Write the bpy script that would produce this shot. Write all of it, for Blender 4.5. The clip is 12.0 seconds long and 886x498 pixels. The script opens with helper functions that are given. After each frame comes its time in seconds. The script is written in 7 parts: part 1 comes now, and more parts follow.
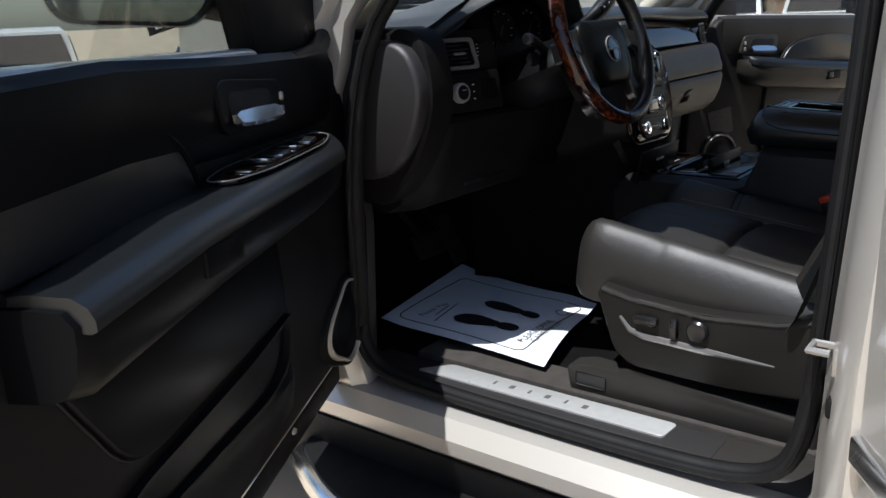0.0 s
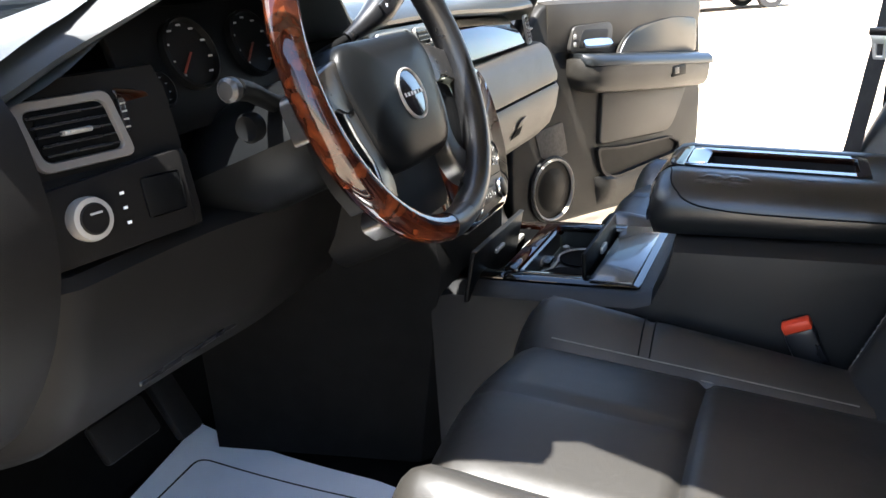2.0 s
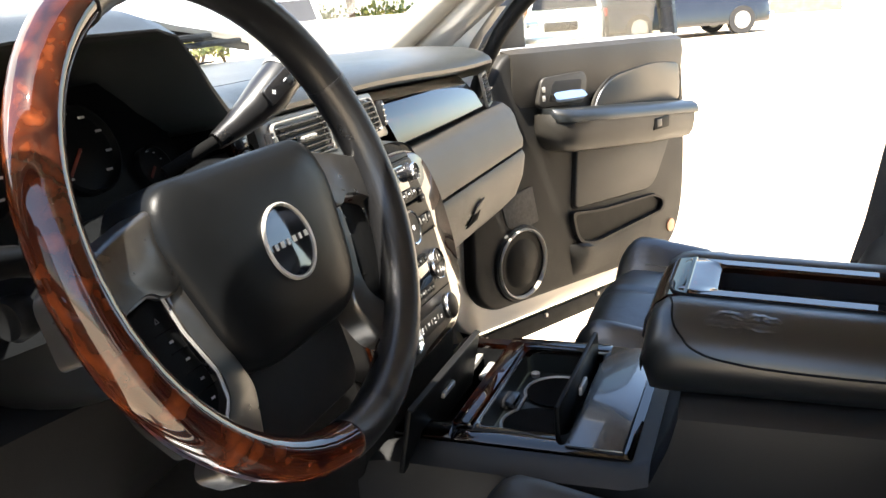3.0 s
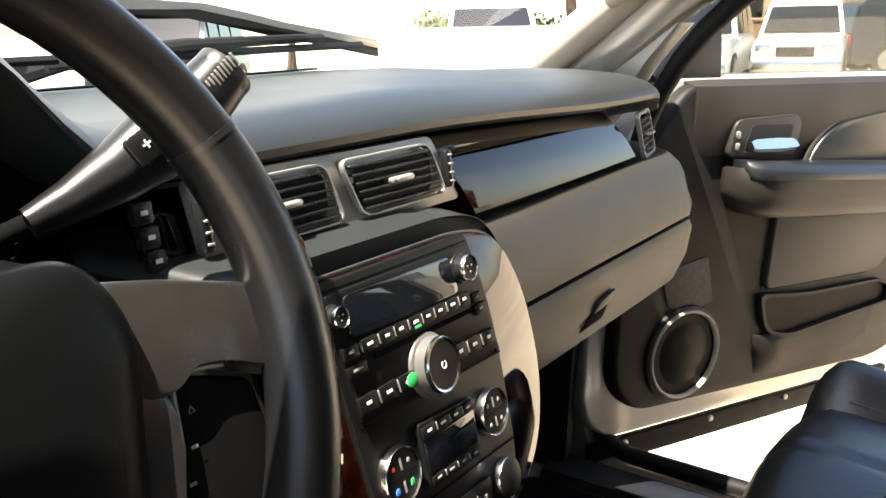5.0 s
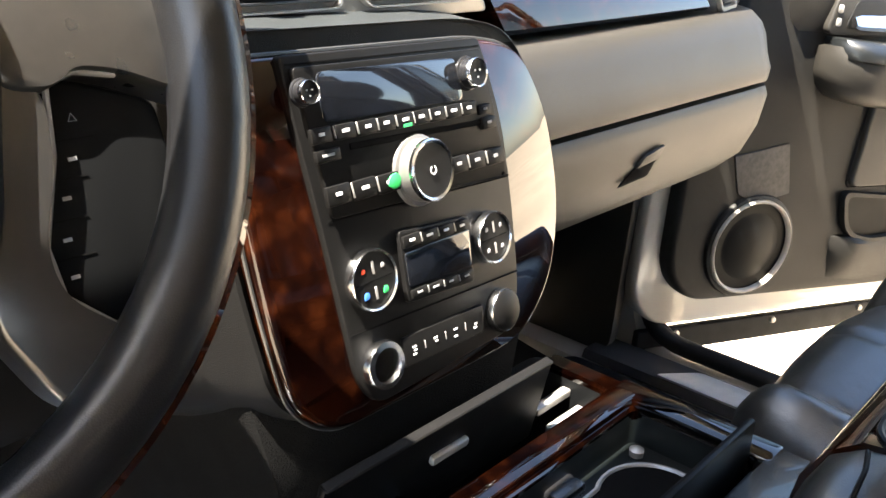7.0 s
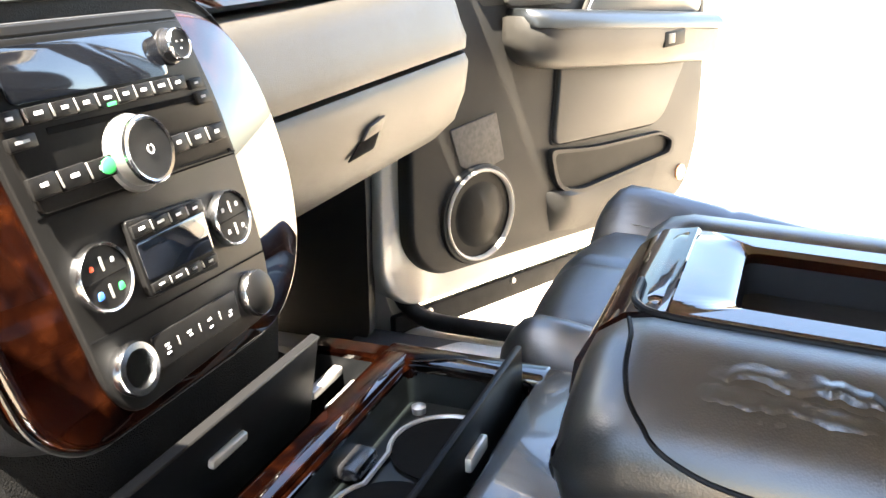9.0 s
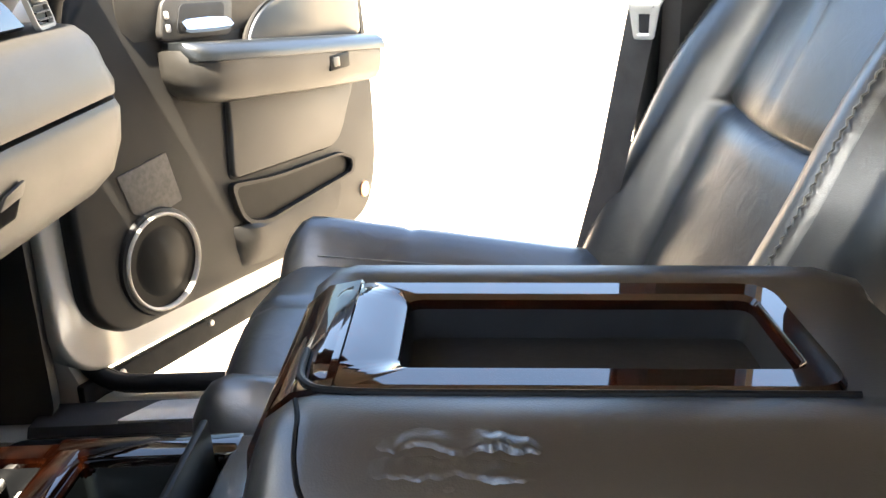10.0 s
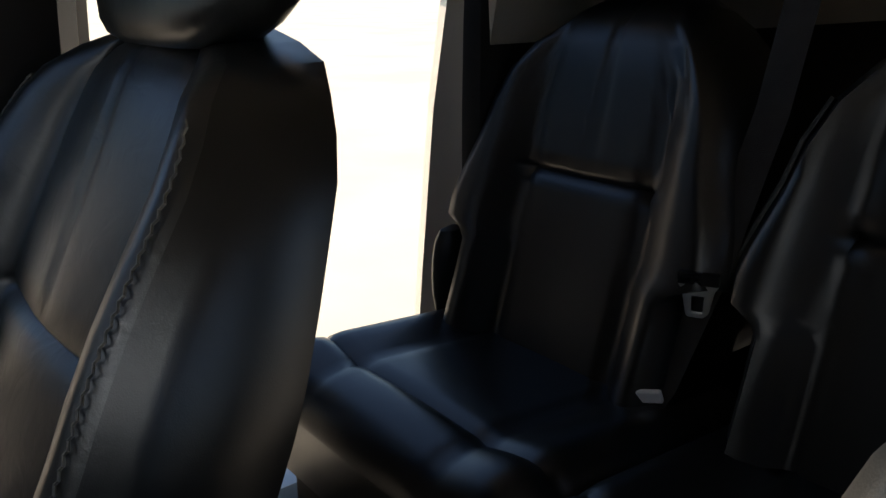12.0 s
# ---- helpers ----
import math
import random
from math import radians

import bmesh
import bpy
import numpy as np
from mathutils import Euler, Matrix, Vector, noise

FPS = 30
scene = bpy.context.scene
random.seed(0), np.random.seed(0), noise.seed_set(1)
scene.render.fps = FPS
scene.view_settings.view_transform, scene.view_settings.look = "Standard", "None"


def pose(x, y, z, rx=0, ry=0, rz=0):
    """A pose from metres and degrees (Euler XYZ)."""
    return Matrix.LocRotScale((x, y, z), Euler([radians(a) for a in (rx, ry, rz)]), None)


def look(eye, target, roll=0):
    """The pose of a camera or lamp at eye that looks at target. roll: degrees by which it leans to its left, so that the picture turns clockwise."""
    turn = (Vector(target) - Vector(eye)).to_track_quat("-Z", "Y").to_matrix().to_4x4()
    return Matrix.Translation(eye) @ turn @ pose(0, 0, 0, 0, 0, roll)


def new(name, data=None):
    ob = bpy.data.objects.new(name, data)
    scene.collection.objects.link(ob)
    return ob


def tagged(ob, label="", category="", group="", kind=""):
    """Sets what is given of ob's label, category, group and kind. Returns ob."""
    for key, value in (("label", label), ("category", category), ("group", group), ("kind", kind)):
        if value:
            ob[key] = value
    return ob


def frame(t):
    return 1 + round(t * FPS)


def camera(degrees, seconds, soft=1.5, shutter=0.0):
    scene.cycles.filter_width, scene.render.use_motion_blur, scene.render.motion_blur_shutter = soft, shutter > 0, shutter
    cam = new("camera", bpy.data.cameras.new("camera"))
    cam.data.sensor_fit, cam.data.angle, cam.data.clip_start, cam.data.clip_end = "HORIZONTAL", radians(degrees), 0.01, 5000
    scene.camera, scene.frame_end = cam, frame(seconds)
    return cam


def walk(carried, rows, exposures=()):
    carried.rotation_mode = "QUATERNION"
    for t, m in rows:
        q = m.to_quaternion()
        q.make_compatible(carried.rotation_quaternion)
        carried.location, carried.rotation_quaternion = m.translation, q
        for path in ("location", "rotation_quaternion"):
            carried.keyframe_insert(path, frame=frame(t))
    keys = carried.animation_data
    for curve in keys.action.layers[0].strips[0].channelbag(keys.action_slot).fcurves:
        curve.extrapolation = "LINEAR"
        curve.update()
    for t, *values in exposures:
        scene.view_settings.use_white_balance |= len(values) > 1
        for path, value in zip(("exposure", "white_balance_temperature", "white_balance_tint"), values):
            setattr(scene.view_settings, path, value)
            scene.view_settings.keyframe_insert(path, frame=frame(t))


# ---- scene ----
from mathutils.bvhtree import BVHTree
cam = camera(55.6, 12.0)
PATH = [
    (0, (-2.152, 0.032, 1.392), (-0.631, 1.211, 0.85), -2.4),
    (0.5, (-1.97, 0.213, 1.417), (-0.312, 1.18, 0.855), -2.7),
    (1, (-1.711, 0.323, 1.406), (-0.044, 1.255, 0.813), -3.9),
    (1.5, (-1.453, 0.402, 1.408), (0.224, 1.303, 0.795), -4.0),
    (2, (-1.252, 0.488, 1.421), (0.487, 1.26, 0.804), -4.1),
    (2.5, (-1.065, 0.54, 1.44), (0.712, 1.24, 0.845), -4.7),
    (2.7, (-0.994, 0.549, 1.451), (0.785, 1.256, 0.872), -4.6),
    (4.3, (-0.622, 0.629, 1.468), (1.077, 1.512, 0.891), -2.9),
    (4.5, (-0.569, 0.636, 1.466), (1.099, 1.579, 0.895), -1.9),
    (5, (-0.477, 0.621, 1.447), (1.086, 1.755, 0.929), -1.3),
    (5.5, (-0.424, 0.615, 1.438), (1.042, 1.854, 0.877), 1.7),
    (6, (-0.402, 0.598, 1.412), (0.99, 1.892, 0.791), 2.7),
    (6.5, (-0.401, 0.586, 1.377), (0.966, 1.875, 0.691), 2.0),
    (6.7, (-0.404, 0.586, 1.37), (0.96, 1.852, 0.637), 2.1),
    (8.3, (-0.408, 0.591, 1.321), (1.103, 1.694, 0.615), -2.0),
    (8.5, (-0.409, 0.591, 1.316), (1.161, 1.618, 0.621), -2.8),
    (9, (-0.405, 0.594, 1.314), (1.314, 1.346, 0.621), -2.8),
    (9.5, (-0.394, 0.589, 1.323), (1.432, 1.008, 0.622), -2.9),
    (10, (-0.37, 0.572, 1.335), (1.502, 0.657, 0.636), -3.7),
    (10.5, (-0.345, 0.544, 1.357), (1.515, 0.288, 0.669), -4.1),
    (11, (-0.306, 0.509, 1.377), (1.488, -0.102, 0.74), -3.1),
    (11.5, (-0.255, 0.449, 1.382), (1.426, -0.464, 0.798), -1.8),
    (12, (-0.221, 0.402, 1.401), (1.286, -0.77, 0.804), -0.4),
]
EXPOSURES = [(0, 0.5, 5800, 10), (0.5, 1.2, 5700, 10), (1.0, 2.12, 5600, 10), (1.5, 2.5, 5800, 10), (2.0, 3.12, 6150, 10), (2.5, 3.08, 6500, 10), (4.5, 2.37, 7000, 10), (5.5, 2.4, 7000, 10), (6.0, 2.72, 7000, 10), (6.5, 3.1, 6750, 10), (8.5, 4.6, 6950, 10), (9.5, 4.42, 6900, 10), (10.0, 4.1, 7000, 10), (10.5, 3.2, 6950, 10), (11.0, 2.15, 6700, 10), (12.0, 0.88, 6200, 10)]
walk(cam, [(t, look(eye, target, roll)) for t, eye, target, roll in PATH], EXPOSURES)

# ---- world and sun ----
SUN_ELEVATION, SUN_AZIMUTH = 67.5, 275.0      # degrees; azimuth clockwise from +y
world = bpy.data.worlds.new("world")
scene.world = world
world.use_nodes = True
wn = world.node_tree.nodes
sky = wn.new("ShaderNodeTexSky")
sky.sky_type, sky.sun_disc = "NISHITA", False
sky.sun_elevation, sky.sun_rotation = radians(SUN_ELEVATION), radians(SUN_AZIMUTH)
world.node_tree.links.new(sky.outputs[0], wn["Background"].inputs[0])
wn["Background"].inputs[1].default_value = 0.095
sun = new("sun", bpy.data.lights.new("sun", "SUN"))
sun.data.energy, sun.data.angle, sun.data.color = 5.0, radians(0.5), (1.0, 0.95, 0.87)
az, el = radians(SUN_AZIMUTH), radians(SUN_ELEVATION)
sun_way = Vector((math.sin(az) * math.cos(el), math.cos(az) * math.cos(el), math.sin(el)))
sun.matrix_world = look(sun_way * 30, (0, 0, 0))


# ---- materials ----
def material(name, colour, rough=0.5, metal=0.0, second=None, scale=8.0, mix=0.5, bump=0.0, bump_scale=400.0, coat=0.0,
             rough_vary=0.1, kind="noise", spec=0.5, dust=0.0, crease=0.0):
    m = bpy.data.materials.new(name)
    m.use_nodes = True
    n, l = m.node_tree.nodes, m.node_tree.links
    b = n["Principled BSDF"]
    b.inputs["Metallic"].default_value = metal
    b.inputs["Specular IOR Level"].default_value = spec
    b.inputs["Coat Weight"].default_value = coat
    b.inputs["Coat Roughness"].default_value = 0.04
    b.inputs["Sheen Weight"].default_value, b.inputs["Sheen Roughness"].default_value = dust, 0.5
    co = n.new("ShaderNodeTexCoord")
    big = n.new("ShaderNodeTexNoise")
    big.inputs["Scale"].default_value, big.inputs["Detail"].default_value = scale, 5
    l.new(co.outputs["Object"], big.inputs["Vector"])
    ramp = n.new("ShaderNodeMix")
    ramp.data_type = "RGBA"
    second = second or tuple(c * 0.72 for c in colour)
    ramp.inputs[6].default_value, ramp.inputs[7].default_value = (*colour, 1), (*second, 1)
    fac = n.new("ShaderNodeMapRange")
    fac.inputs[1].default_value, fac.inputs[2].default_value, fac.inputs[4].default_value = 0.35, 0.7, mix * 2
    l.new(big.outputs[0], fac.inputs[0])
    l.new(fac.outputs[0], ramp.inputs[0])
    l.new(ramp.outputs[2], b.inputs["Base Color"])
    rr = n.new("ShaderNodeMapRange")
    rr.inputs[3].default_value, rr.inputs[4].default_value = max(0.02, rough - rough_vary), min(1, rough + rough_vary)
    l.new(big.outputs[0], rr.inputs[0])
    l.new(rr.outputs[0], b.inputs["Roughness"])
    if bump:
        grain = n.new("ShaderNodeTexVoronoi" if kind == "voronoi" else "ShaderNodeTexNoise")
        grain.inputs["Scale"].default_value = bump_scale
        l.new(co.outputs["Object"], grain.inputs["Vector"])
        bp = n.new("ShaderNodeBump")
        bp.inputs["Strength"].default_value, bp.inputs["Distance"].default_value = bump, 0.002
        l.new(grain.outputs[0], bp.inputs["Height"])
        l.new(bp.outputs[0], b.inputs["Normal"])
        if crease:
            soft = n.new("ShaderNodeTexNoise")
            soft.inputs["Scale"].default_value, soft.inputs["Detail"].default_value, soft.inputs["Distortion"].default_value = 26, 6, 1.4
            l.new(co.outputs["Object"], soft.inputs["Vector"])
            bq = n.new("ShaderNodeBump")
            bq.inputs["Strength"].default_value, bq.inputs["Distance"].default_value = crease, 0.004
            l.new(soft.outputs[0], bq.inputs["Height"])
            l.new(bq.outputs[0], bp.inputs["Normal"])
    return m


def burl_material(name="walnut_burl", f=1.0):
    m = bpy.data.materials.new(name)
    m.use_nodes = True
    n, l = m.node_tree.nodes, m.node_tree.links
    b = n["Principled BSDF"]
    co = n.new("ShaderNodeTexCoord")
    warp = n.new("ShaderNodeTexNoise")
    warp.inputs["Scale"].default_value, warp.inputs["Detail"].default_value = 22, 6
    l.new(co.outputs["Object"], warp.inputs["Vector"])
    add = n.new("ShaderNodeMixRGB")
    add.blend_type = "ADD"
    add.inputs[0].default_value = 0.10
    l.new(co.outputs["Object"], add.inputs[1])
    l.new(warp.outputs[1], add.inputs[2])
    cell = n.new("ShaderNodeTexVoronoi")
    cell.inputs["Scale"].default_value = 44
    l.new(add.outputs[0], cell.inputs["Vector"])
    mixer = n.new("ShaderNodeMath")
    mixer.operation = "MULTIPLY"
    l.new(cell.outputs[0], mixer.inputs[0])
    l.new(warp.outputs[0], mixer.inputs[1])
    ramp = n.new("ShaderNodeValToRGB")
    e = ramp.color_ramp.elements
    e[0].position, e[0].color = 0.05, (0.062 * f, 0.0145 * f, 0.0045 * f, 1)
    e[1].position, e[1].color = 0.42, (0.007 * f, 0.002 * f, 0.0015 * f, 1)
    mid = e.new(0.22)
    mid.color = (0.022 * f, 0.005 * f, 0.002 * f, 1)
    l.new(mixer.outputs[0], ramp.inputs[0])
    l.new(ramp.outputs[0], b.inputs["Base Color"])
    b.inputs["Roughness"].default_value = 0.4
    b.inputs["Specular IOR Level"].default_value = 0.0
    b.inputs["Coat Weight"].default_value, b.inputs["Coat Roughness"].default_value = 1.0, 0.02
    return m


def glass_material(name, tint=(1, 1, 1)):
    m = bpy.data.materials.new(name)
    m.use_nodes = True
    n, l = m.node_tree.nodes, m.node_tree.links
    n.remove(n["Principled BSDF"])
    clear, gloss, mixer = n.new("ShaderNodeBsdfTransparent"), n.new("ShaderNodeBsdfGlossy"), n.new("ShaderNodeMixShader")
    facing, power, fr = n.new("ShaderNodeLayerWeight"), n.new("ShaderNodeMath"), n.new("ShaderNodeMapRange")
    power.operation = "POWER"
    power.inputs[1].default_value = 5.0
    l.new(facing.outputs["Facing"], power.inputs[0])
    l.new(power.outputs[0], fr.inputs[0])
    fr.inputs[3].default_value, fr.inputs[4].default_value = 0.05, 1.0
    clear.inputs[0].default_value = (*tint, 1)
    gloss.inputs["Roughness"].default_value = 0.02
    l.new(fr.outputs[0], mixer.inputs[0])
    l.new(clear.outputs[0], mixer.inputs[1])
    l.new(gloss.outputs[0], mixer.inputs[2])
    l.new(mixer.outputs[0], n["Material Output"].inputs[0])
    return m


# cool tint puts sky light into the passenger seat's leather
LEATHER = material("black_leather", (0.0100, 0.0112, 0.0112), 0.36, bump=0.06, bump_scale=900, kind="voronoi", scale=9, mix=0.3, rough_vary=0.09, spec=0.95, crease=0.20)
# dusty leather, warmed with the sunlight on the driver seat
SEAT_LEATHER = material("dusty_leather_sun_tint", (0.0165, 0.0148, 0.0122), 0.50, bump=0.06, bump_scale=900, kind="voronoi", scale=9, mix=0.45, rough_vary=0.09, spec=0.55, crease=0.15)
WHEEL_LEATHER = material("smooth_black_leather", (0.0075, 0.0075, 0.008), 0.30, bump=0.05, bump_scale=1100, kind="voronoi", scale=12, mix=0.4, spec=0.45)
# dark vinyl copy with shade put into it, for wheel, column and driver door
SHADE_VINYL = material("shade_dark_vinyl", (0.0042, 0.0046, 0.0050), 0.34, bump=0.06, bump_scale=1200, kind="voronoi", scale=6, mix=0.3, spec=0.07)
# blue-grey tint holds the sky's sheen on the top pad
PAD_VINYL = material("blue_grey_dash_vinyl", (0.021, 0.0238, 0.0245), 0.38, bump=0.10, bump_scale=900, kind="voronoi", scale=5, mix=0.3, rough_vary=0.06, spec=0.5)
SATIN_MID = material("grey_satin_metal", (0.34, 0.33, 0.31), 0.38, 0.4, scale=60, mix=0.2, rough_vary=0.06)
SATIN_GREY = material("mid_satin_metal", (0.16, 0.155, 0.148), 0.36, 0.4, scale=60, mix=0.2, rough_vary=0.06)
SATIN_DARK = material("dark_satin_metal", (0.05, 0.049, 0.047), 0.33, 0.4, scale=60, mix=0.2, rough_vary=0.06)
STEEL = material("bright_belt_steel", (0.62, 0.62, 0.60), 0.32, 0.5, scale=60, mix=0.15)
SPOKE_METAL = material("satin_spoke_metal", (0.095, 0.091, 0.086), 0.30, 0.85, scale=60, mix=0.25, rough_vary=0.08)
# darker copy of the black leather, holding shade in its colour
LEATHER_DARK = material("shade_dark_leather", (0.0068, 0.0078, 0.0080), 0.33, bump=0.05, bump_scale=900, kind="voronoi", scale=9, mix=0.4, rough_vary=0.09, spec=0.62, crease=0.05)
# warm tint in these charcoals stands in for light bounced off the ground
VINYL = material("charcoal_soft_vinyl", (0.026, 0.0232, 0.0190), 0.48, spec=0.35, bump=0.14, bump_scale=900, kind="voronoi", scale=5, mix=0.35, rough_vary=0.09, crease=0.07)
PLASTIC = material("charcoal_grained_plastic", (0.024, 0.0218, 0.0185), 0.48, spec=0.35, bump=0.14, bump_scale=950, kind="voronoi", scale=6, mix=0.4, crease=0.06)
PLASTIC_DARK = material("dark_grained_plastic", (0.013, 0.0120, 0.0103), 0.5, bump=0.14, bump_scale=950, kind="voronoi", scale=6, mix=0.4, spec=0.2, crease=0.05)
# dark copy of the grained plastic, holding the driver side's shade
SHADE_PLASTIC = material("shade_dark_plastic", (0.0078, 0.0075, 0.0072), 0.5, bump=0.14, bump_scale=950, kind="voronoi", scale=6, mix=0.4, spec=0.09)
PLASTIC_GREY = material("dark_grey_plastic", (0.019, 0.0175, 0.017), 0.5, bump=0.12, bump_scale=950, kind="voronoi", scale=5, mix=0.25)
# console sides coloured dark for shade, CONSOLE_PLASTIC kept paler for the lit deck
CONSOLE_SIDE = material("matt_charcoal_plastic", (0.0095, 0.0095, 0.0094), 0.38, bump=0.12, bump_scale=950, kind="voronoi", scale=6, mix=0.35, spec=0.25)
CONSOLE_PLASTIC = material("smooth_charcoal_plastic", (0.024, 0.0245, 0.0245), 0.24, bump=0.02, bump_scale=950, kind="voronoi", scale=6, mix=0.3, rough_vary=0.06, coat=0.5, spec=0.6)
FACIA = material("satin_black_facia", (0.0065, 0.0062, 0.0060), 0.46, scale=30, mix=0.3, rough_vary=0.06, spec=0.10)
BLACK = material("black_gloss_plastic", (0.012, 0.012, 0.013), 0.28, scale=20, mix=0.3, rough_vary=0.08)
MATT_BLACK = material("black_matt_plastic", (0.010, 0.010, 0.010), 0.65, scale=30, mix=0.3, spec=0.2)
# blacker than plain plastic, to hold shade on covers and in openings
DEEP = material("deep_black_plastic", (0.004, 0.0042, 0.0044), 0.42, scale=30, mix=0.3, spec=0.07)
# near-black without gloss stands in for shade inside recesses and gaps
SHADE_BLACK = material("flat_shade_black", (0.004, 0.004, 0.004), 0.95, scale=60, mix=0.3, spec=0.05)
RUBBER = material("black_rubber", (0.008, 0.008, 0.008), 0.6, scale=30, spec=0.2, bump=0.1, bump_scale=200)
CARPET = material("black_carpet", (0.0075, 0.0073, 0.0070), 0.95, spec=0.05, bump=0.9, bump_scale=900, scale=25, mix=0.5)
PATCH_PLASTIC = material("rough_pale_plastic", (0.085, 0.077, 0.066), 0.7, scale=120, mix=0.5, bump=0.2, bump_scale=500, spec=0.2)
CARPET_BROWN = material("dark_brown_carpet", (0.05, 0.043, 0.037), 0.95, bump=0.9, bump_scale=900, scale=30, mix=0.5)
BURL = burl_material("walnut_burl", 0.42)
# same wood: sun on the rim and shade on the console set by f
SUN_BURL = burl_material("sunlit_walnut_burl", 1.5)
SHADE_BURL = burl_material("shaded_walnut_burl", 0.06)
TRAY_PLASTIC = material("teal_black_plastic", (0.0050, 0.0066, 0.0068), 0.30, scale=40, mix=0.3, rough_vary=0.06, spec=0.35)
CHROME = material("chrome", (0.8, 0.8, 0.8), 0.18, 1.0, scale=40, mix=0.1, rough_vary=0.05)
SATIN = material("satin_silver", (0.40, 0.385, 0.36), 0.40, 0.6, scale=60, mix=0.15, rough_vary=0.05)
PAINT = material("champagne_silver_paint", (0.52, 0.49, 0.44), 0.3, 0.35, scale=3, mix=0.1, coat=0.8, rough_vary=0.05)
PAINT_WHITE = material("white_paint", (0.75, 0.75, 0.74), 0.25, 0.0, scale=2, mix=0.05, coat=0.6)
PAPER = material("pale_blue_paper", (0.84, 0.88, 0.93), 0.8, second=(0.78, 0.83, 0.89), scale=12, mix=0.4, bump=0.25, bump_scale=40)
INK = material("black_ink", (0.012, 0.013, 0.018), 0.7, scale=50)
HEADLINER = material("beige_headliner", (0.50, 0.46, 0.39), 0.9, bump=0.3, bump_scale=700, scale=8, mix=0.2)
PILLAR_TRIM = material("beige_pillar_trim", (0.45, 0.4, 0.32), 0.6, bump=0.1, bump_scale=500, scale=8, mix=0.15)
SCREEN = material("dark_screen", (0.008, 0.009, 0.012), 0.06, scale=30, coat=0.6, rough_vary=0.02)
WHITE_MARK = material("white_print", (0.75, 0.75, 0.75), 0.5, scale=80, mix=0.1)
GREY_MARK = material("grey_print", (0.3, 0.3, 0.3), 0.5, scale=80, mix=0.1)
RED = material("red_plastic", (0.7, 0.06, 0.02), 0.4, scale=60, mix=0.1)
BLUE_DOT = material("blue_print", (0.05, 0.2, 0.7), 0.4, scale=60, mix=0.1)
GREEN_DOT = material("green_print", (0.03, 0.5, 0.12), 0.4, scale=60, mix=0.1)
AMBER = material("amber_reflector", (0.75, 0.3, 0.12), 0.25, scale=90, mix=0.3, coat=0.5)
BELT = material("black_webbing", (0.025, 0.025, 0.026), 0.75, bump=0.6, bump_scale=900, scale=40)
GLASS = glass_material("clear_glass", (0.93, 0.96, 0.95))
FRONT_GLASS = glass_material("lightly_tinted_glass", (0.62, 0.64, 0.62))
GLASS_TINT = glass_material("tinted_glass", (0.35, 0.37, 0.37))
CONCRETE = material("pale_concrete", (0.56, 0.455, 0.325), 0.9, second=(0.46, 0.375, 0.27), scale=0.5, mix=0.6, bump=0.3, bump_scale=60)
STITCH = material("grey_thread", (0.15, 0.145, 0.13), 0.7, scale=90)
STUCCO = material("tan_stucco", (0.5, 0.38, 0.27), 0.85, scale=1.2, mix=0.3, bump=0.4, bump_scale=40)
BRICKY = material("brown_masonry", (0.32, 0.19, 0.12), 0.85, second=(0.22, 0.13, 0.09), scale=4, mix=0.6)
LEAVES = material("tree_leaves", (0.09, 0.13, 0.03), 0.7, second=(0.16, 0.15, 0.03), scale=3, mix=0.6)
BARK = material("tree_bark", (0.12, 0.09, 0.06), 0.9, scale=9, bump=0.6, bump_scale=40)
CAR_BLACK = material("black_car_paint", (0.012, 0.012, 0.014), 0.15, scale=3, coat=0.8)
CAR_RED = material("tail_lamp_red", (0.4, 0.02, 0.02), 0.2, scale=20, coat=0.5)
TYRE = material("tyre_rubber", (0.02, 0.02, 0.02), 0.85, scale=20)


# ---- builders ----
def part(name, bm, mat, parent=None, label="", smooth=38):
    """One mesh object; its bmesh is in world coordinates unless the parent is moved afterwards."""
    bmesh.ops.recalc_face_normals(bm, faces=bm.faces)
    me = bpy.data.meshes.new(name)
    for f in bm.faces:
        f.smooth = True
    for e in bm.edges:
        if len(e.link_faces) == 2 and e.calc_face_angle(0) > radians(smooth):
            e.smooth = False
    bm.to_mesh(me)
    bm.free()
    for one in (mat if isinstance(mat, (list, tuple)) else [mat]):
        me.materials.append(one)
    ob = new(name, me)
    if parent is not None:
        ob.parent = parent
    if label:
        ob["label"] = label
    return ob


def thing(name, label, category, group="", kind=""):
    return tagged(new(name), label, category, group, kind)


def solo(name, bm, mat, label, category="", kind="", group="", smooth=38):
    return tagged(part(name, bm, mat, None, "", smooth), label, category, group, kind)


def put(bm, verts, m):
    if m is not None:
        bmesh.ops.transform(bm, matrix=m, verts=verts)


def box(bm, c, s, r=0.0, seg=2, m=None):
    """A box at c with sizes s, its edges rounded by r."""
    got = bmesh.ops.create_cube(bm, size=1)["verts"]
    bmesh.ops.transform(bm, matrix=Matrix.Translation(c) @ Matrix.Diagonal((*s, 1)), verts=got)
    if r > 0:
        edges = list({e for v in got for e in v.link_edges})
        out = bmesh.ops.bevel(bm, geom=edges, offset=r, segments=seg, affect="EDGES", profile=0.5)
        got = list({v for f in out["faces"] for v in f.verts} | {v for v in got if v.is_valid})
    put(bm, got, m)
    return bm


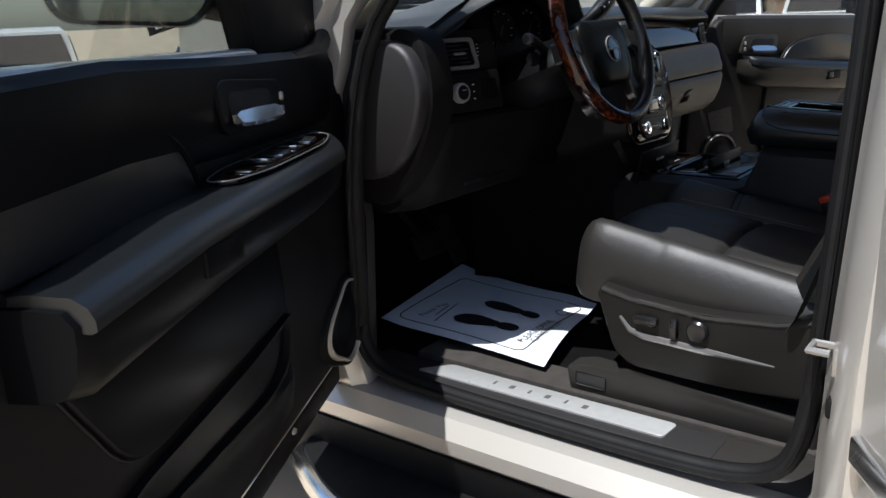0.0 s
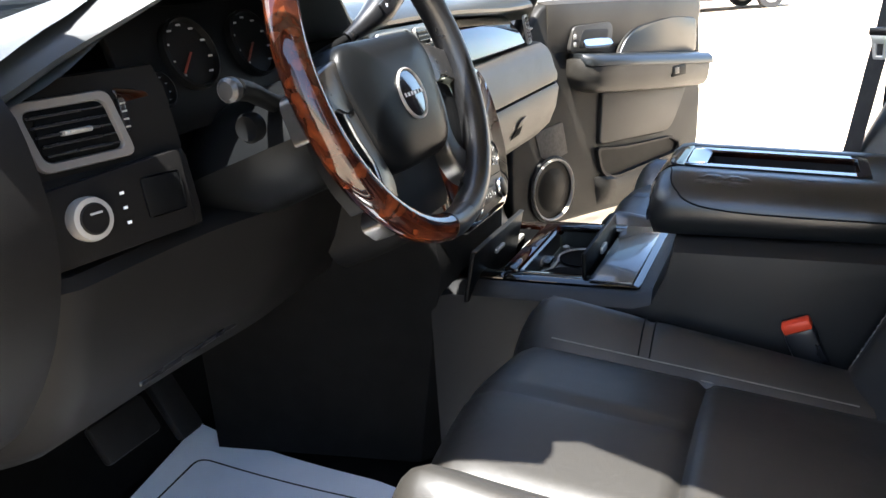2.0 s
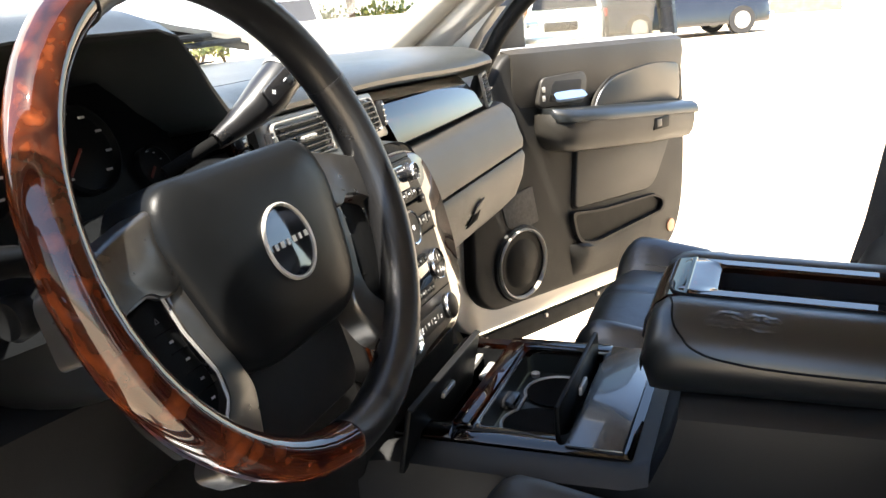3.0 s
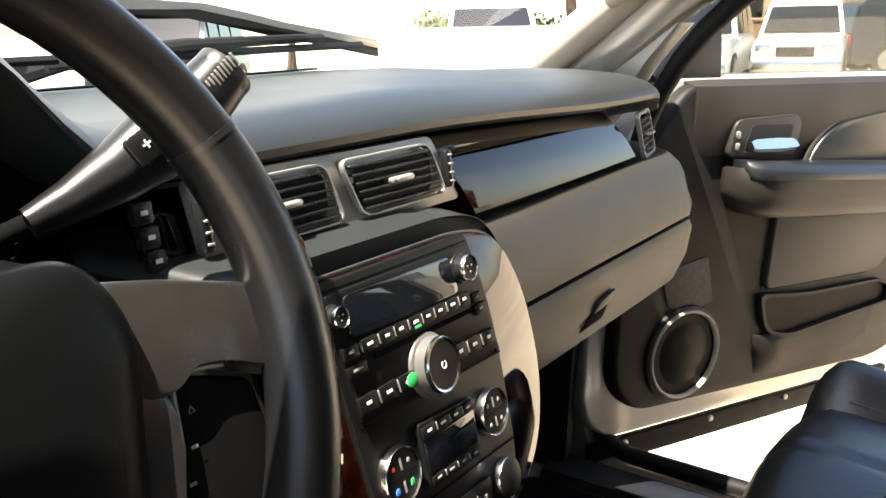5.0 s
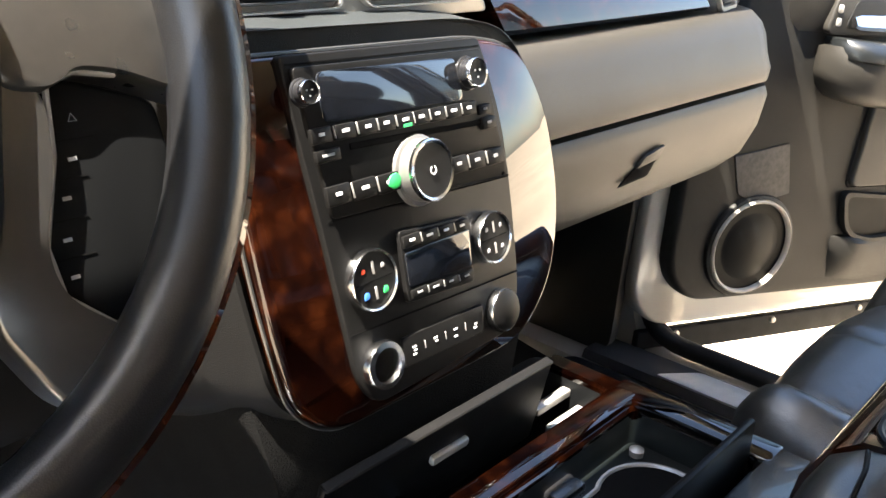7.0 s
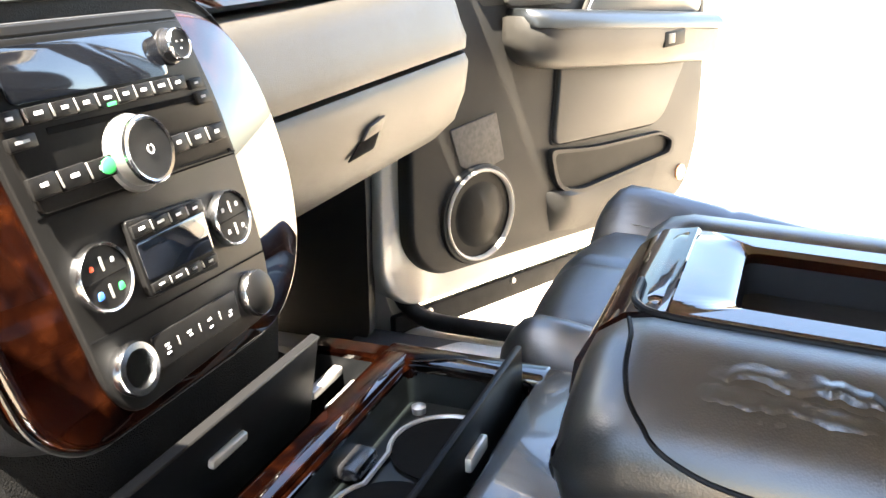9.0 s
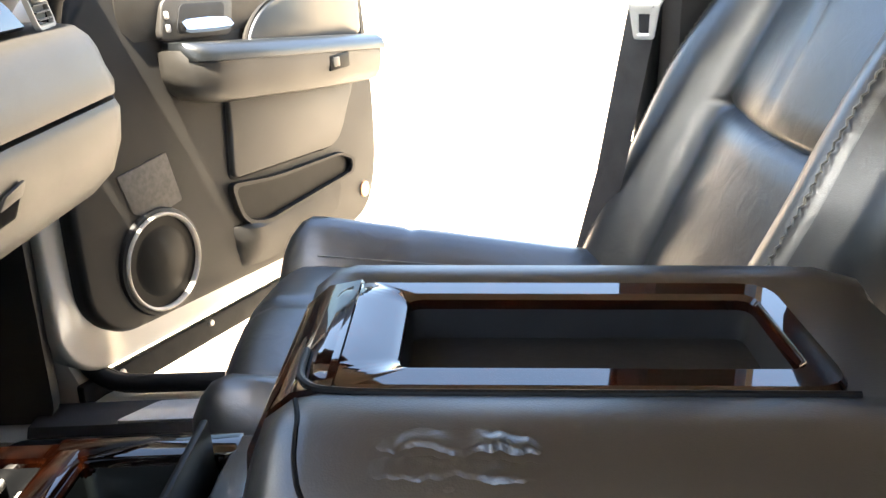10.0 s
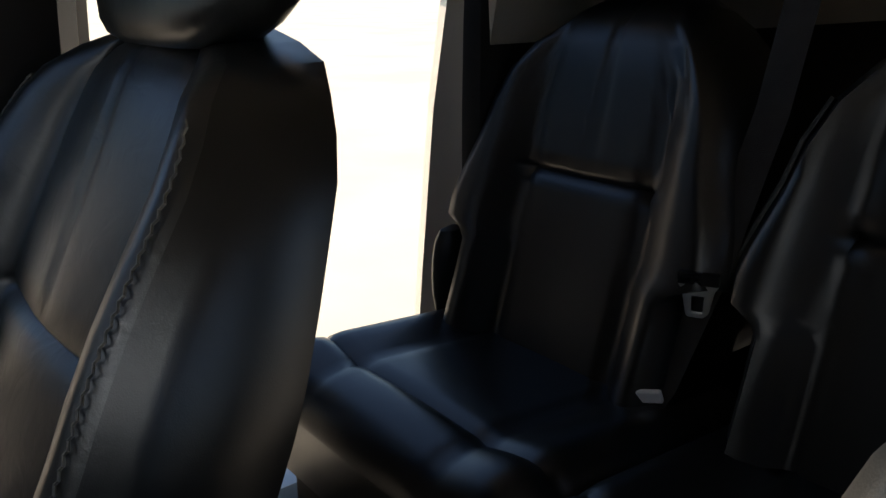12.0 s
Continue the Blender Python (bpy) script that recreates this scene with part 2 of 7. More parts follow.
def loft(bm, rings, closed=True, caps=True, around=False):
    rows = [[bm.verts.new(p) for p in ring] for ring in rings]
    n = len(rows[0])
    pairs = list(zip(rows, rows[1:])) + ([(rows[-1], rows[0])] if around else [])
    for a, b in pairs:
        for i in range(n if closed else n - 1):
            j = (i + 1) % n
            bm.faces.new((a[i], a[j], b[j], b[i]))
    if caps and closed and not around:
        bm.faces.new(rows[0][::-1])
        bm.faces.new(rows[-1])
    return rows


def tube(bm, pts, r, seg=8, closed=False, flat=1.0, up=Vector((0, 0, 1))):
    """A round (or flattened) bar along pts; r may be a list."""
    pts = [Vector(p) for p in pts]
    rings, n = [], len(pts)
    for i, p in enumerate(pts):
        a = pts[(i - 1) % n] if closed or i else p
        b = pts[(i + 1) % n] if closed or i < n - 1 else p
        d = (b - a).normalized()
        side = d.cross(up)
        if side.length < 1e-4:
            side = d.cross(Vector((1, 0, 0)))
        side.normalize()
        top = side.cross(d)
        rad = r[i] if isinstance(r, (list, tuple)) else r
        rings.append([p + rad * (math.cos(t) * side + flat * math.sin(t) * top) for t in (2 * math.pi * k / seg for k in range(seg))])
    loft(bm, rings, around=closed)
    return bm


def lathe(bm, profile, seg=32, m=None, caps=True):
    """Turns (radius, height) pairs round z."""
    rings = [[(rad * math.cos(t), rad * math.sin(t), h) for t in (2 * math.pi * k / seg for k in range(seg))] for rad, h in profile]
    start = len(bm.verts)
    rows = loft(bm, rings, caps=caps)
    put(bm, [v for row in rows for v in row], m)
    return bm


def outline(pts, r=0.0, seg=5):
    """Rounds the corners of a flat polygon; r one number or one for each corner."""
    out, n = [], len(pts)
    for i in range(n):
        rad = r[i] if isinstance(r, (list, tuple)) else r
        p, a, b = Vector(pts[i]).to_2d(), Vector(pts[i - 1]).to_2d(), Vector(pts[(i + 1) % n]).to_2d()
        if rad <= 0:
            out.append(p)
            continue
        u, v = (a - p), (b - p)
        k = min(rad, u.length * 0.49, v.length * 0.49)
        s, e = p + u.normalized() * k, p + v.normalized() * k
        for j in range(seg + 1):
            t = j / seg
            out.append((1 - t) ** 2 * s + 2 * t * (1 - t) * p + t * t * e)
    return out


def slab(bm, pts, depth, bevel=0.0, m=None, z=0.0):
    """A flat polygon in xy, raised from z by depth, its upper rim rounded."""
    rings = [[(p[0], p[1], z) for p in pts]]
    c = sum((Vector(p).to_2d() for p in pts), Vector((0, 0))) / len(pts)
    if bevel > 0:
        size = max((Vector(p).to_2d() - c).length for p in pts)
        for k in range(4):
            t = k / 3 * math.pi / 2
            f = 1 - bevel / size * (1 - math.cos(t)) * 1.0
            rings.append([((p[0] - c.x) * f + c.x, (p[1] - c.y) * f + c.y, z + depth - bevel + bevel * math.sin(t)) for p in pts])
    else:
        rings.append([(p[0], p[1], z + depth) for p in pts])
    rows = loft(bm, rings)
    put(bm, [v for row in rows for v in row], m)
    return bm


def ring_slab(bm, outer, inner, depth, bevel=0.002, m=None, z=0.0):
    """A flat frame between two outlines with as many points, rims rounded."""
    rings = []
    for pts, off, h in ((outer, 0, 0), (outer, 0, depth - bevel), (outer, 0.5, depth), (inner, 0.5, depth), (inner, 0, depth - bevel), (inner, 0, 0)):
        other = inner if pts is outer else outer
        rings.append([(p[0] + (q[0] - p[0]) * off * 0.25, p[1] + (q[1] - p[1]) * off * 0.25, z + h) for p, q in zip(pts, other)])
    rows = loft(bm, rings, caps=False, around=True)
    put(bm, [v for row in rows for v in row], m)
    return bm


def scaled(pts, f, g=None):
    c = sum((Vector(p).to_2d() for p in pts), Vector((0, 0))) / len(pts)
    return [Vector(((p[0] - c.x) * f + c.x, (p[1] - c.y) * (g or f) + c.y)) for p in pts]


def basis(o, x, y):
    """A pose whose x and y lie along the given ways, z their cross."""
    x = Vector(x).normalized()
    z = x.cross(Vector(y)).normalized()
    y = z.cross(x)
    m = Matrix((x, y, z)).transposed().to_4x4()
    m.translation = o
    return m


def smoothstep(a, b, x):
    t = max(0.0, min(1.0, (x - a) / (b - a)))
    return t * t * (3 - 2 * t)

# ---- setting: ground, floor, body shell ----
bm = bmesh.new()
loft(bm, [[(x, y, 0) for x in (-400, 400)] for y in (-400, 400)], closed=False)
solo("ground", bm, CONCRETE, "sunlit pale concrete car park", "ground", "structure")

bm = bmesh.new()   # cabin floor with the toe board rising in front
prof = [(-2.1, 0.585), (0.2, 0.585), (1.40, 0.585), (1.54, 0.605), (1.70, 0.78), (1.78, 1.05)]
loft(bm, [[(x, y, z) for x in (-0.70, -0.3, 0.1, 0.5, 0.78)] for y, z in prof] , closed=False)
loft(bm, [[(x, y, z - 0.03) for x in (-0.70, 0.78)] for y, z in prof], closed=False)
solo("floor", bm, CARPET, "black carpeted cabin floor and toe board", "floor", "structure")

SILL_L, SILL_R = -0.85, 0.93


def sill(side, xin, xseal, xout, z):
    """Painted sill, its black trim, scuff plate and seal. side: -1 left, 1 right."""
    bm = bmesh.new()
    prof = [(xin, z - 0.02), (xseal, z - 0.012), (xout - side * 0.03, z - 0.018), (xout, z - 0.05), (xout - side * 0.004, z - 0.085), (xout - side * 0.02, z - 0.10), (xin, z - 0.10)]
    loft(bm, [[(x, y, h) for x, h in prof] for y in (-1.0, 0.1, 1.0, 1.75)])
    rocker = bmesh.new()
    loft(rocker, [[(xin, y, z - 0.101), (xout - side * 0.012, y, z - 0.101), (xout - side * 0.02, y, z - 0.18), (xout - side * 0.10, y, z - 0.32), (xin, y, z - 0.32)] for y in (-1.0, 0.5, 1.7)])
    solo("rocker_panel", rocker, RUBBER, "black plastic rocker panel under the sill", "body panel", "structure")
    solo("sill_panel", bm, PAINT, "champagne silver painted door sill of the vehicle", "sill", "structure")
    bm = bmesh.new()
    xs = [xin + side * 0.0, xin + side * 0.01, (xin * 0.35 + xseal * 0.65), xseal - side * 0.035, xseal - side * 0.025, xin + side * 0.01]
    zs = [z - 0.015, z, z, z - 0.006, z - 0.016, z - 0.02]
    loft(bm, [[(x, y, h) for x, h in zip(xs, zs)] for y in (0.49, 0.9, 1.25, 1.33)])
    trim = solo("trim", bm, PLASTIC_GREY, "dark grey plastic sill trim", "trim", "structure")
    bm = bmesh.new()
    loft(bm, [[(x, y, h + 0.004) for x, h in zip(xs, zs)] for y in (-0.50, 0.30, 0.40, 0.487)])
    part("trim_end", bm, PLASTIC, trim)
    bm = bmesh.new()
    x0, x1 = sorted((xin + side * 0.012, xin + side * 0.075))
    slab(bm, outline([(x0, 0.59), (x1, 0.585), (x1, 1.13), (x0, 1.185)], 0.012), 0.004, 0.0015, z=z + 0.0005)
    plate = part("scuff_plate", bm, STEEL, trim, "brushed metal scuff plate with raised letters worn away")
    for k in range(6):     # raised lettering, shown as plain bars
        bm = bmesh.new()
        box(bm, ((x0 + x1) / 2, 0.77 + k * 0.044, z + 0.0048), (0.016, 0.006 if k % 2 else 0.012, 0.0008), 0.0003, 1)
        part("letter_bar", bm, SATIN_GREY, plate)
    return trim


sill(-1, -0.705, SILL_L, -0.935, 0.60)
sill(1, 0.80, SILL_R, 1.0, 0.615)


def door_seal(side, xs, z):
    """Rubber bulb seal round the front door opening."""
    b = 0.034 if side < 0 else 0.0      # left pillar set further out and more upright to fit the camera's view
    f = b * 2.6
    pts = [(xs - side * (0.10 - b), 0.66 + f, 1.66), (xs - side * (0.085 - 1.3 * b), 0.98 + f, 1.52), (xs - side * (0.05 - 1.4 * b), 1.13 + f * 0.75, 1.39), (xs - side * (0.015 - 1.1 * b), 1.215 + f * 0.2, 1.22), (xs + side * b, 1.245, 1.05), (xs + side * 0.5 * b, 1.262, 0.86),
           (xs, 1.285, 0.74), (xs, 1.28, 0.67), (xs, 1.235, 0.622), (xs, 1.16, z + 0.008), (xs, 0.9, z + 0.004), (xs, 0.55, z + 0.004), (xs, 0.43, z + 0.012),
           (xs, 0.36, 0.635), (xs, 0.325, 0.70), (xs - side * 0.01, 0.315, 0.85), (xs - side * 0.03, 0.305, 1.15), (xs - side * 0.075, 0.30, 1.45), (xs - side * 0.12, 0.31, 1.66)]
    fine = []
    for a, b in zip(pts, pts[1:]):
        for k in range(3):
            fine.append(Vector(a).lerp(Vector(b), k / 3))
    fine.append(Vector(pts[-1]))
    for _ in range(3):
        fine = [fine[0]] + [(fine[i - 1] + fine[i] * 2 + fine[i + 1]) / 4 for i in range(1, len(fine) - 1)] + [fine[-1]]
    bm = bmesh.new()
    tube(bm, fine, 0.017, 10)
    s = solo("door_seal", bm, RUBBER, "black rubber seal round the front door opening", "seal", "structure")
    bm = bmesh.new()
    tube(bm, [p + Vector((side * 0.020, 0, 0)) for p in fine], 0.008, 8)
    part("lip", bm, RUBBER, s)
    return fine


seal_left = door_seal(-1, SILL_L, 0.60)
door_seal(1, SILL_R, 0.615)


def body_side(side, xs, xo):
    """Painted hinge pillar, screen pillar, centre pillar, roof rail and outer side round the door openings."""
    bm = bmesh.new()     # hinge pillar with its stepped flange
    rows = [(0.58, 1.262, 1.36), (0.68, 1.30, 1.38), (0.80, 1.29, 1.375), (0.865, 1.286, 1.37), (0.90, 1.318, 1.40), (1.00, 1.332, 1.41), (1.05, 1.333, 1.41),
            (1.20, 1.318, 1.40), (1.235, 1.308, 1.40), (1.30, 1.262, 1.39), (1.38, 1.205, 1.38), (1.44, 1.15, 1.36)]
    rings = []
    for z, yin, yout in rows:
        lean = max(0, z - 1.05) * 0.12
        x0, x1, x2 = xs + side * (0.006 - lean), xs + side * (0.045 - lean), xo - side * lean
        if side < 0:
            x0 = xs - 0.006 - 0.030 * smoothstep(0.8, 1.05, z) + lean * 0.5
            x1, x2 = x0 - 0.022, x0 - 0.042
            yin += 0.085 * smoothstep(1.20, 1.42, z)
        y0 = min(yin - 0.02, 1.262 + (yin - 1.262) * 0.3) if z < 1.25 else yin - 0.05
        rings.append([(x0 - side * 0.03, y0 + 0.02, z), (x0, y0 + 0.008, z), (x0 + side * 0.016, y0 + 0.01, z), (x0 + side * 0.02, yin - 0.012, z), (x1, yin, z), (x1 + side * 0.02, yin + 0.02, z), (x2, yout, z), (x2, 1.75, z),
                      (xs - side * 0.06, 1.75, z)])
    loft(bm, rings)
    solo("pillar_front", bm, PAINT, "champagne silver painted hinge pillar of the vehicle", "pillar", "structure")
    bm = bmesh.new()     # screen pillar, running back and up to the roof
    b = 0.030 if side < 0 else 0.0
    pts = [(xs - side * (0.035 - b), 1.30 + b, 1.36), (xs - side * (0.06 - b), 1.12 + b * 2.6, 1.50), (xs - side * (0.10 - b), 0.90 + b * 2.6, 1.62), (xs - side * 0.145, 0.66, 1.73), (xs - side * 0.16, 0.40, 1.765), (xs - side * 0.16, -1.9, 1.76)]
    tube(bm, pts, [0.052 - b * 0.6, 0.060 - b * 0.6, 0.062 - b * 0.4, 0.060, 0.057, 0.055], 12, flat=0.85)
    solo("roof_rail", bm, PAINT, "champagne silver painted screen pillar and roof rail", "pillar", "structure")
    bm = bmesh.new()     # trim over the screen pillar inside
    pts2 = [(xs - side * 0.10, 1.36, 1.37), (xs - side * 0.115, 1.17, 1.50), (xs - side * 0.15, 0.95, 1.615), (xs - side * 0.19, 0.72, 1.71)]
    tube(bm, pts2, [0.038, 0.034, 0.034, 0.036], 12, flat=0.9)
    trim = solo("pillar_trim", bm, PILLAR_TRIM, "beige moulded screen pillar trim", "trim", "structure")
    if side > 0:
        bm = bmesh.new()
        hp = [(xs - 0.148, 1.20, 1.478), (xs - 0.185, 1.15, 1.495), (xs - 0.20, 1.05, 1.548), (xs - 0.205, 0.95, 1.60), (xs - 0.185, 0.90, 1.636)]
        tube(bm, hp, 0.014, 10)
        part("grab_handle", bm, PILLAR_TRIM, trim)
    bm = bmesh.new()     # centre pillar, painted outside
    rings = []
    for z, lean in ((0.42, 0), (0.60, 0), (0.9, 0.005), (1.2, 0.03), (1.45, 0.075), (1.72, 0.13)):
        x0, x1 = xs + side * (0.012 - lean), xo - side * lean
        y0 = 0.30 - 0.03 * smoothstep(0.6, 1.6, z)
        rings.append([(x0, y0 + 0.005, z), (x0 + side * 0.03, y0 - 0.01, z), (x1 - side * 0.02, y0 - 0.035, z), (x1, y0 - 0.06, z), (x1, 0.10, z), (x0, 0.09, z)])
    loft(bm, rings)
    pil = solo("pillar_centre", bm, PAINT, "champagne silver painted centre pillar", "pillar", "structure")
    for z in (0.875,):
        bm = bmesh.new()
        box(bm, (xs + side * 0.045, 0.275, z), (0.04, 0.014, 0.045), 0.004)
        tube(bm, [(xs + side * 0.03, 0.285, z + 0.014), (xs + side * 0.03, 0.315, z + 0.014), (xs + side * 0.065, 0.315, z + 0.014), (xs + side * 0.065, 0.285, z + 0.014)], 0.006, 8)
        part("striker", bm, SATIN, pil, "bright metal door striker")
        bm = bmesh.new()
        box(bm, (xs + side * 0.05, 0.28, z - 0.075), (0.03, 0.012, 0.032), 0.006)
        part("bump_stop", bm, RUBBER, pil, "black rubber bump stop")
    bm = bmesh.new()     # inner trim of the centre pillar
    rings = []
    for z, lean in ((0.60, 0), (0.9, 0.01), (1.2, 0.035), (1.45, 0.08), (1.74, 0.135)):
        x0 = xs - side * (0.01 + lean)
        rings.append([(x0, 0.30, z), (x0 - side * 0.035, 0.275, z), (x0 - side * 0.045, 0.21, z), (x0 - side * 0.035, 0.14, z), (x0, 0.11, z)])
    loft(bm, rings)
    solo("pillar_cover", bm, PLASTIC_GREY, "dark grey plastic centre pillar cover", "trim", "structure")
    bm = bmesh.new()     # rear quarter behind the rear door opening
    rings = []
    for z, lean in ((0.30, 0), (0.9, 0.005), (1.2, 0.03), (1.45, 0.075), (1.76, 0.14)):
        x0, x1 = xs - side * (0.06 + lean), xo - side * lean
        yq = -0.455 + 0.05 * smoothstep(0.95, 0.6, z) if z < 0.95 else -0.455 - 0.03 * (z - 0.95)
        rings.append([(x0, yq - 0.04, z), (x0 + side * 0.05, yq - 0.02, z), (x0 + side * 0.075, yq, z), (x1, yq - 0.08, z), (x1, -2.3, z), (x0, -2.3, z)])
    loft(bm, rings)
    solo("quarter_panel", bm, PAINT, "champagne silver painted rear quarter panel", "body panel", "structure")
    bm = bmesh.new()
    box(bm, (xs - side * 0.080, -1.375, 1.16), (0.06, 1.78, 1.16), 0.02)
    solo("quarter_trim", bm, MATT_BLACK, "black plastic rear side trim", "trim", "structure")


body_side(-1, SILL_L, -0.985)
body_side(1, SILL_R, 1.065)

bm = bmesh.new()   # headliner and roof
# front row is carried past the header, out of view, to shade the cabin
rings = [[(x, y, z - 0.05 * abs((x - 0.04) / 0.75) ** 3) for x in (-0.72, -0.6, -0.3, 0.04, 0.38, 0.68, 0.80)] for y, z in ((0.89, 1.655), (0.70, 1.74), (0.5, 1.79), (-0.4, 1.82), (-2.25, 1.80))]
loft(bm, rings, closed=False)
solo("ceiling", bm, HEADLINER, "beige fabric headliner", "ceiling", "structure")
bm = bmesh.new()
# e widens the unseen roof edge to set its shadow on the seat
rings = [[(x, y, z + 0.05 - 0.06 * abs((x - 0.04) / 0.79) ** 3) for x in (-0.76 - e, -0.6 - e * 0.6, -0.3, 0.04, 0.38, 0.68 + e * 0.6, 0.84 + e)] for y, z, e in ((0.91, 1.645, 0.0), (0.74, 1.735, 0.02), (0.5, 1.80, 0.10), (-0.4, 1.83, 0.12), (-2.3, 1.81, 0.12))]
loft(bm, rings, closed=False)
solo("roof", bm, PAINT, "champagne silver painted vehicle roof", "roof", "structure")
bm = bmesh.new()
box(bm, (0.04, -2.27, 1.15), (1.7, 0.06, 1.35), 0.02)
solo("wall_rear", bm, MATT_BLACK, "dark rear wall of the cabin", "wall", "structure")
bm = bmesh.new()
box(bm, (0.04, 1.86, 0.95), (1.8, 0.05, 0.70), 0.01)
solo("bulkhead", bm, MATT_BLACK, "black bulkhead behind the dashboard", "wall", "structure")

bm = bmesh.new()   # windscreen
rings = []
for k in range(7):
    t = k / 6
    y, z = 1.80 - 1.10 * t, 1.365 + 0.40 * t - 0.03 * (2 * t - 1) ** 2 + 0.03
    rings.append([(0.04 + x * (0.86 - 0.10 * t), y - 0.10 * (x ** 2), z - 0.02 * x ** 2) for x in (-1, -0.75, -0.5, -0.25, 0, 0.25, 0.5, 0.75, 1)])
loft(bm, rings, closed=False)
w = solo("window_1", bm, GLASS, "clear raked windscreen", "window", "structure")
w.visible_shadow = False

# ---- bonnet, cowl and wipers beyond the windscreen ----
hood = thing("bonnet", "white painted bonnet standing open beyond the windscreen", "bonnet")
LIFT = radians(62)


def bonnet_at(x, d, skin=0.0):
    """A point of the raised bonnet: x from -1 to 1 across, d metres from its rear edge, skin below its outer face."""
    base = 1.486 - 0.088 * abs(x) ** 2.3
    rise = 0.030 * smoothstep(0.62, 0.42, abs(x)) - 0.02 * abs(x) ** 4 - skin
    y = 1.80 - 0.05 * x * x + d * math.cos(LIFT) - rise * math.sin(LIFT)
    return Vector((0.04 + x * (0.985 - 0.07 * d), y, base + d * math.sin(LIFT) + rise * math.cos(LIFT)))


cross = [-1, -0.97, -0.85, -0.62, -0.52, -0.42, -0.2, 0, 0.2, 0.42, 0.52, 0.62, 0.85, 0.97, 1]
for nm, skin, mat in (("panel", 0.0, PAINT_WHITE), ("inner_frame", 0.03, MATT_BLACK)):
    bm = bmesh.new()
    rings = []
    for d in (0, 0.03, 0.2, 0.5, 0.8, 1.05, 1.12):
        rings.append([bonnet_at(x, d, skin) for x in cross] + [bonnet_at(x, d, skin + 0.02) for x in cross[::-1]])
    loft(bm, rings)
    part(nm, bm, mat, hood, "" if nm == "panel" else "dark inner frame of the bonnet")
bm = bmesh.new()
slab(bm, outline([(-0.70, 1.92), (0.78, 1.92), (0.76, 2.95), (-0.68, 2.95)], 0.05), 0.12, 0.02, z=1.0)
solo("engine_cover", bm, MATT_BLACK, "black engine cover under the raised bonnet", "engine", "structure")
bm = bmesh.new()
loft(bm, [[(0.04 + x * 0.86, y - 0.11 * x * x, z) for x in (-1, -0.6, -0.2, 0.2, 0.6, 1)] for y, z in ((1.93, 1.33), (1.88, 1.345), (1.80, 1.34), (1.74, 1.33))], closed=False)
solo("cowl", bm, MATT_BLACK, "black cowl grille under the windscreen", "cowl", "structure")
for x0, x1 in ((-0.55, 0.05), (0.08, 0.66)):
    wiper = thing("wiper", "black windscreen wiper resting on the cowl", "wiper", "wipers")
    bm = bmesh.new()
    tube(bm, [(x0, 1.82, 1.372), (x0 + 0.2 * (x1 - x0), 1.755, 1.408), ((x0 + x1) / 2, 1.715, 1.424), (x1, 1.705, 1.428)], [0.016, 0.013, 0.010, 0.007], 8)
    part("arm", bm, MATT_BLACK, wiper)
    bm = bmesh.new()
    tube(bm, [(x0 + 0.08, 1.745, 1.400), (x0 + 0.35, 1.715, 1.410), (x1 + 0.1, 1.70, 1.412)], 0.007, 6)
    part("blade", bm, RUBBER, wiper)

# front wings, nose and road wheels that carry the body
for side, xo in ((-1, -0.985), (1, 1.065)):
    bm = bmesh.new()
    xin = xo - side * 0.24
    loft(bm, [[(xin, y, 0.50), (xo - side * (0.02 + nar), y, 0.50), (xo - side * nar, y, 0.80), (xo - side * nar, y, 1.12), (xo - side * (0.04 + nar), y, zt - 0.03), (xo - side * (0.10 + nar), y, zt), (xin, y, zt)]
              for y, zt, nar in ((1.76, 1.27, 0.0), (2.2, 1.29, 0.0), (2.6, 1.27, 0.01), (2.9, 1.20, 0.04), (3.06, 1.10, 0.10))])
    solo("front_wing", bm, PAINT, "champagne silver painted front wing", "body panel", "structure")
bm = bmesh.new()
box(bm, (0.04, 3.06, 0.82), (1.72, 0.16, 0.56), 0.06, 3)
solo("front_bumper", bm, PAINT, "champagne silver painted front end", "body panel", "structure")
for x in (-0.86, 0.94):
    for y in (2.40, -1.35):
        road_wheel = thing("road_wheel", "black tyre with silver rim under the vehicle", "wheel", "road wheels")
        mm = Matrix.Translation((x, y, 0.39)) @ pose(0, 0, 0, 0, 90 if x > 0 else -90, 0)
        bm = bmesh.new()
        lathe(bm, [(0.26, -0.12), (0.37, -0.125), (0.39, -0.09), (0.39, 0.09), (0.37, 0.125), (0.26, 0.12)], 36, mm)
        part("tyre", bm, TYRE, road_wheel)
        bm = bmesh.new()
        lathe(bm, [(0.26, 0.122), (0.24, 0.10), (0.10, 0.09), (0.06, 0.11), (0.01, 0.112)], 30, mm)
        part("rim", bm, SATIN, road_wheel)

# running board
board = thing("running_board", "black running board with chrome edge under the driver door", "step")
bm = bmesh.new()
o = outline([(-0.88, -0.9), (-0.88, 1.38), (-0.90, 1.42), (-0.96, 1.40), (-1.06, 1.22), (-1.09, 1.05), (-1.09, -0.9)], [0, 0.02, 0.02, 0.04, 0.1, 0.1, 0])
slab(bm, o, 0.05, 0.012, z=0.375)
part("tread", bm, RUBBER, board, "ribbed black rubber tread")
bm = bmesh.new()
edge = [(-0.895, 1.425, 0.392), (-0.965, 1.407, 0.392), (-1.02, 1.31, 0.392), (-1.065, 1.21, 0.392), (-1.094, 1.05, 0.392), (-1.096, -0.9, 0.392)]
tube(bm, edge, 0.022, 10, flat=1.3)
part("edge", bm, CHROME, board, "chrome edge")

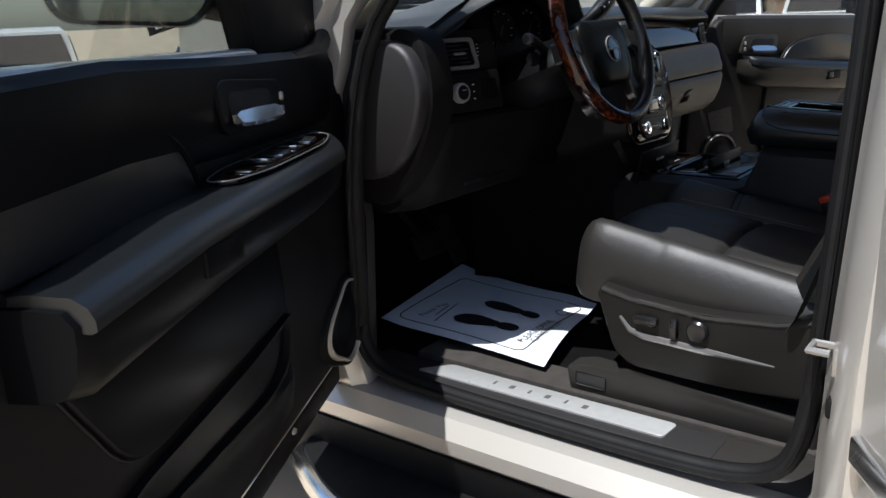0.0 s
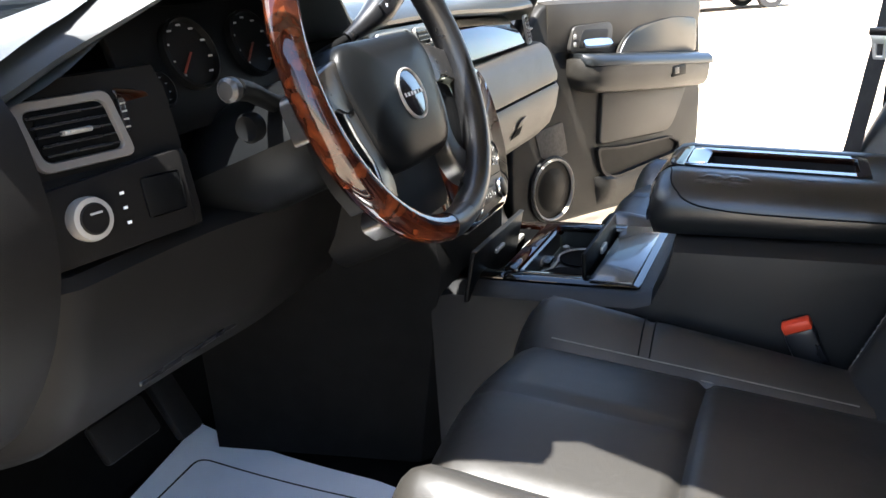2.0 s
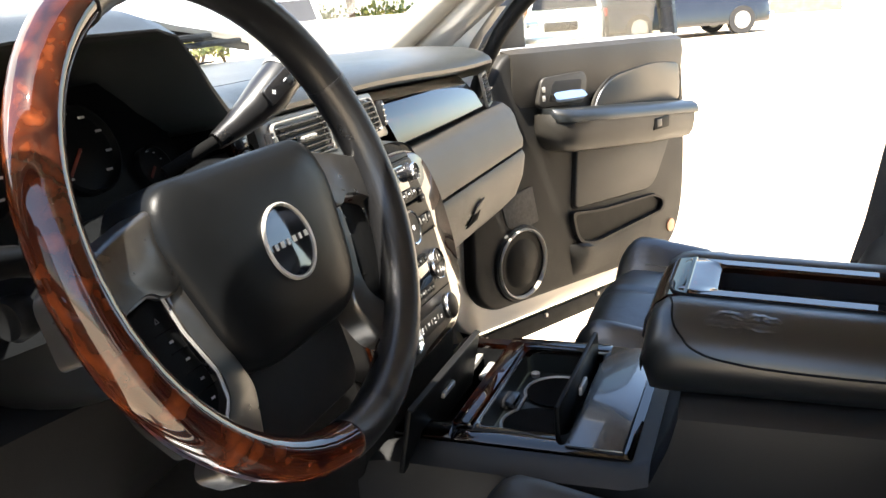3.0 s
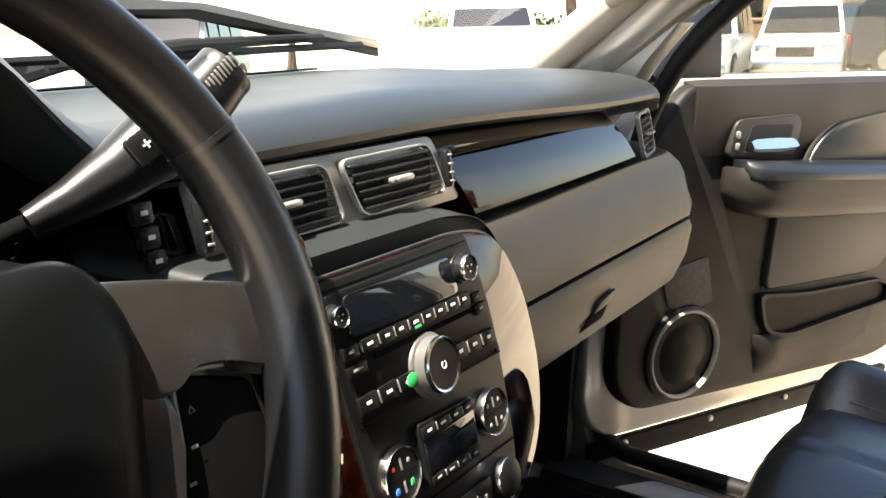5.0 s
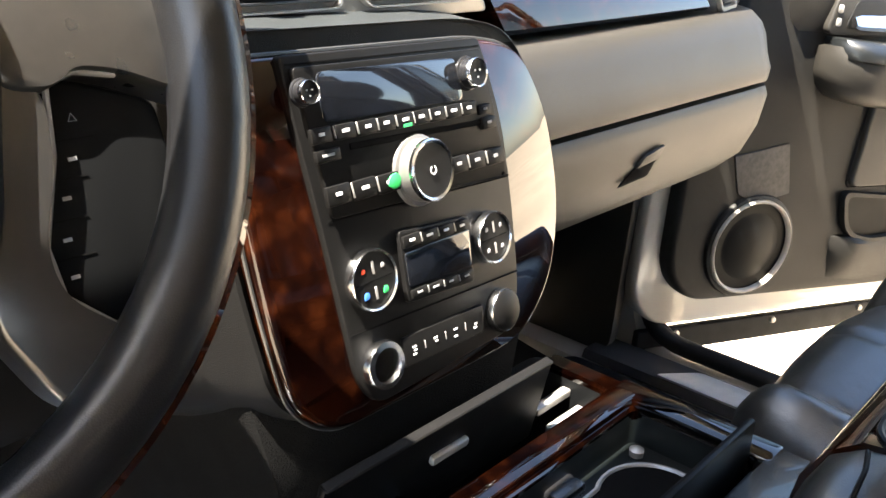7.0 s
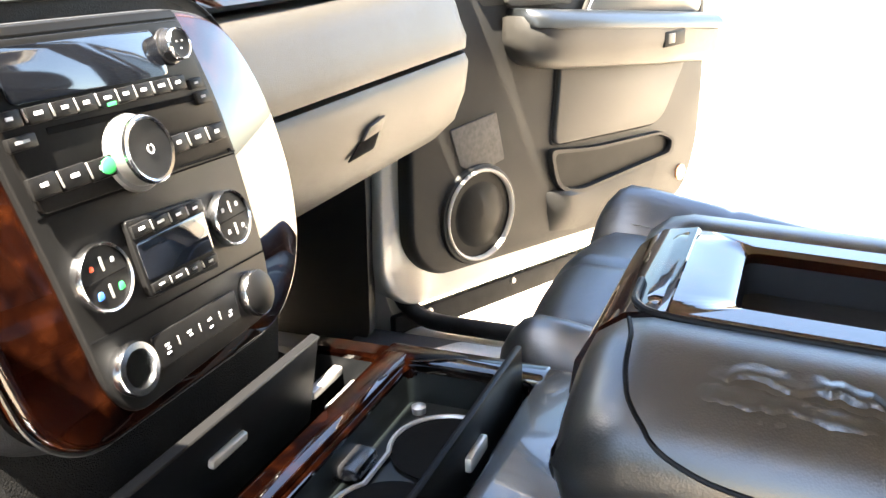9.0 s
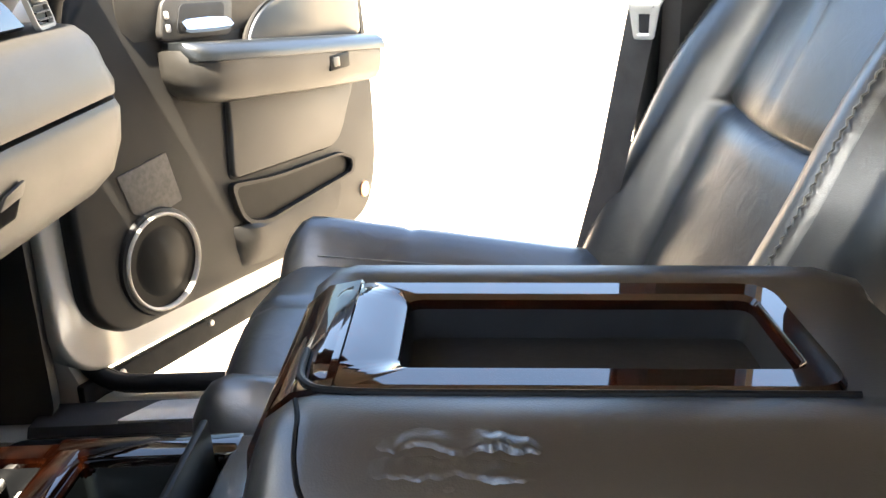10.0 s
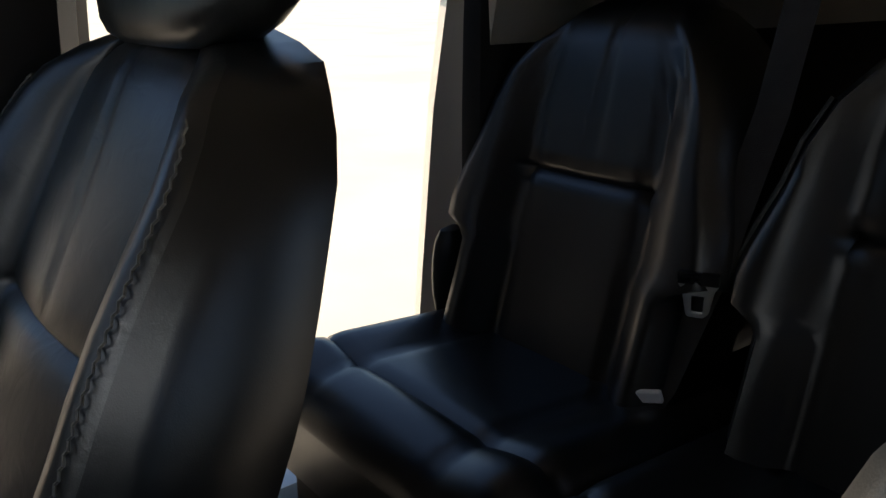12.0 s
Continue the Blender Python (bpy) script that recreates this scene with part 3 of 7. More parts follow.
# ---- dashboard ----
dash = thing("dashboard", "charcoal soft dashboard with burl wood and silver trim", "dashboard")


def hood_lift(x):
    """The brow over the instruments."""
    return smoothstep(-0.72, -0.45, x) * smoothstep(-0.165, -0.29, x)


def corner(x):
    return max(smoothstep(0.66, 0.82, x), smoothstep(-0.66, -0.78, x))


bm = bmesh.new()
rings = []
for k in range(61):
    x = -0.765 + k * (0.80 + 0.765) / 60
    h, c = hood_lift(x), corner(x)
    zf = 1.370 - 0.016 * smoothstep(0.1, 0.6, x) - 0.03 * c
    yf = 1.075 + 0.05 * c - 0.015 * h + 0.050 * smoothstep(-0.52, -0.66, x) * (1 - 0.6 * c)
    top = zf + 0.088 * h
    back = 1.366 - 0.02 * c
    end = 0.02 * c
    rings.append([(x, 1.80 - end, back - 0.06), (x, 1.80 - end, back), (x, 1.55, back + 0.010 - end), (x, 1.40, back + 0.008 + 0.025 * h - end), (x, 1.28 - 0.02 * h, 1.379 + 0.056 * h - end),
                  (x, 1.20 - 0.02 * h, 1.378 + 0.070 * h - end), (x, 1.135 - 0.02 * h, top + 0.019), (x, yf + 0.034, top + 0.0145), (x, yf + 0.018, top + 0.0085), (x, yf + 0.006, top + 0.001), (x, yf, top - 0.008 + 0.006 * h), (x, yf + 0.001, top - 0.014 + 0.010 * h), (x, yf + 0.010, top - 0.019 + 0.012 * h),
                  (x, 1.11 + 0.05 * c + 0.03 * h, top - 0.020 + 0.010 * h), (x, 1.18 + 0.03 * c + 0.09 * h, zf - 0.03 + 0.055 * h), (x, 1.45, zf - 0.06)])
loft(bm, rings)
part("top_pad", bm, PAD_VINYL, dash, "soft grained charcoal top pad")

for x, y, z, w, dd in ((-0.635, 1.31, 1.381, 0.075, 0.016), (0.02, 1.215, 1.3785, 0.16, 0.0025), (0.36, 1.16, 1.372, 0.12, 0.0025), (0.04, 1.66, 1.377, 1.1, 0.02)):
    bm = bmesh.new()
    box(bm, (x, y, z), (w, dd, 0.003), 0.001, 1)
    part("pad_slot", bm, DEEP, dash, "dark slot in the top pad")
# inner wall behind the trim band
bm = bmesh.new()
box(bm, (0.02, 1.30, 1.20), (1.48, 0.24, 0.32), 0.03)
part("core", bm, DEEP, dash)


def band_y(x):
    """How far forward the trim band stands at x."""
    return 1.093 + 0.055 * smoothstep(0.60, 0.80, x) + 0.05 * smoothstep(-0.58, -0.78, x)


# right side: burl panel over the glove box
bm = bmesh.new()
rings = []
for k in range(25):
    t = k / 24
    xt, xb = 0.143 + 0.411 * t, 0.192 + 0.410 * t
    zt, zb = 1.3475 - 0.017 * t, 1.2625
    yt, yb = 1.094 + 0.012 * t * t, 1.066 + 0.010 * t * t
    mid = lambda f, out: (xt + (xb - xt) * f, yt + (yb - yt) * f - out, zt + (zb - zt) * f)
    rings.append([mid(0.0, -0.004), mid(0.04, 0.002), mid(0.3, 0.007), mid(0.6, 0.008), mid(0.94, 0.004), mid(1.0, -0.003), mid(1.0, -0.035), mid(0.0, -0.035)])
loft(bm, rings)
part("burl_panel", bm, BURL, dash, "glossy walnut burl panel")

# upper and lower glove boxes
def glove(zs, name, label, x0, x1):
    bm = bmesh.new()
    rings = []
    n = 33
    for k in range(n):
        x = x0 + (x1 - x0) * k / (n - 1)
        c = smoothstep(0.70, 0.81, x)
        inner = smoothstep(x0 + 0.012, x0, x) + smoothstep(x1 - 0.015, x1, x)
        rings.append([(x, y + 0.07 * c + 0.006 * inner, z) for y, z in zs] + [(x, 1.26, zs[-1][1]), (x, 1.26, zs[0][1])])
    loft(bm, rings)
    return part(name, bm, VINYL, dash, label)


glove([(1.085, 1.258), (1.066, 1.256), (1.050, 1.243), (1.042, 1.228), (1.036, 1.205), (1.028, 1.185), (1.030, 1.170), (1.045, 1.166)], "upper_glove_box", "charcoal upper glove box lid", 0.165, 0.80)
box_lid = glove([(1.05, 1.1655), (1.032, 1.163), (1.027, 1.152), (1.034, 1.11), (1.052, 1.068), (1.085, 1.038), (1.13, 1.022)], "glove_box_door", "charcoal glove box door", 0.168, 0.785)
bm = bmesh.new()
# thin dark sheet gives the latch recess its shade
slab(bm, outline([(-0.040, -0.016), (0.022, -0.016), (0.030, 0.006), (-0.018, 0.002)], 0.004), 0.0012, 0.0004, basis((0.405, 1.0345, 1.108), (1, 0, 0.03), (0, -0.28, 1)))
part("latch_recess", bm, SHADE_BLACK, box_lid)
bm = bmesh.new()
slab(bm, outline([(-0.016, 0.003), (0.030, 0.006), (0.036, 0.022), (-0.004, 0.016)], 0.004), 0.0035, 0.001, basis((0.405, 1.0345, 1.108), (1, 0, 0.03), (0, -0.28, 1)))
part("latch", bm, VINYL, box_lid)

# knee panel on the driver's side, with the end cap
bm = bmesh.new()
rings = []
for k in range(31):
    x = -0.765 + k * (0.765 - 0.15) / 30
    c = smoothstep(-0.70, -0.765, x)
    col = math.exp(-((x + 0.37) / 0.11) ** 2)
    rings.append([(x, y + 0.04 * c - 0.03 * col * w, z - 0.0 * col) for y, z, w in ((1.26, 1.178, 0), (1.14, 1.178, 0.3), (1.118, 1.174, 0.6), (1.108, 1.162, 1), (1.12, 1.12, 1), (1.145, 1.05, 0.8), (1.18, 0.985, 0.4), (1.22, 0.96, 0), (1.36, 0.98, 0))])
loft(bm, rings)
knee = part("knee_panel", bm, SHADE_PLASTIC, dash, "dark grey knee panel under the steering column")
bm = bmesh.new()
box(bm, (-0.52, 1.157, 1.008), (0.18, 0.003, 0.006), 0.001, 1, )
part("release_slot", bm, BLACK, knee)
bm = bmesh.new()
rings = []
for x, f in ((-0.74, 1.0), (-0.790, 1.0), (-0.805, 0.98), (-0.811, 0.93)):
    o = outline([(1.105, 1.368), (1.50, 1.36), (1.50, 0.99), (1.215, 0.985), (1.12, 1.10), (1.075, 1.22)], [0.06, 0.02, 0.02, 0.05, 0.06, 0.06])
    rings.append([(x, p[0], p[1]) for p in scaled(o, f)])
loft(bm, rings)
part("end_cap", bm, SHADE_PLASTIC, dash, "dark grey dashboard end cap")
bm = bmesh.new()
rings = []
for x, f in ((-0.800, 1.0), (-0.832, 1.0), (-0.840, 0.975), (-0.844, 0.93)):
    o = outline([(1.125, 1.337), (1.30, 1.348), (1.42, 1.27), (1.42, 1.12), (1.32, 1.05), (1.195, 1.050), (1.112, 1.145), (1.084, 1.25)], 0.07, 6)
    rings.append([(x, p[0], p[1]) for p in scaled(o, f)])
loft(bm, rings)
fuse = part("fuse_cover", bm, PLASTIC_GREY, dash, "oval grey fuse box cover")
bm = bmesh.new()
slab(bm, outline([(-0.03, -0.03), (0.03, -0.03), (0.0, 0.045)], 0.004), 0.003, 0.001, basis((-0.8185, 1.225, 1.085), (0, -1, 0), (0, 0, 1)))
part("pull_notch", bm, MATT_BLACK, fuse)


# ---- air vents ----
def vent(name, centre, w, h, m, mat, knob=True, slats=6, skew=0.0, label="", rim=0.006):
    """A frame, a dark sheet for its shaded throat, each slat and the small lever. m turns the vent; it faces local +z.
    """
    v = part(name, ring_slab(bmesh.new(), *frames(w, h, skew, rim), 0.006, 0.002, m), mat, dash, label)
    bm = bmesh.new()
    slab(bm, outline([(-w / 2 + .006, -h / 2 + .006), (w / 2 - .006, -h / 2 + .006), (w / 2 - .006, h / 2 - .006), (-w / 2 + .006, h / 2 - .006)], 0.01), 0.0012, 0, m, z=0.0010)
    part("throat", bm, DEEP, v)
    for k in range(slats):
        y = -h / 2 + h * (k + 0.7) / (slats + 0.4)
        bm = bmesh.new()
        box(bm, (skew * y, y, 0.0045), (w - 0.008, 0.0024, 0.006), 0.0006, 1, m @ pose(0, 0, 0))
        part("slat", bm, BLACK, v)
    if knob:
        bm = bmesh.new()
        box(bm, (0.0, 0.0, 0.007), (0.030, 0.005, 0.012), 0.002, 2, m)
        box(bm, (0.0, 0.0005, 0.013), (0.020, 0.003, 0.005), 0.001, 2, m)
        part("lever", bm, SATIN, v, "silver vent lever")
    return v


def frames(w, h, skew, rim):
    e = rim
    o = [(-w / 2 - e, -h / 2 - e), (w / 2 + e, -h / 2 - e), (w / 2 + e, h / 2 + e), (-w / 2 - e, h / 2 + e)]
    i = [(-w / 2, -h / 2), (w / 2, -h / 2), (w / 2, h / 2), (-w / 2, h / 2)]
    sk = lambda q: [(p[0] + skew * p[1], p[1]) for p in q]
    return outline(sk(o), 0.012), outline(sk(i), 0.010)


vent_face = lambda x, y, z, turn=0: basis((x, y, z), (math.cos(turn), math.sin(turn), 0), (0, 0.12, 1))
# silver centre bezel with two vents and thumbwheel
bm = bmesh.new()
M = vent_face(0.025, 1.076, 1.313)
slab(bm, outline([(-0.150, -0.027), (0.150, -0.028), (0.113, 0.036), (-0.158, 0.038)], 0.008), 0.010, 0.003, M, z=-0.0085)
part("vent_bezel", bm, SATIN_MID, dash, "satin silver centre vent bezel")
vent("centre_vent", None, 0.112, 0.046, vent_face(-0.059, 1.0735, 1.3205), SATIN_MID, skew=-0.33, rim=0.002)
vent("centre_vent", None, 0.114, 0.046, vent_face(0.076, 1.0735, 1.3195), SATIN_MID, skew=-0.42, rim=0.002)
vent("side_vent", None, 0.075, 0.056, vent_face(0.662, 1.090, 1.290, 0.22), SATIN_MID, slats=6, skew=-0.42, label="silver framed passenger air vent")
vent("side_vent", None, 0.086, 0.050, vent_face(-0.650, 1.136, 1.303, -0.22), SATIN_GREY, rim=0.0095, slats=5, skew=-0.24, label="silver framed driver air vent")
for x, y, z, t in ((0.149, 1.070, 1.318, 0.0), (-0.130, 1.070, 1.320, 0), (-0.589, 1.130, 1.308, -0.2)):
    bm = bmesh.new()
    mm = vent_face(x, y, z, t)
    box(bm, (0, 0, 0.001), (0.009, 0.036, 0.010), 0.003, 2, mm)
    wh = part("thumbwheel", bm, BLACK, dash, "ribbed vent thumbwheel")
    for k in range(4):
        bm = bmesh.new()
        box(bm, (0, -0.012 + 0.008 * k, 0.0065), (0.006, 0.002, 0.002), 0.0006, 1, mm)
        part("rib", bm, SATIN, wh)
# burl strips beside the instruments
for x, y, w, t in ((-0.145, 1.090, 0.030, 0.0), (-0.564, 1.128, 0.034, -0.2)):
    bm = bmesh.new()
    slab(bm, outline([(-w / 2 + 0.012, -0.042), (w / 2 + 0.014, -0.036), (w / 2 - 0.004, 0.024), (-w / 2 - 0.012, 0.032)], 0.008), 0.010, 0.003, vent_face(x, y, 1.305, t), z=-0.008)
    part("burl_strip", bm, BURL, dash, "walnut burl strip")
for k in range(4):     # driver information keys
    bm = bmesh.new()
    mm = vent_face(-0.168 + 0.0035 * k, 1.084, 1.335 - k * 0.0165)
    box(bm, (0, 0, 0.003), (0.0145, 0.0150, 0.008), 0.002, 2, mm)
    key = part("information_key", bm, BLACK, dash, "black push key with a white mark")
    bm = bmesh.new()
    box(bm, (0, 0, 0.0073), (0.005, 0.003, 0.0008), 0, 1, mm)
    part("mark", bm, WHITE_MARK, key)

# light switch panel
M = basis((-0.637, 1.118, 1.220), (0.97, -0.2, 0), (0, 0.15, 1))
bm = bmesh.new()
slab(bm, outline([(-0.086, -0.041), (0.090, -0.038), (0.092, 0.046), (-0.082, 0.034)], 0.008), 0.012, 0.003, M, z=-0.004)
light_panel = part("light_switch_panel", bm, FACIA, dash, "black light switch panel")
bm = bmesh.new()
lathe(bm, [(0.0215, 0), (0.0222, 0.008), (0.0205, 0.0145), (0.0165, 0.0155)], 32, M @ pose(-0.035, 0.001, 0.008))
knob = part("light_knob", bm, SATIN_MID, light_panel, "silver ringed rotary light knob")
bm = bmesh.new()
lathe(bm, [(0.0162, 0), (0.0162, 0.003), (0.014, 0.005), (0.001, 0.0052)], 28, M @ pose(-0.035, 0.001, 0.020))
part("knob_face", bm, FACIA, knob)
bm = bmesh.new()
box(bm, (-0.033, 0.006, 0.0255), (0.013, 0.0022, 0.001), 0.0004, 1, M @ pose(0, 0, 0, 0, 0, 0))
part("knob_pointer", bm, GREY_MARK, knob)
for k in range(3):
    bm = bmesh.new()
    box(bm, (0.0095, 0.016 - k * 0.015, 0.0085), (0.005, 0.003, 0.001), 0.0003, 1, M)
    part("switch_mark", bm, WHITE_MARK, light_panel)
bm = bmesh.new()
box(bm, (0.057, 0.004, 0.0085), (0.048, 0.042, 0.004), 0.004, 2, M)
part("blank_cover", bm, DEEP, light_panel)

bm = bmesh.new()      # dash face round the driver vent and the light switches
rings = []
for k in range(13):
    x = -0.765 + 0.235 * k / 12
    y0 = 1.124 - 0.206 * (x + 0.637) + 0.10 * smoothstep(-0.70, -0.77, x) * 0.4
    rings.append([(x, y0 + 0.15 * (z - 1.22) + dy, z) for z, dy in ((1.176, 0.010), (1.180, 0.003), (1.20, 0.0), (1.255, 0.0), (1.262, 0.004), (1.268, 0.002), (1.33, 0.004), (1.352, 0.012))] + [(x, y0 + 0.06, 1.352), (x, y0 + 0.06, 1.176)])
loft(bm, rings)
part("driver_facia", bm, SHADE_PLASTIC, dash, "charcoal dash face round the driver vent")

# instruments
NEEDLE = material("dull_red_needle", (0.10, 0.012, 0.006), 0.5, scale=60)
cluster = thing("instrument_cluster", "dark instrument cluster with round gauges behind the wheel", "gauges")
bm = bmesh.new()
M = basis((-0.37, 1.17, 1.355), (1, 0, 0), (0, 0.35, 1))
slab(bm, outline([(-0.19, -0.09), (0.19, -0.09), (0.18, 0.055), (-0.18, 0.055)], 0.03), 0.01, 0.002, M)
part("backing", bm, DEEP, cluster)
for x, y, r in ((-0.07, -0.005, 0.044), (0.055, -0.005, 0.044), (-0.145, -0.04, 0.022), (0.135, -0.04, 0.022)):
    bm = bmesh.new()
    lathe(bm, [(r, 0), (r, 0.012), (r - 0.003, 0.014), (r - 0.005, 0.006), (0.001, 0.006)], 32, M @ pose(x, y, 0.008))
    g = part("gauge", bm, DEEP, cluster, "round gauge")
    for k in range(9):
        a = radians(225 - k * 33.75)
        bm = bmesh.new()
        box(bm, (x + math.cos(a) * r * 0.78, y + math.sin(a) * r * 0.78, 0.0155), (r * 0.16, r * 0.05, 0.001), 0, 1, M)
        part("tick", bm, GREY_MARK, g)
    bm = bmesh.new()
    tube(bm, [M @ Vector((x, y, 0.017)), M @ Vector((x - r * 0.55, y - r * 0.5, 0.017))], 0.0016, 6)
    part("needle", bm, NEEDLE, g, "dull red needle")

# ---- steering wheel and column ----
HUB = Vector((-0.392, 0.911, 1.308))
WN = Vector((0.0, -math.cos(radians(20)), math.sin(radians(20))))
WHEEL = basis(HUB, (1, 0, 0), Vector((0, math.sin(radians(20)), math.cos(radians(20))))) @ Matrix.Scale(1.05, 4)   # local z looks at the driver
R = 0.1755
RC = Vector((0.001, 0.015, 0.0))      # rim set a little above the hub to fit the camera's view
wheel = thing("steering_wheel", "leather and burl wood steering wheel with silver spokes", "steering wheel")


def rim(name, a0, a1, rad, mat, label=""):
    n = max(6, int(abs(a1 - a0) / 5))
    bm = bmesh.new()
    pts = [WHEEL @ (RC + Vector((R * math.cos(radians(a0 + (a1 - a0) * k / n)), R * math.sin(radians(a0 + (a1 - a0) * k / n)), 0.0))) for k in range(n + 1)]
    tube(bm, pts, rad, 16, up=WN, flat=1.15)
    return part(name, bm, mat, wheel, label)


rim("rim_grip", 118, 25, 0.0165, WHEEL_LEATHER, "black leather upper rim")
rim("rim_wood", 118, 262, 0.0158, SUN_BURL, "glossy burl wood rim section")
rim("rim_grip", 385, 278, 0.0168, WHEEL_LEATHER, "black leather rim grip")
rim("rim_grip", 262, 278, 0.0166, WHEEL_LEATHER, "black leather lower rim")
for a in (118, 25):
    bm = bmesh.new()
    pts = [WHEEL @ (RC + Vector((R * math.cos(radians(a + d)), R * math.sin(radians(a + d)), 0.0))) for d in (-0.5, 0.5)]
    tube(bm, pts, 0.0172, 16, up=WN, flat=1.15)
    part("rim_joint", bm, BLACK, wheel)
bm = bmesh.new()      # wood inlay along the outer edge of the right grip
tube(bm, [WHEEL @ (RC + Vector(((R + 0.0125) * math.cos(radians(a)), (R + 0.0125) * math.sin(radians(a)), 0.003))) for a in range(-82, 12, 4)], [0.001] + [0.0055] * 22 + [0.001], 8, up=WN, flat=1.6)
part("rim_inlay", bm, SUN_BURL, wheel, "burl wood inlay on the rim")
# airbag cover, domed
bm = bmesh.new()
o = outline([(-0.090, 0.056), (0.090, 0.056), (0.106, 0.022), (0.078, -0.086), (-0.078, -0.086), (-0.106, 0.022)], [0.035, 0.035, 0.03, 0.04, 0.04, 0.03], 6)
rings = [[WHEEL @ Vector((p.x, p.y, z)) for p in scaled(o, f)] for f, z in ((0.9, -0.060), (1.0, -0.045), (1.0, -0.012), (0.985, -0.004), (0.94, 0.002), (0.82, 0.007), (0.6, 0.0105), (0.3, 0.012))]
loft(bm, rings)
hub = part("airbag_cover", bm, SHADE_VINYL, wheel, "black padded airbag cover")
bm = bmesh.new()
lathe(bm, [(0.0285, 0.0), (0.0285, 0.004), (0.0272, 0.005), (0.026, 0.004), (0.026, 0.0)], 40, WHEEL @ pose(0, -0.014, 0.0098))
part("badge_ring", bm, SATIN, hub, "silver badge ring")
bm = bmesh.new()
lathe(bm, [(0.026, 0.0), (0.025, 0.003), (0.001, 0.0042)], 40, WHEEL @ pose(0, -0.014, 0.0098))
part("badge", bm, SCREEN, hub, "dark round badge")
for k in range(6):
    bm = bmesh.new()
    box(bm, (-0.0195 + k * 0.0078, -0.014, 0.0143), (0.0045 if k % 2 else 0.003, 0.0045, 0.0008), 0.0003, 1, WHEEL)
    part("badge_bar", bm, SATIN, hub)


def spoke(mirror):
    """A forked metal spoke: a broad upper arm to the rim, a slim arm down beside the airbag, and a key strip between them."""
    sx = -1 if mirror else 1
    turn = lambda poly: [(sx * p[0], p[1]) for p in (poly if sx > 0 else poly[::-1])]
    upper = turn([(0.088, 0.044), (0.125, 0.036), (0.158, 0.026), (0.180, 0.020), (0.183, -0.026), (0.164, -0.018), (0.140, -0.007), (0.122, -0.004), (0.112, -0.012), (0.094, -0.010)])
    lower = turn([(0.092, 0.0), (0.112, -0.006), (0.108, -0.034), (0.096, -0.066), (0.098, -0.086), (0.117, -0.104), (0.135, -0.118), (0.112, -0.140), (0.088, -0.124), (0.072, -0.088), (0.084, -0.046)])
    bm = bmesh.new()
    slab(bm, outline(upper, 0.010), 0.024, 0.007, WHEEL, z=-0.028)
    s = part("spoke", bm, SPOKE_METAL, wheel, "satin metal spoke")
    bm = bmesh.new()
    slab(bm, outline(lower, 0.010), 0.024, 0.006, WHEEL, z=-0.030)
    part("lower_arm", bm, SPOKE_METAL, s, "satin metal lower arm")
    bm = bmesh.new()
    strip = outline(turn([(0.110, -0.006), (0.124, -0.006), (0.156, -0.018), (0.157, -0.045), (0.150, -0.075), (0.134, -0.105), (0.112, -0.098), (0.098, -0.080), (0.098, -0.066), (0.108, -0.034)]), 0.006)
    slab(bm, strip, 0.020, 0.003, WHEEL, z=-0.033)
    p = part("switch_pod", bm, DEEP, wheel, "black switch pod on the spoke")
    bm = bmesh.new()
    tube(bm, [WHEEL @ Vector((sx * q[0], q[1], -0.0085)) for q in ((0.140, -0.0075), (0.124, -0.0045), (0.113, -0.009), (0.109, -0.034), (0.0975, -0.066), (0.099, -0.085), (0.116, -0.102))], 0.0014, 6, up=WN)
    part("pod_edge", bm, SATIN_MID, p, "thin silver edge")
    for k, (x, y) in enumerate(((0.121, -0.021), (0.117, -0.036), (0.111, -0.050), (0.107, -0.065), (0.106, -0.079))):
        bm = bmesh.new()
        if k == 0:
            tube(bm, [WHEEL @ Vector((sx * x + dx, y + dy, -0.0124)) for dx, dy in ((-0.0016, -0.0012), (0.0016, -0.0012), (0.0, 0.0018))], 0.0003, 5, closed=True, up=WN)
        else:
            box(bm, (sx * x, y, -0.0125), (0.0034, 0.0015, 0.0005), 0.0001, 1, WHEEL)
        part("switch_mark", bm, GREY_MARK, p)
        if k:
            bm = bmesh.new()
            box(bm, (sx * x, y + 0.0072, -0.0127), (0.020, 0.0006, 0.0004), 0, 1, WHEEL)
            part("switch_gap", bm, SHADE_BLACK, p)


spoke(False)
spoke(True)
bm = bmesh.new()
slab(bm, outline([(-0.075, -0.07), (0.075, -0.07), (0.065, -0.145), (-0.065, -0.145)], 0.02), 0.02, 0.005, WHEEL, z=-0.045)
part("lower_shroud", bm, MATT_BLACK, wheel)

column = thing("steering_column", "black steering column shroud with silver key cylinder", "column")
bm = bmesh.new()
back = -WN
rings = []
# shroud widened so that sun strips don't reach the footwell
for d, w, h in ((0.035, 0.050, 0.045), (0.06, 0.080, 0.064), (0.10, 0.104, 0.072), (0.16, 0.110, 0.076), (0.22, 0.108, 0.078), (0.27, 0.09, 0.07)):
    c = HUB + back * d + Vector((0, 0, -0.012))
    rings.append([c + Vector((w * math.cos(t) * (1 - 0.12 * abs(math.sin(2 * t))), 0, h * math.sin(t))) for t in (2 * math.pi * k / 24 for k in range(24))])
loft(bm, rings)
part("shroud", bm, SHADE_VINYL, column)
bm = bmesh.new()      # rounded block added by the gear lever to keep sun off the stack flank
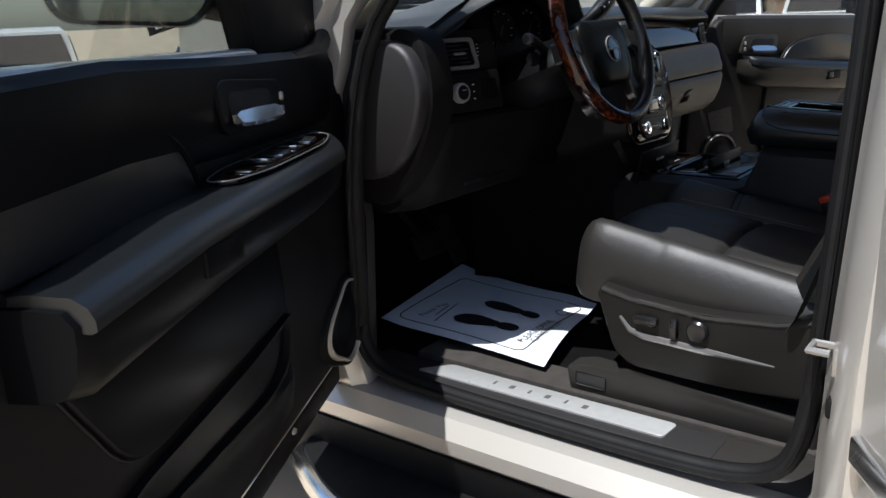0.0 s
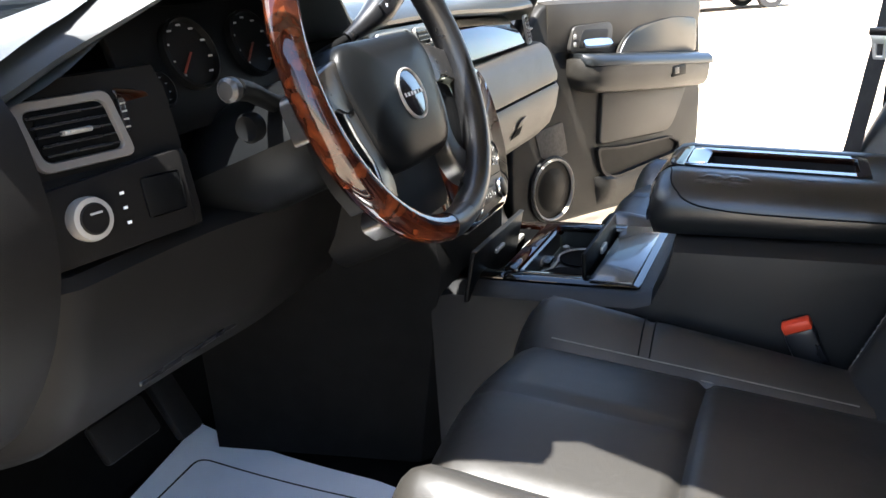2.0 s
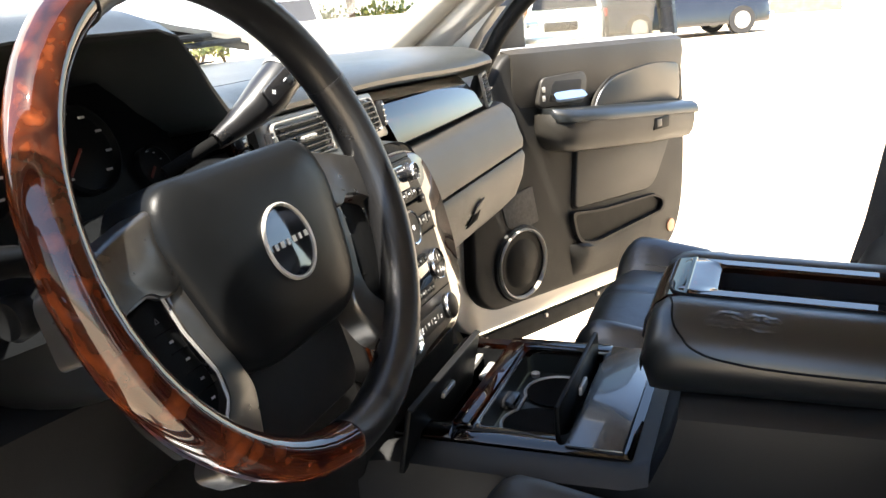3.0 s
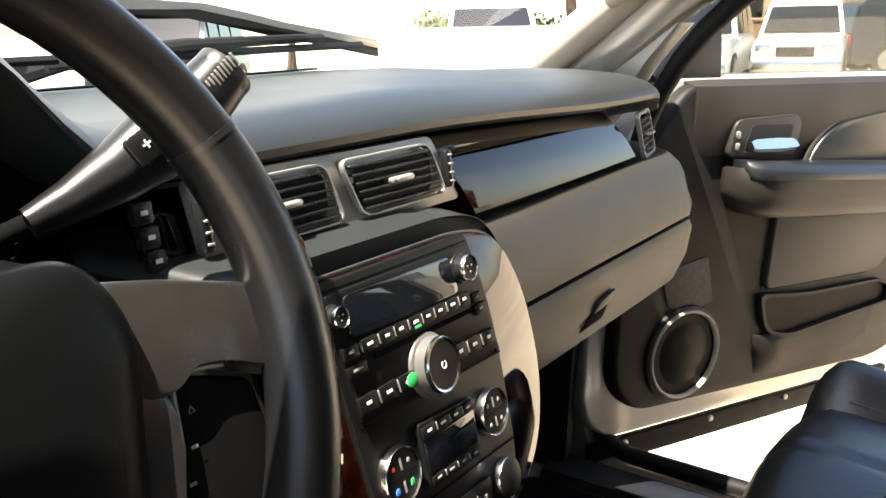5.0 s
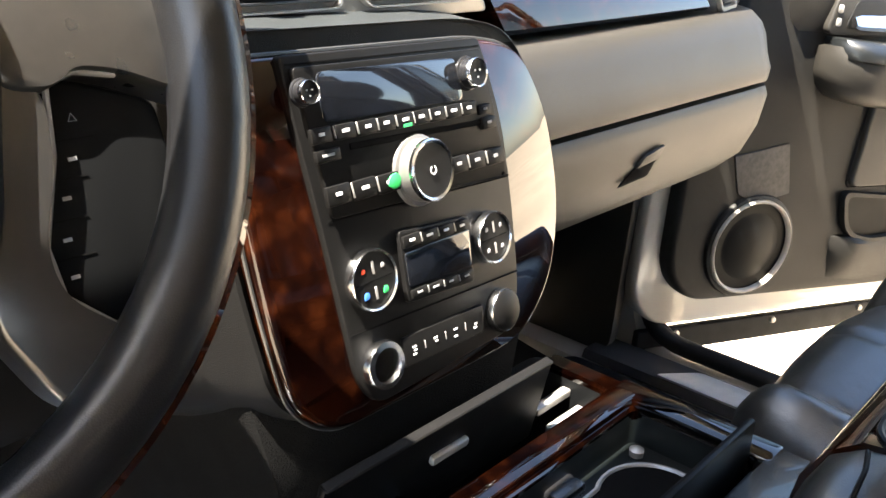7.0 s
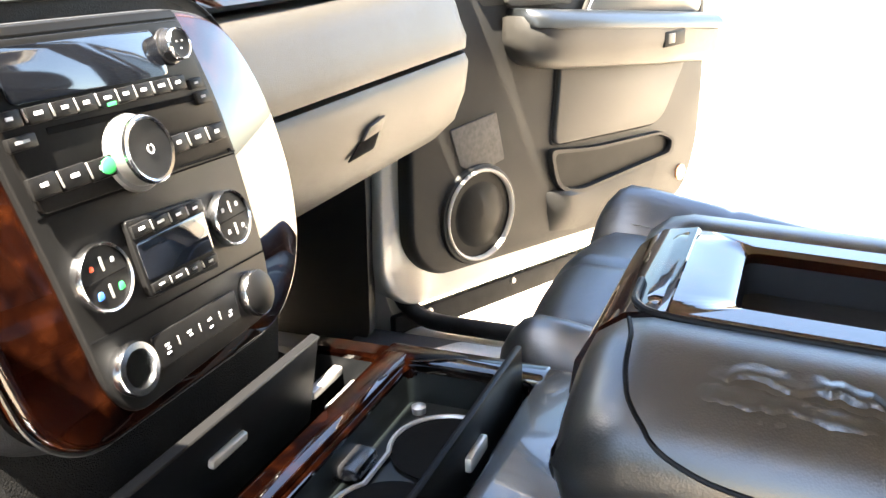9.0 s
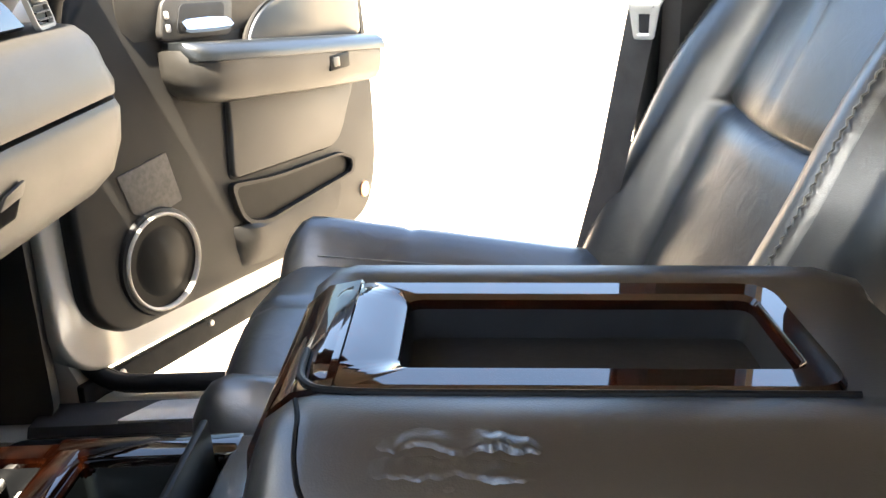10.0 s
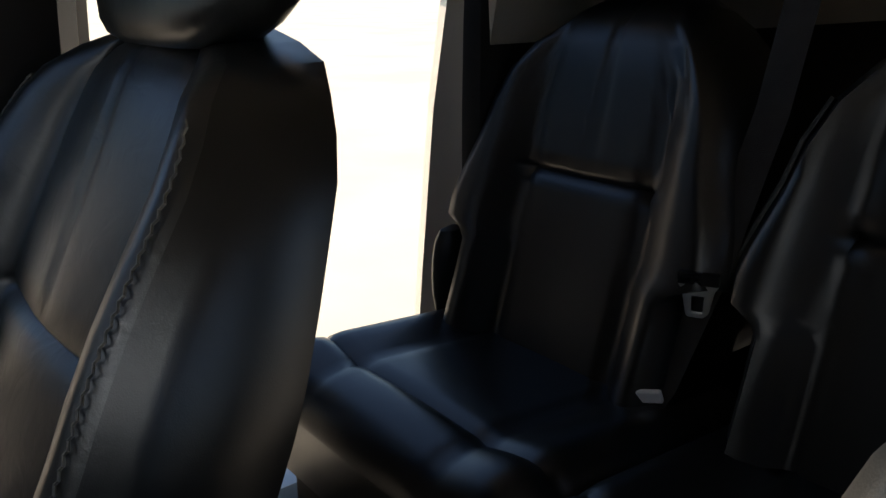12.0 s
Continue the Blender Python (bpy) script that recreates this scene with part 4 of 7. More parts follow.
lathe(bm, [(0.012, -0.042), (0.034, -0.034), (0.042, -0.01), (0.040, 0.018), (0.028, 0.034), (0.010, 0.042)], 20, Matrix.Translation((-0.292, 1.025, 1.298)))
part("lever_boot", bm, SHADE_VINYL, column, "black block added beside the gear lever")
bm = bmesh.new()      # turn lever to the left
a = HUB + back * 0.12 + Vector((-0.05, 0, 0.03))
pts = [a, Vector((-0.47, 1.025, 1.300)), Vector((-0.53, 1.012, 1.322)), Vector((-0.567, 1.002, 1.330))]
tube(bm, pts, [0.012, 0.010, 0.0105, 0.0115], 12)
lever = part("turn_lever", bm, DEEP, column, "black turn signal lever")
bm = bmesh.new()
lathe(bm, [(0.010, 0), (0.0125, 0.004), (0.0125, 0.012), (0.009, 0.016), (0.002, 0.017)], 20, basis(pts[-1], (0, 1, 0.1), (0, 0, 1)) @ pose(0, 0, 0, 0, 180, 0))
part("lever_end", bm, SATIN_DARK, lever, "dark grey lever end cap")
bm = bmesh.new()      # gear lever to the right, rising
pts = [Vector((-0.258, 1.046, 1.351)), Vector((-0.236, 1.040, 1.360)), Vector((-0.212, 1.033, 1.372)), Vector((-0.190, 1.027, 1.385)), Vector((-0.168, 1.022, 1.401)), Vector((-0.142, 1.018, 1.424))]
tube(bm, pts, [0.0085, 0.0120, 0.0170, 0.0212, 0.0205, 0.0168], 20)
gear = part("gear_lever", bm, WHEEL_LEATHER, column, "black leather gear lever on the column")
bm = bmesh.new()
d = (pts[-1] - pts[-2]).normalized()
lathe(bm, [(0.0170, 0), (0.0176, 0.0015), (0.0174, 0.0115), (0.0160, 0.0135), (0.0150, 0.0140), (0.001, 0.0142)], 20, basis(pts[-1], d.cross(Vector((0, 1, 0))), Vector((0, 1, 0)) - d * d.y))
part("gear_knob", bm, SATIN_DARK, gear, "silver gear lever end")
bm = bmesh.new()
tube(bm, [Vector((-0.300, 1.075, 1.330)), pts[0]], 0.006, 10)
part("lever_neck", bm, SHADE_BLACK, gear, "thin black lever neck")
bm = bmesh.new()
tube(bm, [pts[4] + d * 0.000, pts[4] + d * 0.005], 0.0214, 20)
part("lever_collar", bm, SATIN_GREY, gear, "satin collar above the shift pad")
bm = bmesh.new()
for k in range(9):     # thread laced along the grip
    q = pts[4].lerp(pts[5], 0.25 + 0.08 * k)
    box(bm, (0, 0, 0), (0.0016, 0.008, 0.0022), 0.0004, 1, basis(q + Vector((-0.004, -0.0155, 0.009)), (0.87, -0.1, 0.48), (-0.2, 0.3, 0.9)))
part("grip_thread", bm, STITCH, gear, "laced grip thread")
bm = bmesh.new()
M = basis((-0.1985, 1.0095, 1.3925), (0.86, -0.16, 0.50), (-0.42, 0.30, 0.86))
slab(bm, outline([(-0.020, -0.008), (0.020, -0.008), (0.022, 0.009), (-0.020, 0.009)], 0.004), 0.004, 0.001, M)
pad = part("shift_pad", bm, BLACK, gear, "black plus and minus shift pad")
bm = bmesh.new()
box(bm, (-0.010, 0.001, 0.0043), (0.005, 0.001, 0.0008), 0, 1, M)
box(bm, (-0.010, 0.001, 0.0043), (0.001, 0.005, 0.0008), 0, 1, M)
box(bm, (0.010, 0.001, 0.0043), (0.005, 0.001, 0.0008), 0, 1, M)
part("plus_minus_marks", bm, WHITE_MARK, pad)
bm = bmesh.new()      # key cylinder
lathe(bm, [(0.015, 0), (0.016, 0.010), (0.013, 0.015), (0.006, 0.012)], 20, basis((-0.530, 1.012, 1.286), (0, 1, 0), (0, 0, 1)) @ pose(0, 0, 0, 0, 180, 0))
part("key_cylinder", bm, DEEP, column, "black key cylinder")

# ---- centre stack ----
stack = thing("centre_stack", "walnut burl centre stack with radio and climate controls", "control panel")
SM = basis((0, 1.0038, 1.2537), (1, 0.05, 0), (0, 0.22, 1))      # local z looks at the cabin, local y up the face
full = [(-0.143, 0.029), (0.098, 0.0225), (0.152, 0.010), (0.181, -0.045), (0.185, -0.125), (0.160, -0.190), (0.108, -0.228), (-0.103, -0.219), (-0.133, -0.193), (-0.142, -0.11)]
o = outline(full, [0.012, 0.03, 0.035, 0.05, 0.05, 0.05, 0.04, 0.03, 0.04, 0.06], 6)
bm = bmesh.new()
slab(bm, o, 0.022, 0.006, SM, z=-0.024)
part("burl_surround", bm, BURL, stack, "glossy walnut burl surround")
bm = bmesh.new()
tube(bm, [SM @ Vector((p.x, p.y, -0.010)) for p in scaled(o, 1.010)], 0.0015, 6, closed=True, up=Vector((0, -1, 0.2)))
part("silver_edge", bm, SATIN_DARK, stack, "thin silver edging")
bm = bmesh.new()      # body behind the surround, blending into the dashboard
rings = []
oo = scaled(o, 1.055, 1.05)
for z, f in ((-0.013, 0.88), (-0.010, 0.965), (-0.007, 0.975), (-0.008, 0.99), (-0.016, 1.0), (-0.03, 1.015), (-0.06, 1.04), (-0.12, 1.12), (-0.2, 1.2)):
    rings.append([SM @ Vector((0.02 + (p.x - 0.02) * f, p.y * (1 + (f - 1) * 0.4) + 0.010 - min(0.0, z + 0.01) * 0.30 * smoothstep(-0.03, 0.02, p.y), z - 0.008)) for p in oo])
loft(bm, rings)
# split by height: flanks coloured dark for shade, the roll left paler
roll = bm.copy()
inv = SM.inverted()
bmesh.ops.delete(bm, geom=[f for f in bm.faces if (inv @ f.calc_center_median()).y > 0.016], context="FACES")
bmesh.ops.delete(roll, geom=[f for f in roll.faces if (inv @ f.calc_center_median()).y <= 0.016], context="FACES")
part("stack_body", bm, SHADE_PLASTIC, stack, "hard charcoal plastic stack flanks")
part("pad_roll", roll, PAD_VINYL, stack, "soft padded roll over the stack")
bm = bmesh.new()      # flanks reaching down to the tunnel
rings = []
for z, f, d in ((1.10, 0.145, 0.0), (1.05, 0.138, 0.0), (0.98, 0.122, 0.01), (0.9, 0.115, 0.03), (0.62, 0.11, 0.08)):
    y = 1.0 + (max(z, 1.0) - 1.255) * 0.22 + 0.022 + d
    rings.append([(-f, y + 0.02, z), (-f + 0.03, y, z), (f - 0.01, y, z), (f + 0.02, y + 0.02, z), (f + 0.05, 1.45, z), (-f - 0.06, 1.45, z)])
loft(bm, rings)
# carpet black puts the shade under the stack into this flank
part("stack_foot", bm, CARPET, stack, "black flank under the stack")
bm = bmesh.new()
face = outline([(-0.102, 0.0275), (0.090, 0.0225), (0.096, 0.004), (0.1075, -0.045), (0.108, -0.10), (0.104, -0.172), (0.092, -0.212), (-0.070, -0.212), (-0.083, -0.190), (-0.090, -0.0955)], [0.004, 0.004, 0.03, 0.03, 0.03, 0.02, 0.025, 0.025, 0.02, 0.03])
slab(bm, face, 0.006, 0.002, SM, z=-0.003)
facia = part("control_facia", bm, FACIA, stack, "satin black control facia")
for x0, y0, x1, y1 in ((-0.098, 0.0215, 0.089, 0.0160), (-0.086, -0.0785, 0.106, -0.0880), (-0.083, -0.157, 0.103, -0.1665), (0.036, -0.0815, 0.100, -0.0855)):
    bm = bmesh.new()      # dark joints between the units
    d = Vector((x1 - x0, y1 - y0))
    box(bm, (0, 0, 0), (d.length, 0.0011, 0.0006), 0, 1, SM @ Matrix.Translation(((x0 + x1) / 2, (y0 + y1) / 2, 0.0088 if y0 > -0.15 and y0 < 0.0 and x0 > 0 else 0.0032)) @ pose(0, 0, 0, 0, 0, math.degrees(math.atan2(d.y, d.x))))
    part("joint", bm, SHADE_BLACK, facia)

radio = part("radio", slab(bmesh.new(), outline([(-0.0965, 0.0195), (0.0865, 0.0140), (0.1030, -0.0862), (-0.0835, -0.0770)], 0.004), 0.005, 0.0012, SM, z=0.0025), FACIA, stack, "black radio unit")
part("radio_screen", slab(bmesh.new(), outline([(-0.080, 0.0150), (0.0530, 0.0105), (0.0575, -0.0205), (-0.0800, -0.0165)], 0.006), 0.0015, 0.0006, SM, z=0.0072), SCREEN, radio, "dark glossy radio display")


def knob_at(name, x, y, r, depth, parent, label="", cap=FACIA, collar=SATIN_GREY):
    """A ribbed knob: wide foot, drum, bright ring and a hollow cap."""
    m = SM @ pose(x, y, 0.007)
    bm = bmesh.new()
    lathe(bm, [(r * 1.16, 0), (r * 1.12, depth * 0.18), (r * 1.0, depth * 0.24), (r * 0.98, depth - 0.002), (r * 0.90, depth - 0.001), (r * 0.86, depth - 0.005)], 36, m)
    k = part(name, bm, collar, parent, label)
    bm = bmesh.new()
    lathe(bm, [(r * 0.99, depth - 0.003), (r * 0.985, depth - 0.0006), (r * 0.93, depth + 0.0006), (r * 0.86, depth - 0.0002), (r * 0.86, depth - 0.003)], 36, m, caps=False)
    part("knob_ring", bm, CHROME, k, "bright ring")
    bm = bmesh.new()
    lathe(bm, [(r * 0.87, depth - 0.003), (r * 0.85, depth - 0.0006), (r * 0.4, depth - 0.0012), (0.001, depth - 0.0014)], 28, m)
    part("knob_cap", bm, cap, k)
    for j in range(3 if r < 0.02 else 0):
        bm = bmesh.new()
        a = 2.1 * j + 0.5
        box(bm, (x + r * 0.3 * math.cos(a), y + r * 0.3 * math.sin(a), 0.007 + depth - 0.0006), (r * 0.12, r * 0.12, 0.0006), 0, 1, SM)
        part("knob_mark", bm, GREY_MARK, k)
    return k


knob_at("tuning_knob", 0.0655, -0.0025, 0.0112, 0.012, radio, "silver tuning knob", collar=BLACK)
knob_at("tone_knob", -0.0925, 0.0040, 0.0078, 0.009, radio, "small silver tone knob", collar=BLACK)
power = knob_at("power_knob", -0.001, -0.0618, 0.0222, 0.0155, radio, "large silver ringed power knob")
bm = bmesh.new()
tube(bm, [SM @ Vector((-0.001 + 0.0028 * math.cos(radians(a)), -0.0618 + 0.0028 * math.sin(radians(a)), 0.0222)) for a in range(120, 421, 20)], 0.0005, 5)
part("power_mark", bm, WHITE_MARK, power)


def key_row(keys, w, h, parent, mark=WHITE_MARK, name="radio_key", divider=True, z=0.0085, mw=0.30, mh=0.22):
    """Push keys with a small printed bar each and bright slivers between them."""
    for k, (x, y) in enumerate(keys):
        bm = bmesh.new()
        box(bm, (x, y, z), (w, h, 0.004), 0.0009, 2, SM)
        b = part(name, bm, FACIA, parent)
        bm = bmesh.new()
        wide = w * mw * (1.25 if k % 3 == 1 else 1.0)
        box(bm, (x - 0.0005, y + h * 0.06, z + 0.0022), (wide, h * mh, 0.0006), 0.0001, 1, SM)
        part("key_mark", bm, mark, b)
        if divider and k:
            bm = bmesh.new()
            px = (x + keys[k - 1][0]) / 2
            box(bm, (0, 0, 0), (0.0010, h * 0.80, 0.0014), 0.0003, 1, SM @ pose(px, (y + keys[k - 1][1]) / 2 + h * 0.06, z + 0.0018, 0, 0, 8))
            part("key_divider", bm, SATIN, b)


row = lambda xs, y, slope=-0.029: [(x, y + slope * x) for x in xs]
key_row(row([-0.0845, -0.0640, -0.0440, -0.0270, -0.0085, 0.0080, 0.0248, 0.0430, 0.0605], -0.0258), 0.0166, 0.0098, radio)
key_row([(0.0795, -0.0310)], 0.0140, 0.0075, radio, mark=GREY_MARK)
key_row([(0.0825, -0.0415)], 0.0165, 0.0090, radio, mark=GREY_MARK)
key_row([(-0.0815, -0.0365)], 0.0200, 0.0080, radio, mark=GREY_MARK, mw=0.5)
key_row([(-0.0783, -0.0622), (-0.0550, -0.0630), (-0.0325, -0.0640)], 0.0200, 0.0128, radio, mw=0.26, mh=0.18)
key_row([(0.0412, -0.0660), (0.0625, -0.0670), (0.0850, -0.0680)], 0.0190, 0.0120, radio, mark=GREY_MARK, mw=0.26, mh=0.22)
bm = bmesh.new()
box(bm, (0, 0, 0), (0.136, 0.0042, 0.0012), 0.0004, 1, SM @ pose(0.007, -0.0372, 0.0078, 0, 0, -2.4))
part("disc_slot", bm, SHADE_BLACK, radio, "thin disc slot")
bm = bmesh.new()
o = outline([(-0.0065, -0.002), (-0.001, -0.0055), (0.005, -0.0045), (0.007, 0.002), (0.003, 0.0058), (-0.004, 0.004)], 0.0025)
slab(bm, [(p.x - 0.0290, p.y - 0.0638) for p in o], 0.0016, 0.0005, SM, z=0.0100)
part("worn_green_key", bm, GREEN_DOT, radio, "bright green patch on a radio key")
bm = bmesh.new()
box(bm, (-0.0075, -0.0292, 0.0106), (0.008, 0.0022, 0.0006), 0.0001, 1, SM)
part("green_mark", bm, GREEN_DOT, radio)
bm = bmesh.new()
lathe(bm, [(0.0016, 0), (0.0016, 0.0008), (0.0001, 0.0009)], 10, SM @ pose(0.0950, -0.0838, 0.0076))
part("reset_hole", bm, SHADE_BLACK, radio)

climate = part("climate_panel", slab(bmesh.new(), outline([(-0.0285, -0.0995), (0.0465, -0.1060), (0.0440, -0.1570), (-0.0290, -0.1510)], 0.003), 0.004, 0.001, SM, z=0.003), FACIA, stack, "black climate control panel")
part("climate_screen", slab(bmesh.new(), outline([(-0.0265, -0.1150), (0.0445, -0.1160), (0.0430, -0.1440), (-0.0265, -0.1405)], 0.003), 0.001, 0.0004, SM, z=0.0068), SCREEN, climate, "dark climate display")
key_row([(-0.0185, -0.1078), (-0.0002, -0.1090), (0.0180, -0.1100), (0.0360, -0.1112)], 0.0175, 0.0085, climate, name="climate_key", z=0.0075)
key_row([(-0.0175, -0.1460), (-0.0005, -0.1473), (0.0165, -0.1485), (0.0345, -0.1498)], 0.0170, 0.0065, climate, name="climate_key", mark=GREY_MARK, z=0.0068)
for x, y, r, marks in ((-0.0598, -0.1243, 0.0214, (RED, GREY_MARK, BLUE_DOT, GREEN_DOT)), (0.0720, -0.1295, 0.0208, (GREY_MARK, GREY_MARK, GREY_MARK, GREY_MARK))):
    m = SM @ pose(x, y, 0.003)
    bm = bmesh.new()
    lathe(bm, [(r, 0.0), (r, 0.0065), (r * 0.965, 0.0080), (r * 0.915, 0.0068), (r * 0.905, 0.0)], 40, m, caps=False)
    d = part("control_dial", bm, CHROME, climate, "chrome ringed round key pad")
    bm = bmesh.new()
    lathe(bm, [(r * 0.91, 0.0), (r * 0.90, 0.0058), (0.001, 0.0066)], 32, m)
    part("dial_face", bm, FACIA, d)
    for k, mk in enumerate(marks):
        bm = bmesh.new()
        px, py = (-0.42 * r, 0.42 * r)[k % 2], (0.38 * r, -0.42 * r)[k // 2]
        w = 0.0052 if mk in (BLUE_DOT, GREEN_DOT) else 0.0034
        slab(bm, outline([(x + px - w / 2, y + py - w / 2), (x + px + w / 2, y + py - w * 0.4), (x + px + w * 0.4, y + py + w / 2), (x + px - w * 0.3, y + py + w * 0.45)], w * 0.3), 0.0006, 0.0001, SM, z=0.0091)
        part("dial_mark", bm, mk, d)
    for py in (0.40 * r, -0.42 * r):
        bm = bmesh.new()
        box(bm, (x, y + py, 0.0094), (0.0022, r * 0.42, 0.0008), 0.0003, 1, SM)
        part("dial_divider", bm, SATIN, d)
    bm = bmesh.new()
    box(bm, (x, y, 0.0093), (r * 1.6, 0.0008, 0.0006), 0, 1, SM)
    part("dial_split", bm, SHADE_BLACK, d)
bm = bmesh.new()
lathe(bm, [(0.0175, 0.0), (0.0180, 0.006), (0.0172, 0.0078), (0.0160, 0.0070)], 36, SM @ pose(0.0735, -0.1900, 0.003), caps=False)
plug = part("power_plug_ring", bm, CHROME, stack, "chrome ring round the plug cover")
bm = bmesh.new()
lathe(bm, [(0.0165, 0.0), (0.0165, 0.0085), (0.0140, 0.0105), (0.001, 0.0110)], 32, SM @ pose(0.0735, -0.1900, 0.003))
part("plug_cover", bm, FACIA, plug, "black round plug cover")
bm = bmesh.new()
lathe(bm, [(0.0165, 0.0), (0.0175, 0.006), (0.0165, 0.0095), (0.0125, 0.0100), (0.0112, 0.006), (0.0108, -0.003)], 32, SM @ pose(-0.0632, -0.1838, 0.003), caps=False)
socket = part("power_socket", bm, CHROME, stack, "chrome ringed power socket")
bm = bmesh.new()
lathe(bm, [(0.0112, 0.0), (0.0112, 0.0012), (0.001, 0.0012)], 24, SM @ pose(-0.0632, -0.1838, 0.0035))
part("socket_well", bm, SHADE_BLACK, socket)
switches = part("switch_panel", slab(bmesh.new(), outline([(-0.040, -0.1740), (0.052, -0.1785), (0.050, -0.2000), (-0.040, -0.1965)], 0.003), 0.003, 0.001, SM, z=0.0025), FACIA, stack, "row of black switches")
for k, x in enumerate((-0.0290, -0.0062, 0.0165, 0.0395)):
    for j, (dx, dy, w) in enumerate(((0, 0.0026, 0.0040), (0.0008, 0.0, 0.0030), (-0.0004, -0.0028, 0.0036))):
        if (k + j) % 4 == 3:
            continue
        bm = bmesh.new()
        box(bm, (x + dx, -0.1880 - 0.06 * x + dy, 0.0057), (w, 0.0013, 0.0005), 0, 1, SM)
        part("switch_mark", bm, WHITE_MARK, switches)
    if k:
        bm = bmesh.new()
        box(bm, (x - 0.0115, -0.1862 - 0.06 * x, 0.0057), (0.0009, 0.0062, 0.0008), 0.0002, 1, SM)
        part("switch_divider", bm, SATIN, switches)

# ---- centre console ----
console = thing("centre_console", "black centre console with open cup holder and storage bin", "console")
DECK = 0.965
bm = bmesh.new()
rings = []
for y, w0, w1, zt in ((1.02, -0.118, 0.232, DECK - 0.012), (0.985, -0.12, 0.235, DECK - 0.004), (0.95, -0.122, 0.236, DECK - 0.002), (0.80, -0.122, 0.236, DECK - 0.002), (0.70, -0.12, 0.236, DECK - 0.002), (0.675, -0.118, 0.235, DECK + 0.005), (0.655, -0.115, 0.232, DECK + 0.05), (0.645, -0.112, 0.228, 1.05), (0.36, -0.112, 0.222, 1.05), (0.345, -0.11, 0.22, 1.03)):
    rings.append([(w0, y, 0.59), (w0, y, zt - 0.05), (w0 + 0.004, y, zt - 0.018), (w0 + 0.02, y, zt - 0.003), (w0 + 0.032, y, zt),
                  (w1 - 0.032, y, zt), (w1 - 0.02, y, zt - 0.003), (w1 - 0.004, y, zt - 0.018), (w1, y, zt - 0.05), (w1, y, 0.59)])
# open wells are cut by leaving the deck out between them
rows = [[bm.verts.new(p) for p in r] for r in rings]
for a, b in zip(rows, rows[1:]):
    for i in range(9):
        if i == 4 and 0.675 < a[0].co.y < 1.0 and b[0].co.y > 0.69:
            continue
        bm.faces.new((a[i], a[i + 1], b[i + 1], b[i]))
bm.faces.new(rows[0])
bm.faces.new(rows[-1][::-1])
part("body", bm, CONSOLE_SIDE, console, "charcoal console body")
X0, X1 = -0.088, 0.204


def rect(x0, x1, y0, y1, r=0.008):
    return outline([(x0, y0), (x1, y0), (x1, y1), (x0, y1)], r, 5)


bm = bmesh.new()
ring_slab(bm, rect(X0, X1, 0.695, 0.905, 0.004), rect(-0.050, 0.178, 0.775, 0.886, 0.012), 0.016, 0.003, None, z=DECK - 0.012)
part("cup_surround", bm, SHADE_BURL, console, "glossy burl deck round the cup holder, darkened for shade")
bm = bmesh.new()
# paler plate added to give the deck its glare
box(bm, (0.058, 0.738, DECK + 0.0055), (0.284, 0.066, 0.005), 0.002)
part("rear_deck", bm, CONSOLE_PLASTIC, console, "paler plate for glare on the deck before the armrest")
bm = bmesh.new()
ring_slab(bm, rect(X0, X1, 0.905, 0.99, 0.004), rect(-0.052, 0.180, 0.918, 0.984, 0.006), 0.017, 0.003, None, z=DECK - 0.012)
part("bin_surround", bm, SHADE_BURL, console, "walnut burl rim of the storage bin")
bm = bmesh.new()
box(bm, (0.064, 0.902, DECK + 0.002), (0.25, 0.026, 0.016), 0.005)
part("burl_bar", bm, SHADE_BURL, console, "glossy walnut burl bar across the console")
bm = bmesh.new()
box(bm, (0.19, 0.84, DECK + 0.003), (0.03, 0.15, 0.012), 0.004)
part("burl_side", bm, SHADE_BURL, console, "walnut burl side strip")


def well(x0, x1, y0, y1, depth, mat, name, label=""):
    bm = bmesh.new()
    t = rect(x0, x1, y0, y1, 0.01)
    inner = [[(p.x, p.y, z) for p in scaled(t, f)] for f, z in ((1.0, DECK - 0.002), (0.97, DECK - depth))]
    rows = loft(bm, inner, caps=False)
    bm.faces.new(rows[-1])
    return part(name, bm, mat, console, label)


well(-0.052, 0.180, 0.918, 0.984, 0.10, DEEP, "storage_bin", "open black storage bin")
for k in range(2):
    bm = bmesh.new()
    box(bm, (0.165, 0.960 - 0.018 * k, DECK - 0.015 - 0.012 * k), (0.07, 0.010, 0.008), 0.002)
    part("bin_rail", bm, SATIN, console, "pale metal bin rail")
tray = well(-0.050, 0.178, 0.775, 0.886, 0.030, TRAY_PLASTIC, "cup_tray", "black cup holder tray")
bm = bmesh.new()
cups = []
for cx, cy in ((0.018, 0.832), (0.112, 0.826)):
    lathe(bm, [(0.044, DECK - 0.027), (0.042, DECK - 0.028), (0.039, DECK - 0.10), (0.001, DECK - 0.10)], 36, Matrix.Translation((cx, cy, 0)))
part("cup_well", bm, SHADE_BLACK, tray, "two round cup wells")
bm = bmesh.new()
arc = []
for cx, cy, a0, a1 in ((0.112, 0.826, -135, 128), (0.018, 0.832, 48, 312)):
    arc += [(cx + 0.045 * math.cos(radians(a)), cy + 0.045 * math.sin(radians(a)), DECK - 0.0265) for a in range(a0, a1 + 1, 11)]
tube(bm, arc, 0.0022, 6, closed=True)
part("bright_edge", bm, SATIN, tray, "bright edge round the cup wells")
bm = bmesh.new()
box(bm, (0.062, 0.878, DECK - 0.020), (0.035, 0.020, 0.012), 0.004)
part("cup_finger", bm, BLACK, tray)
bm = bmesh.new()
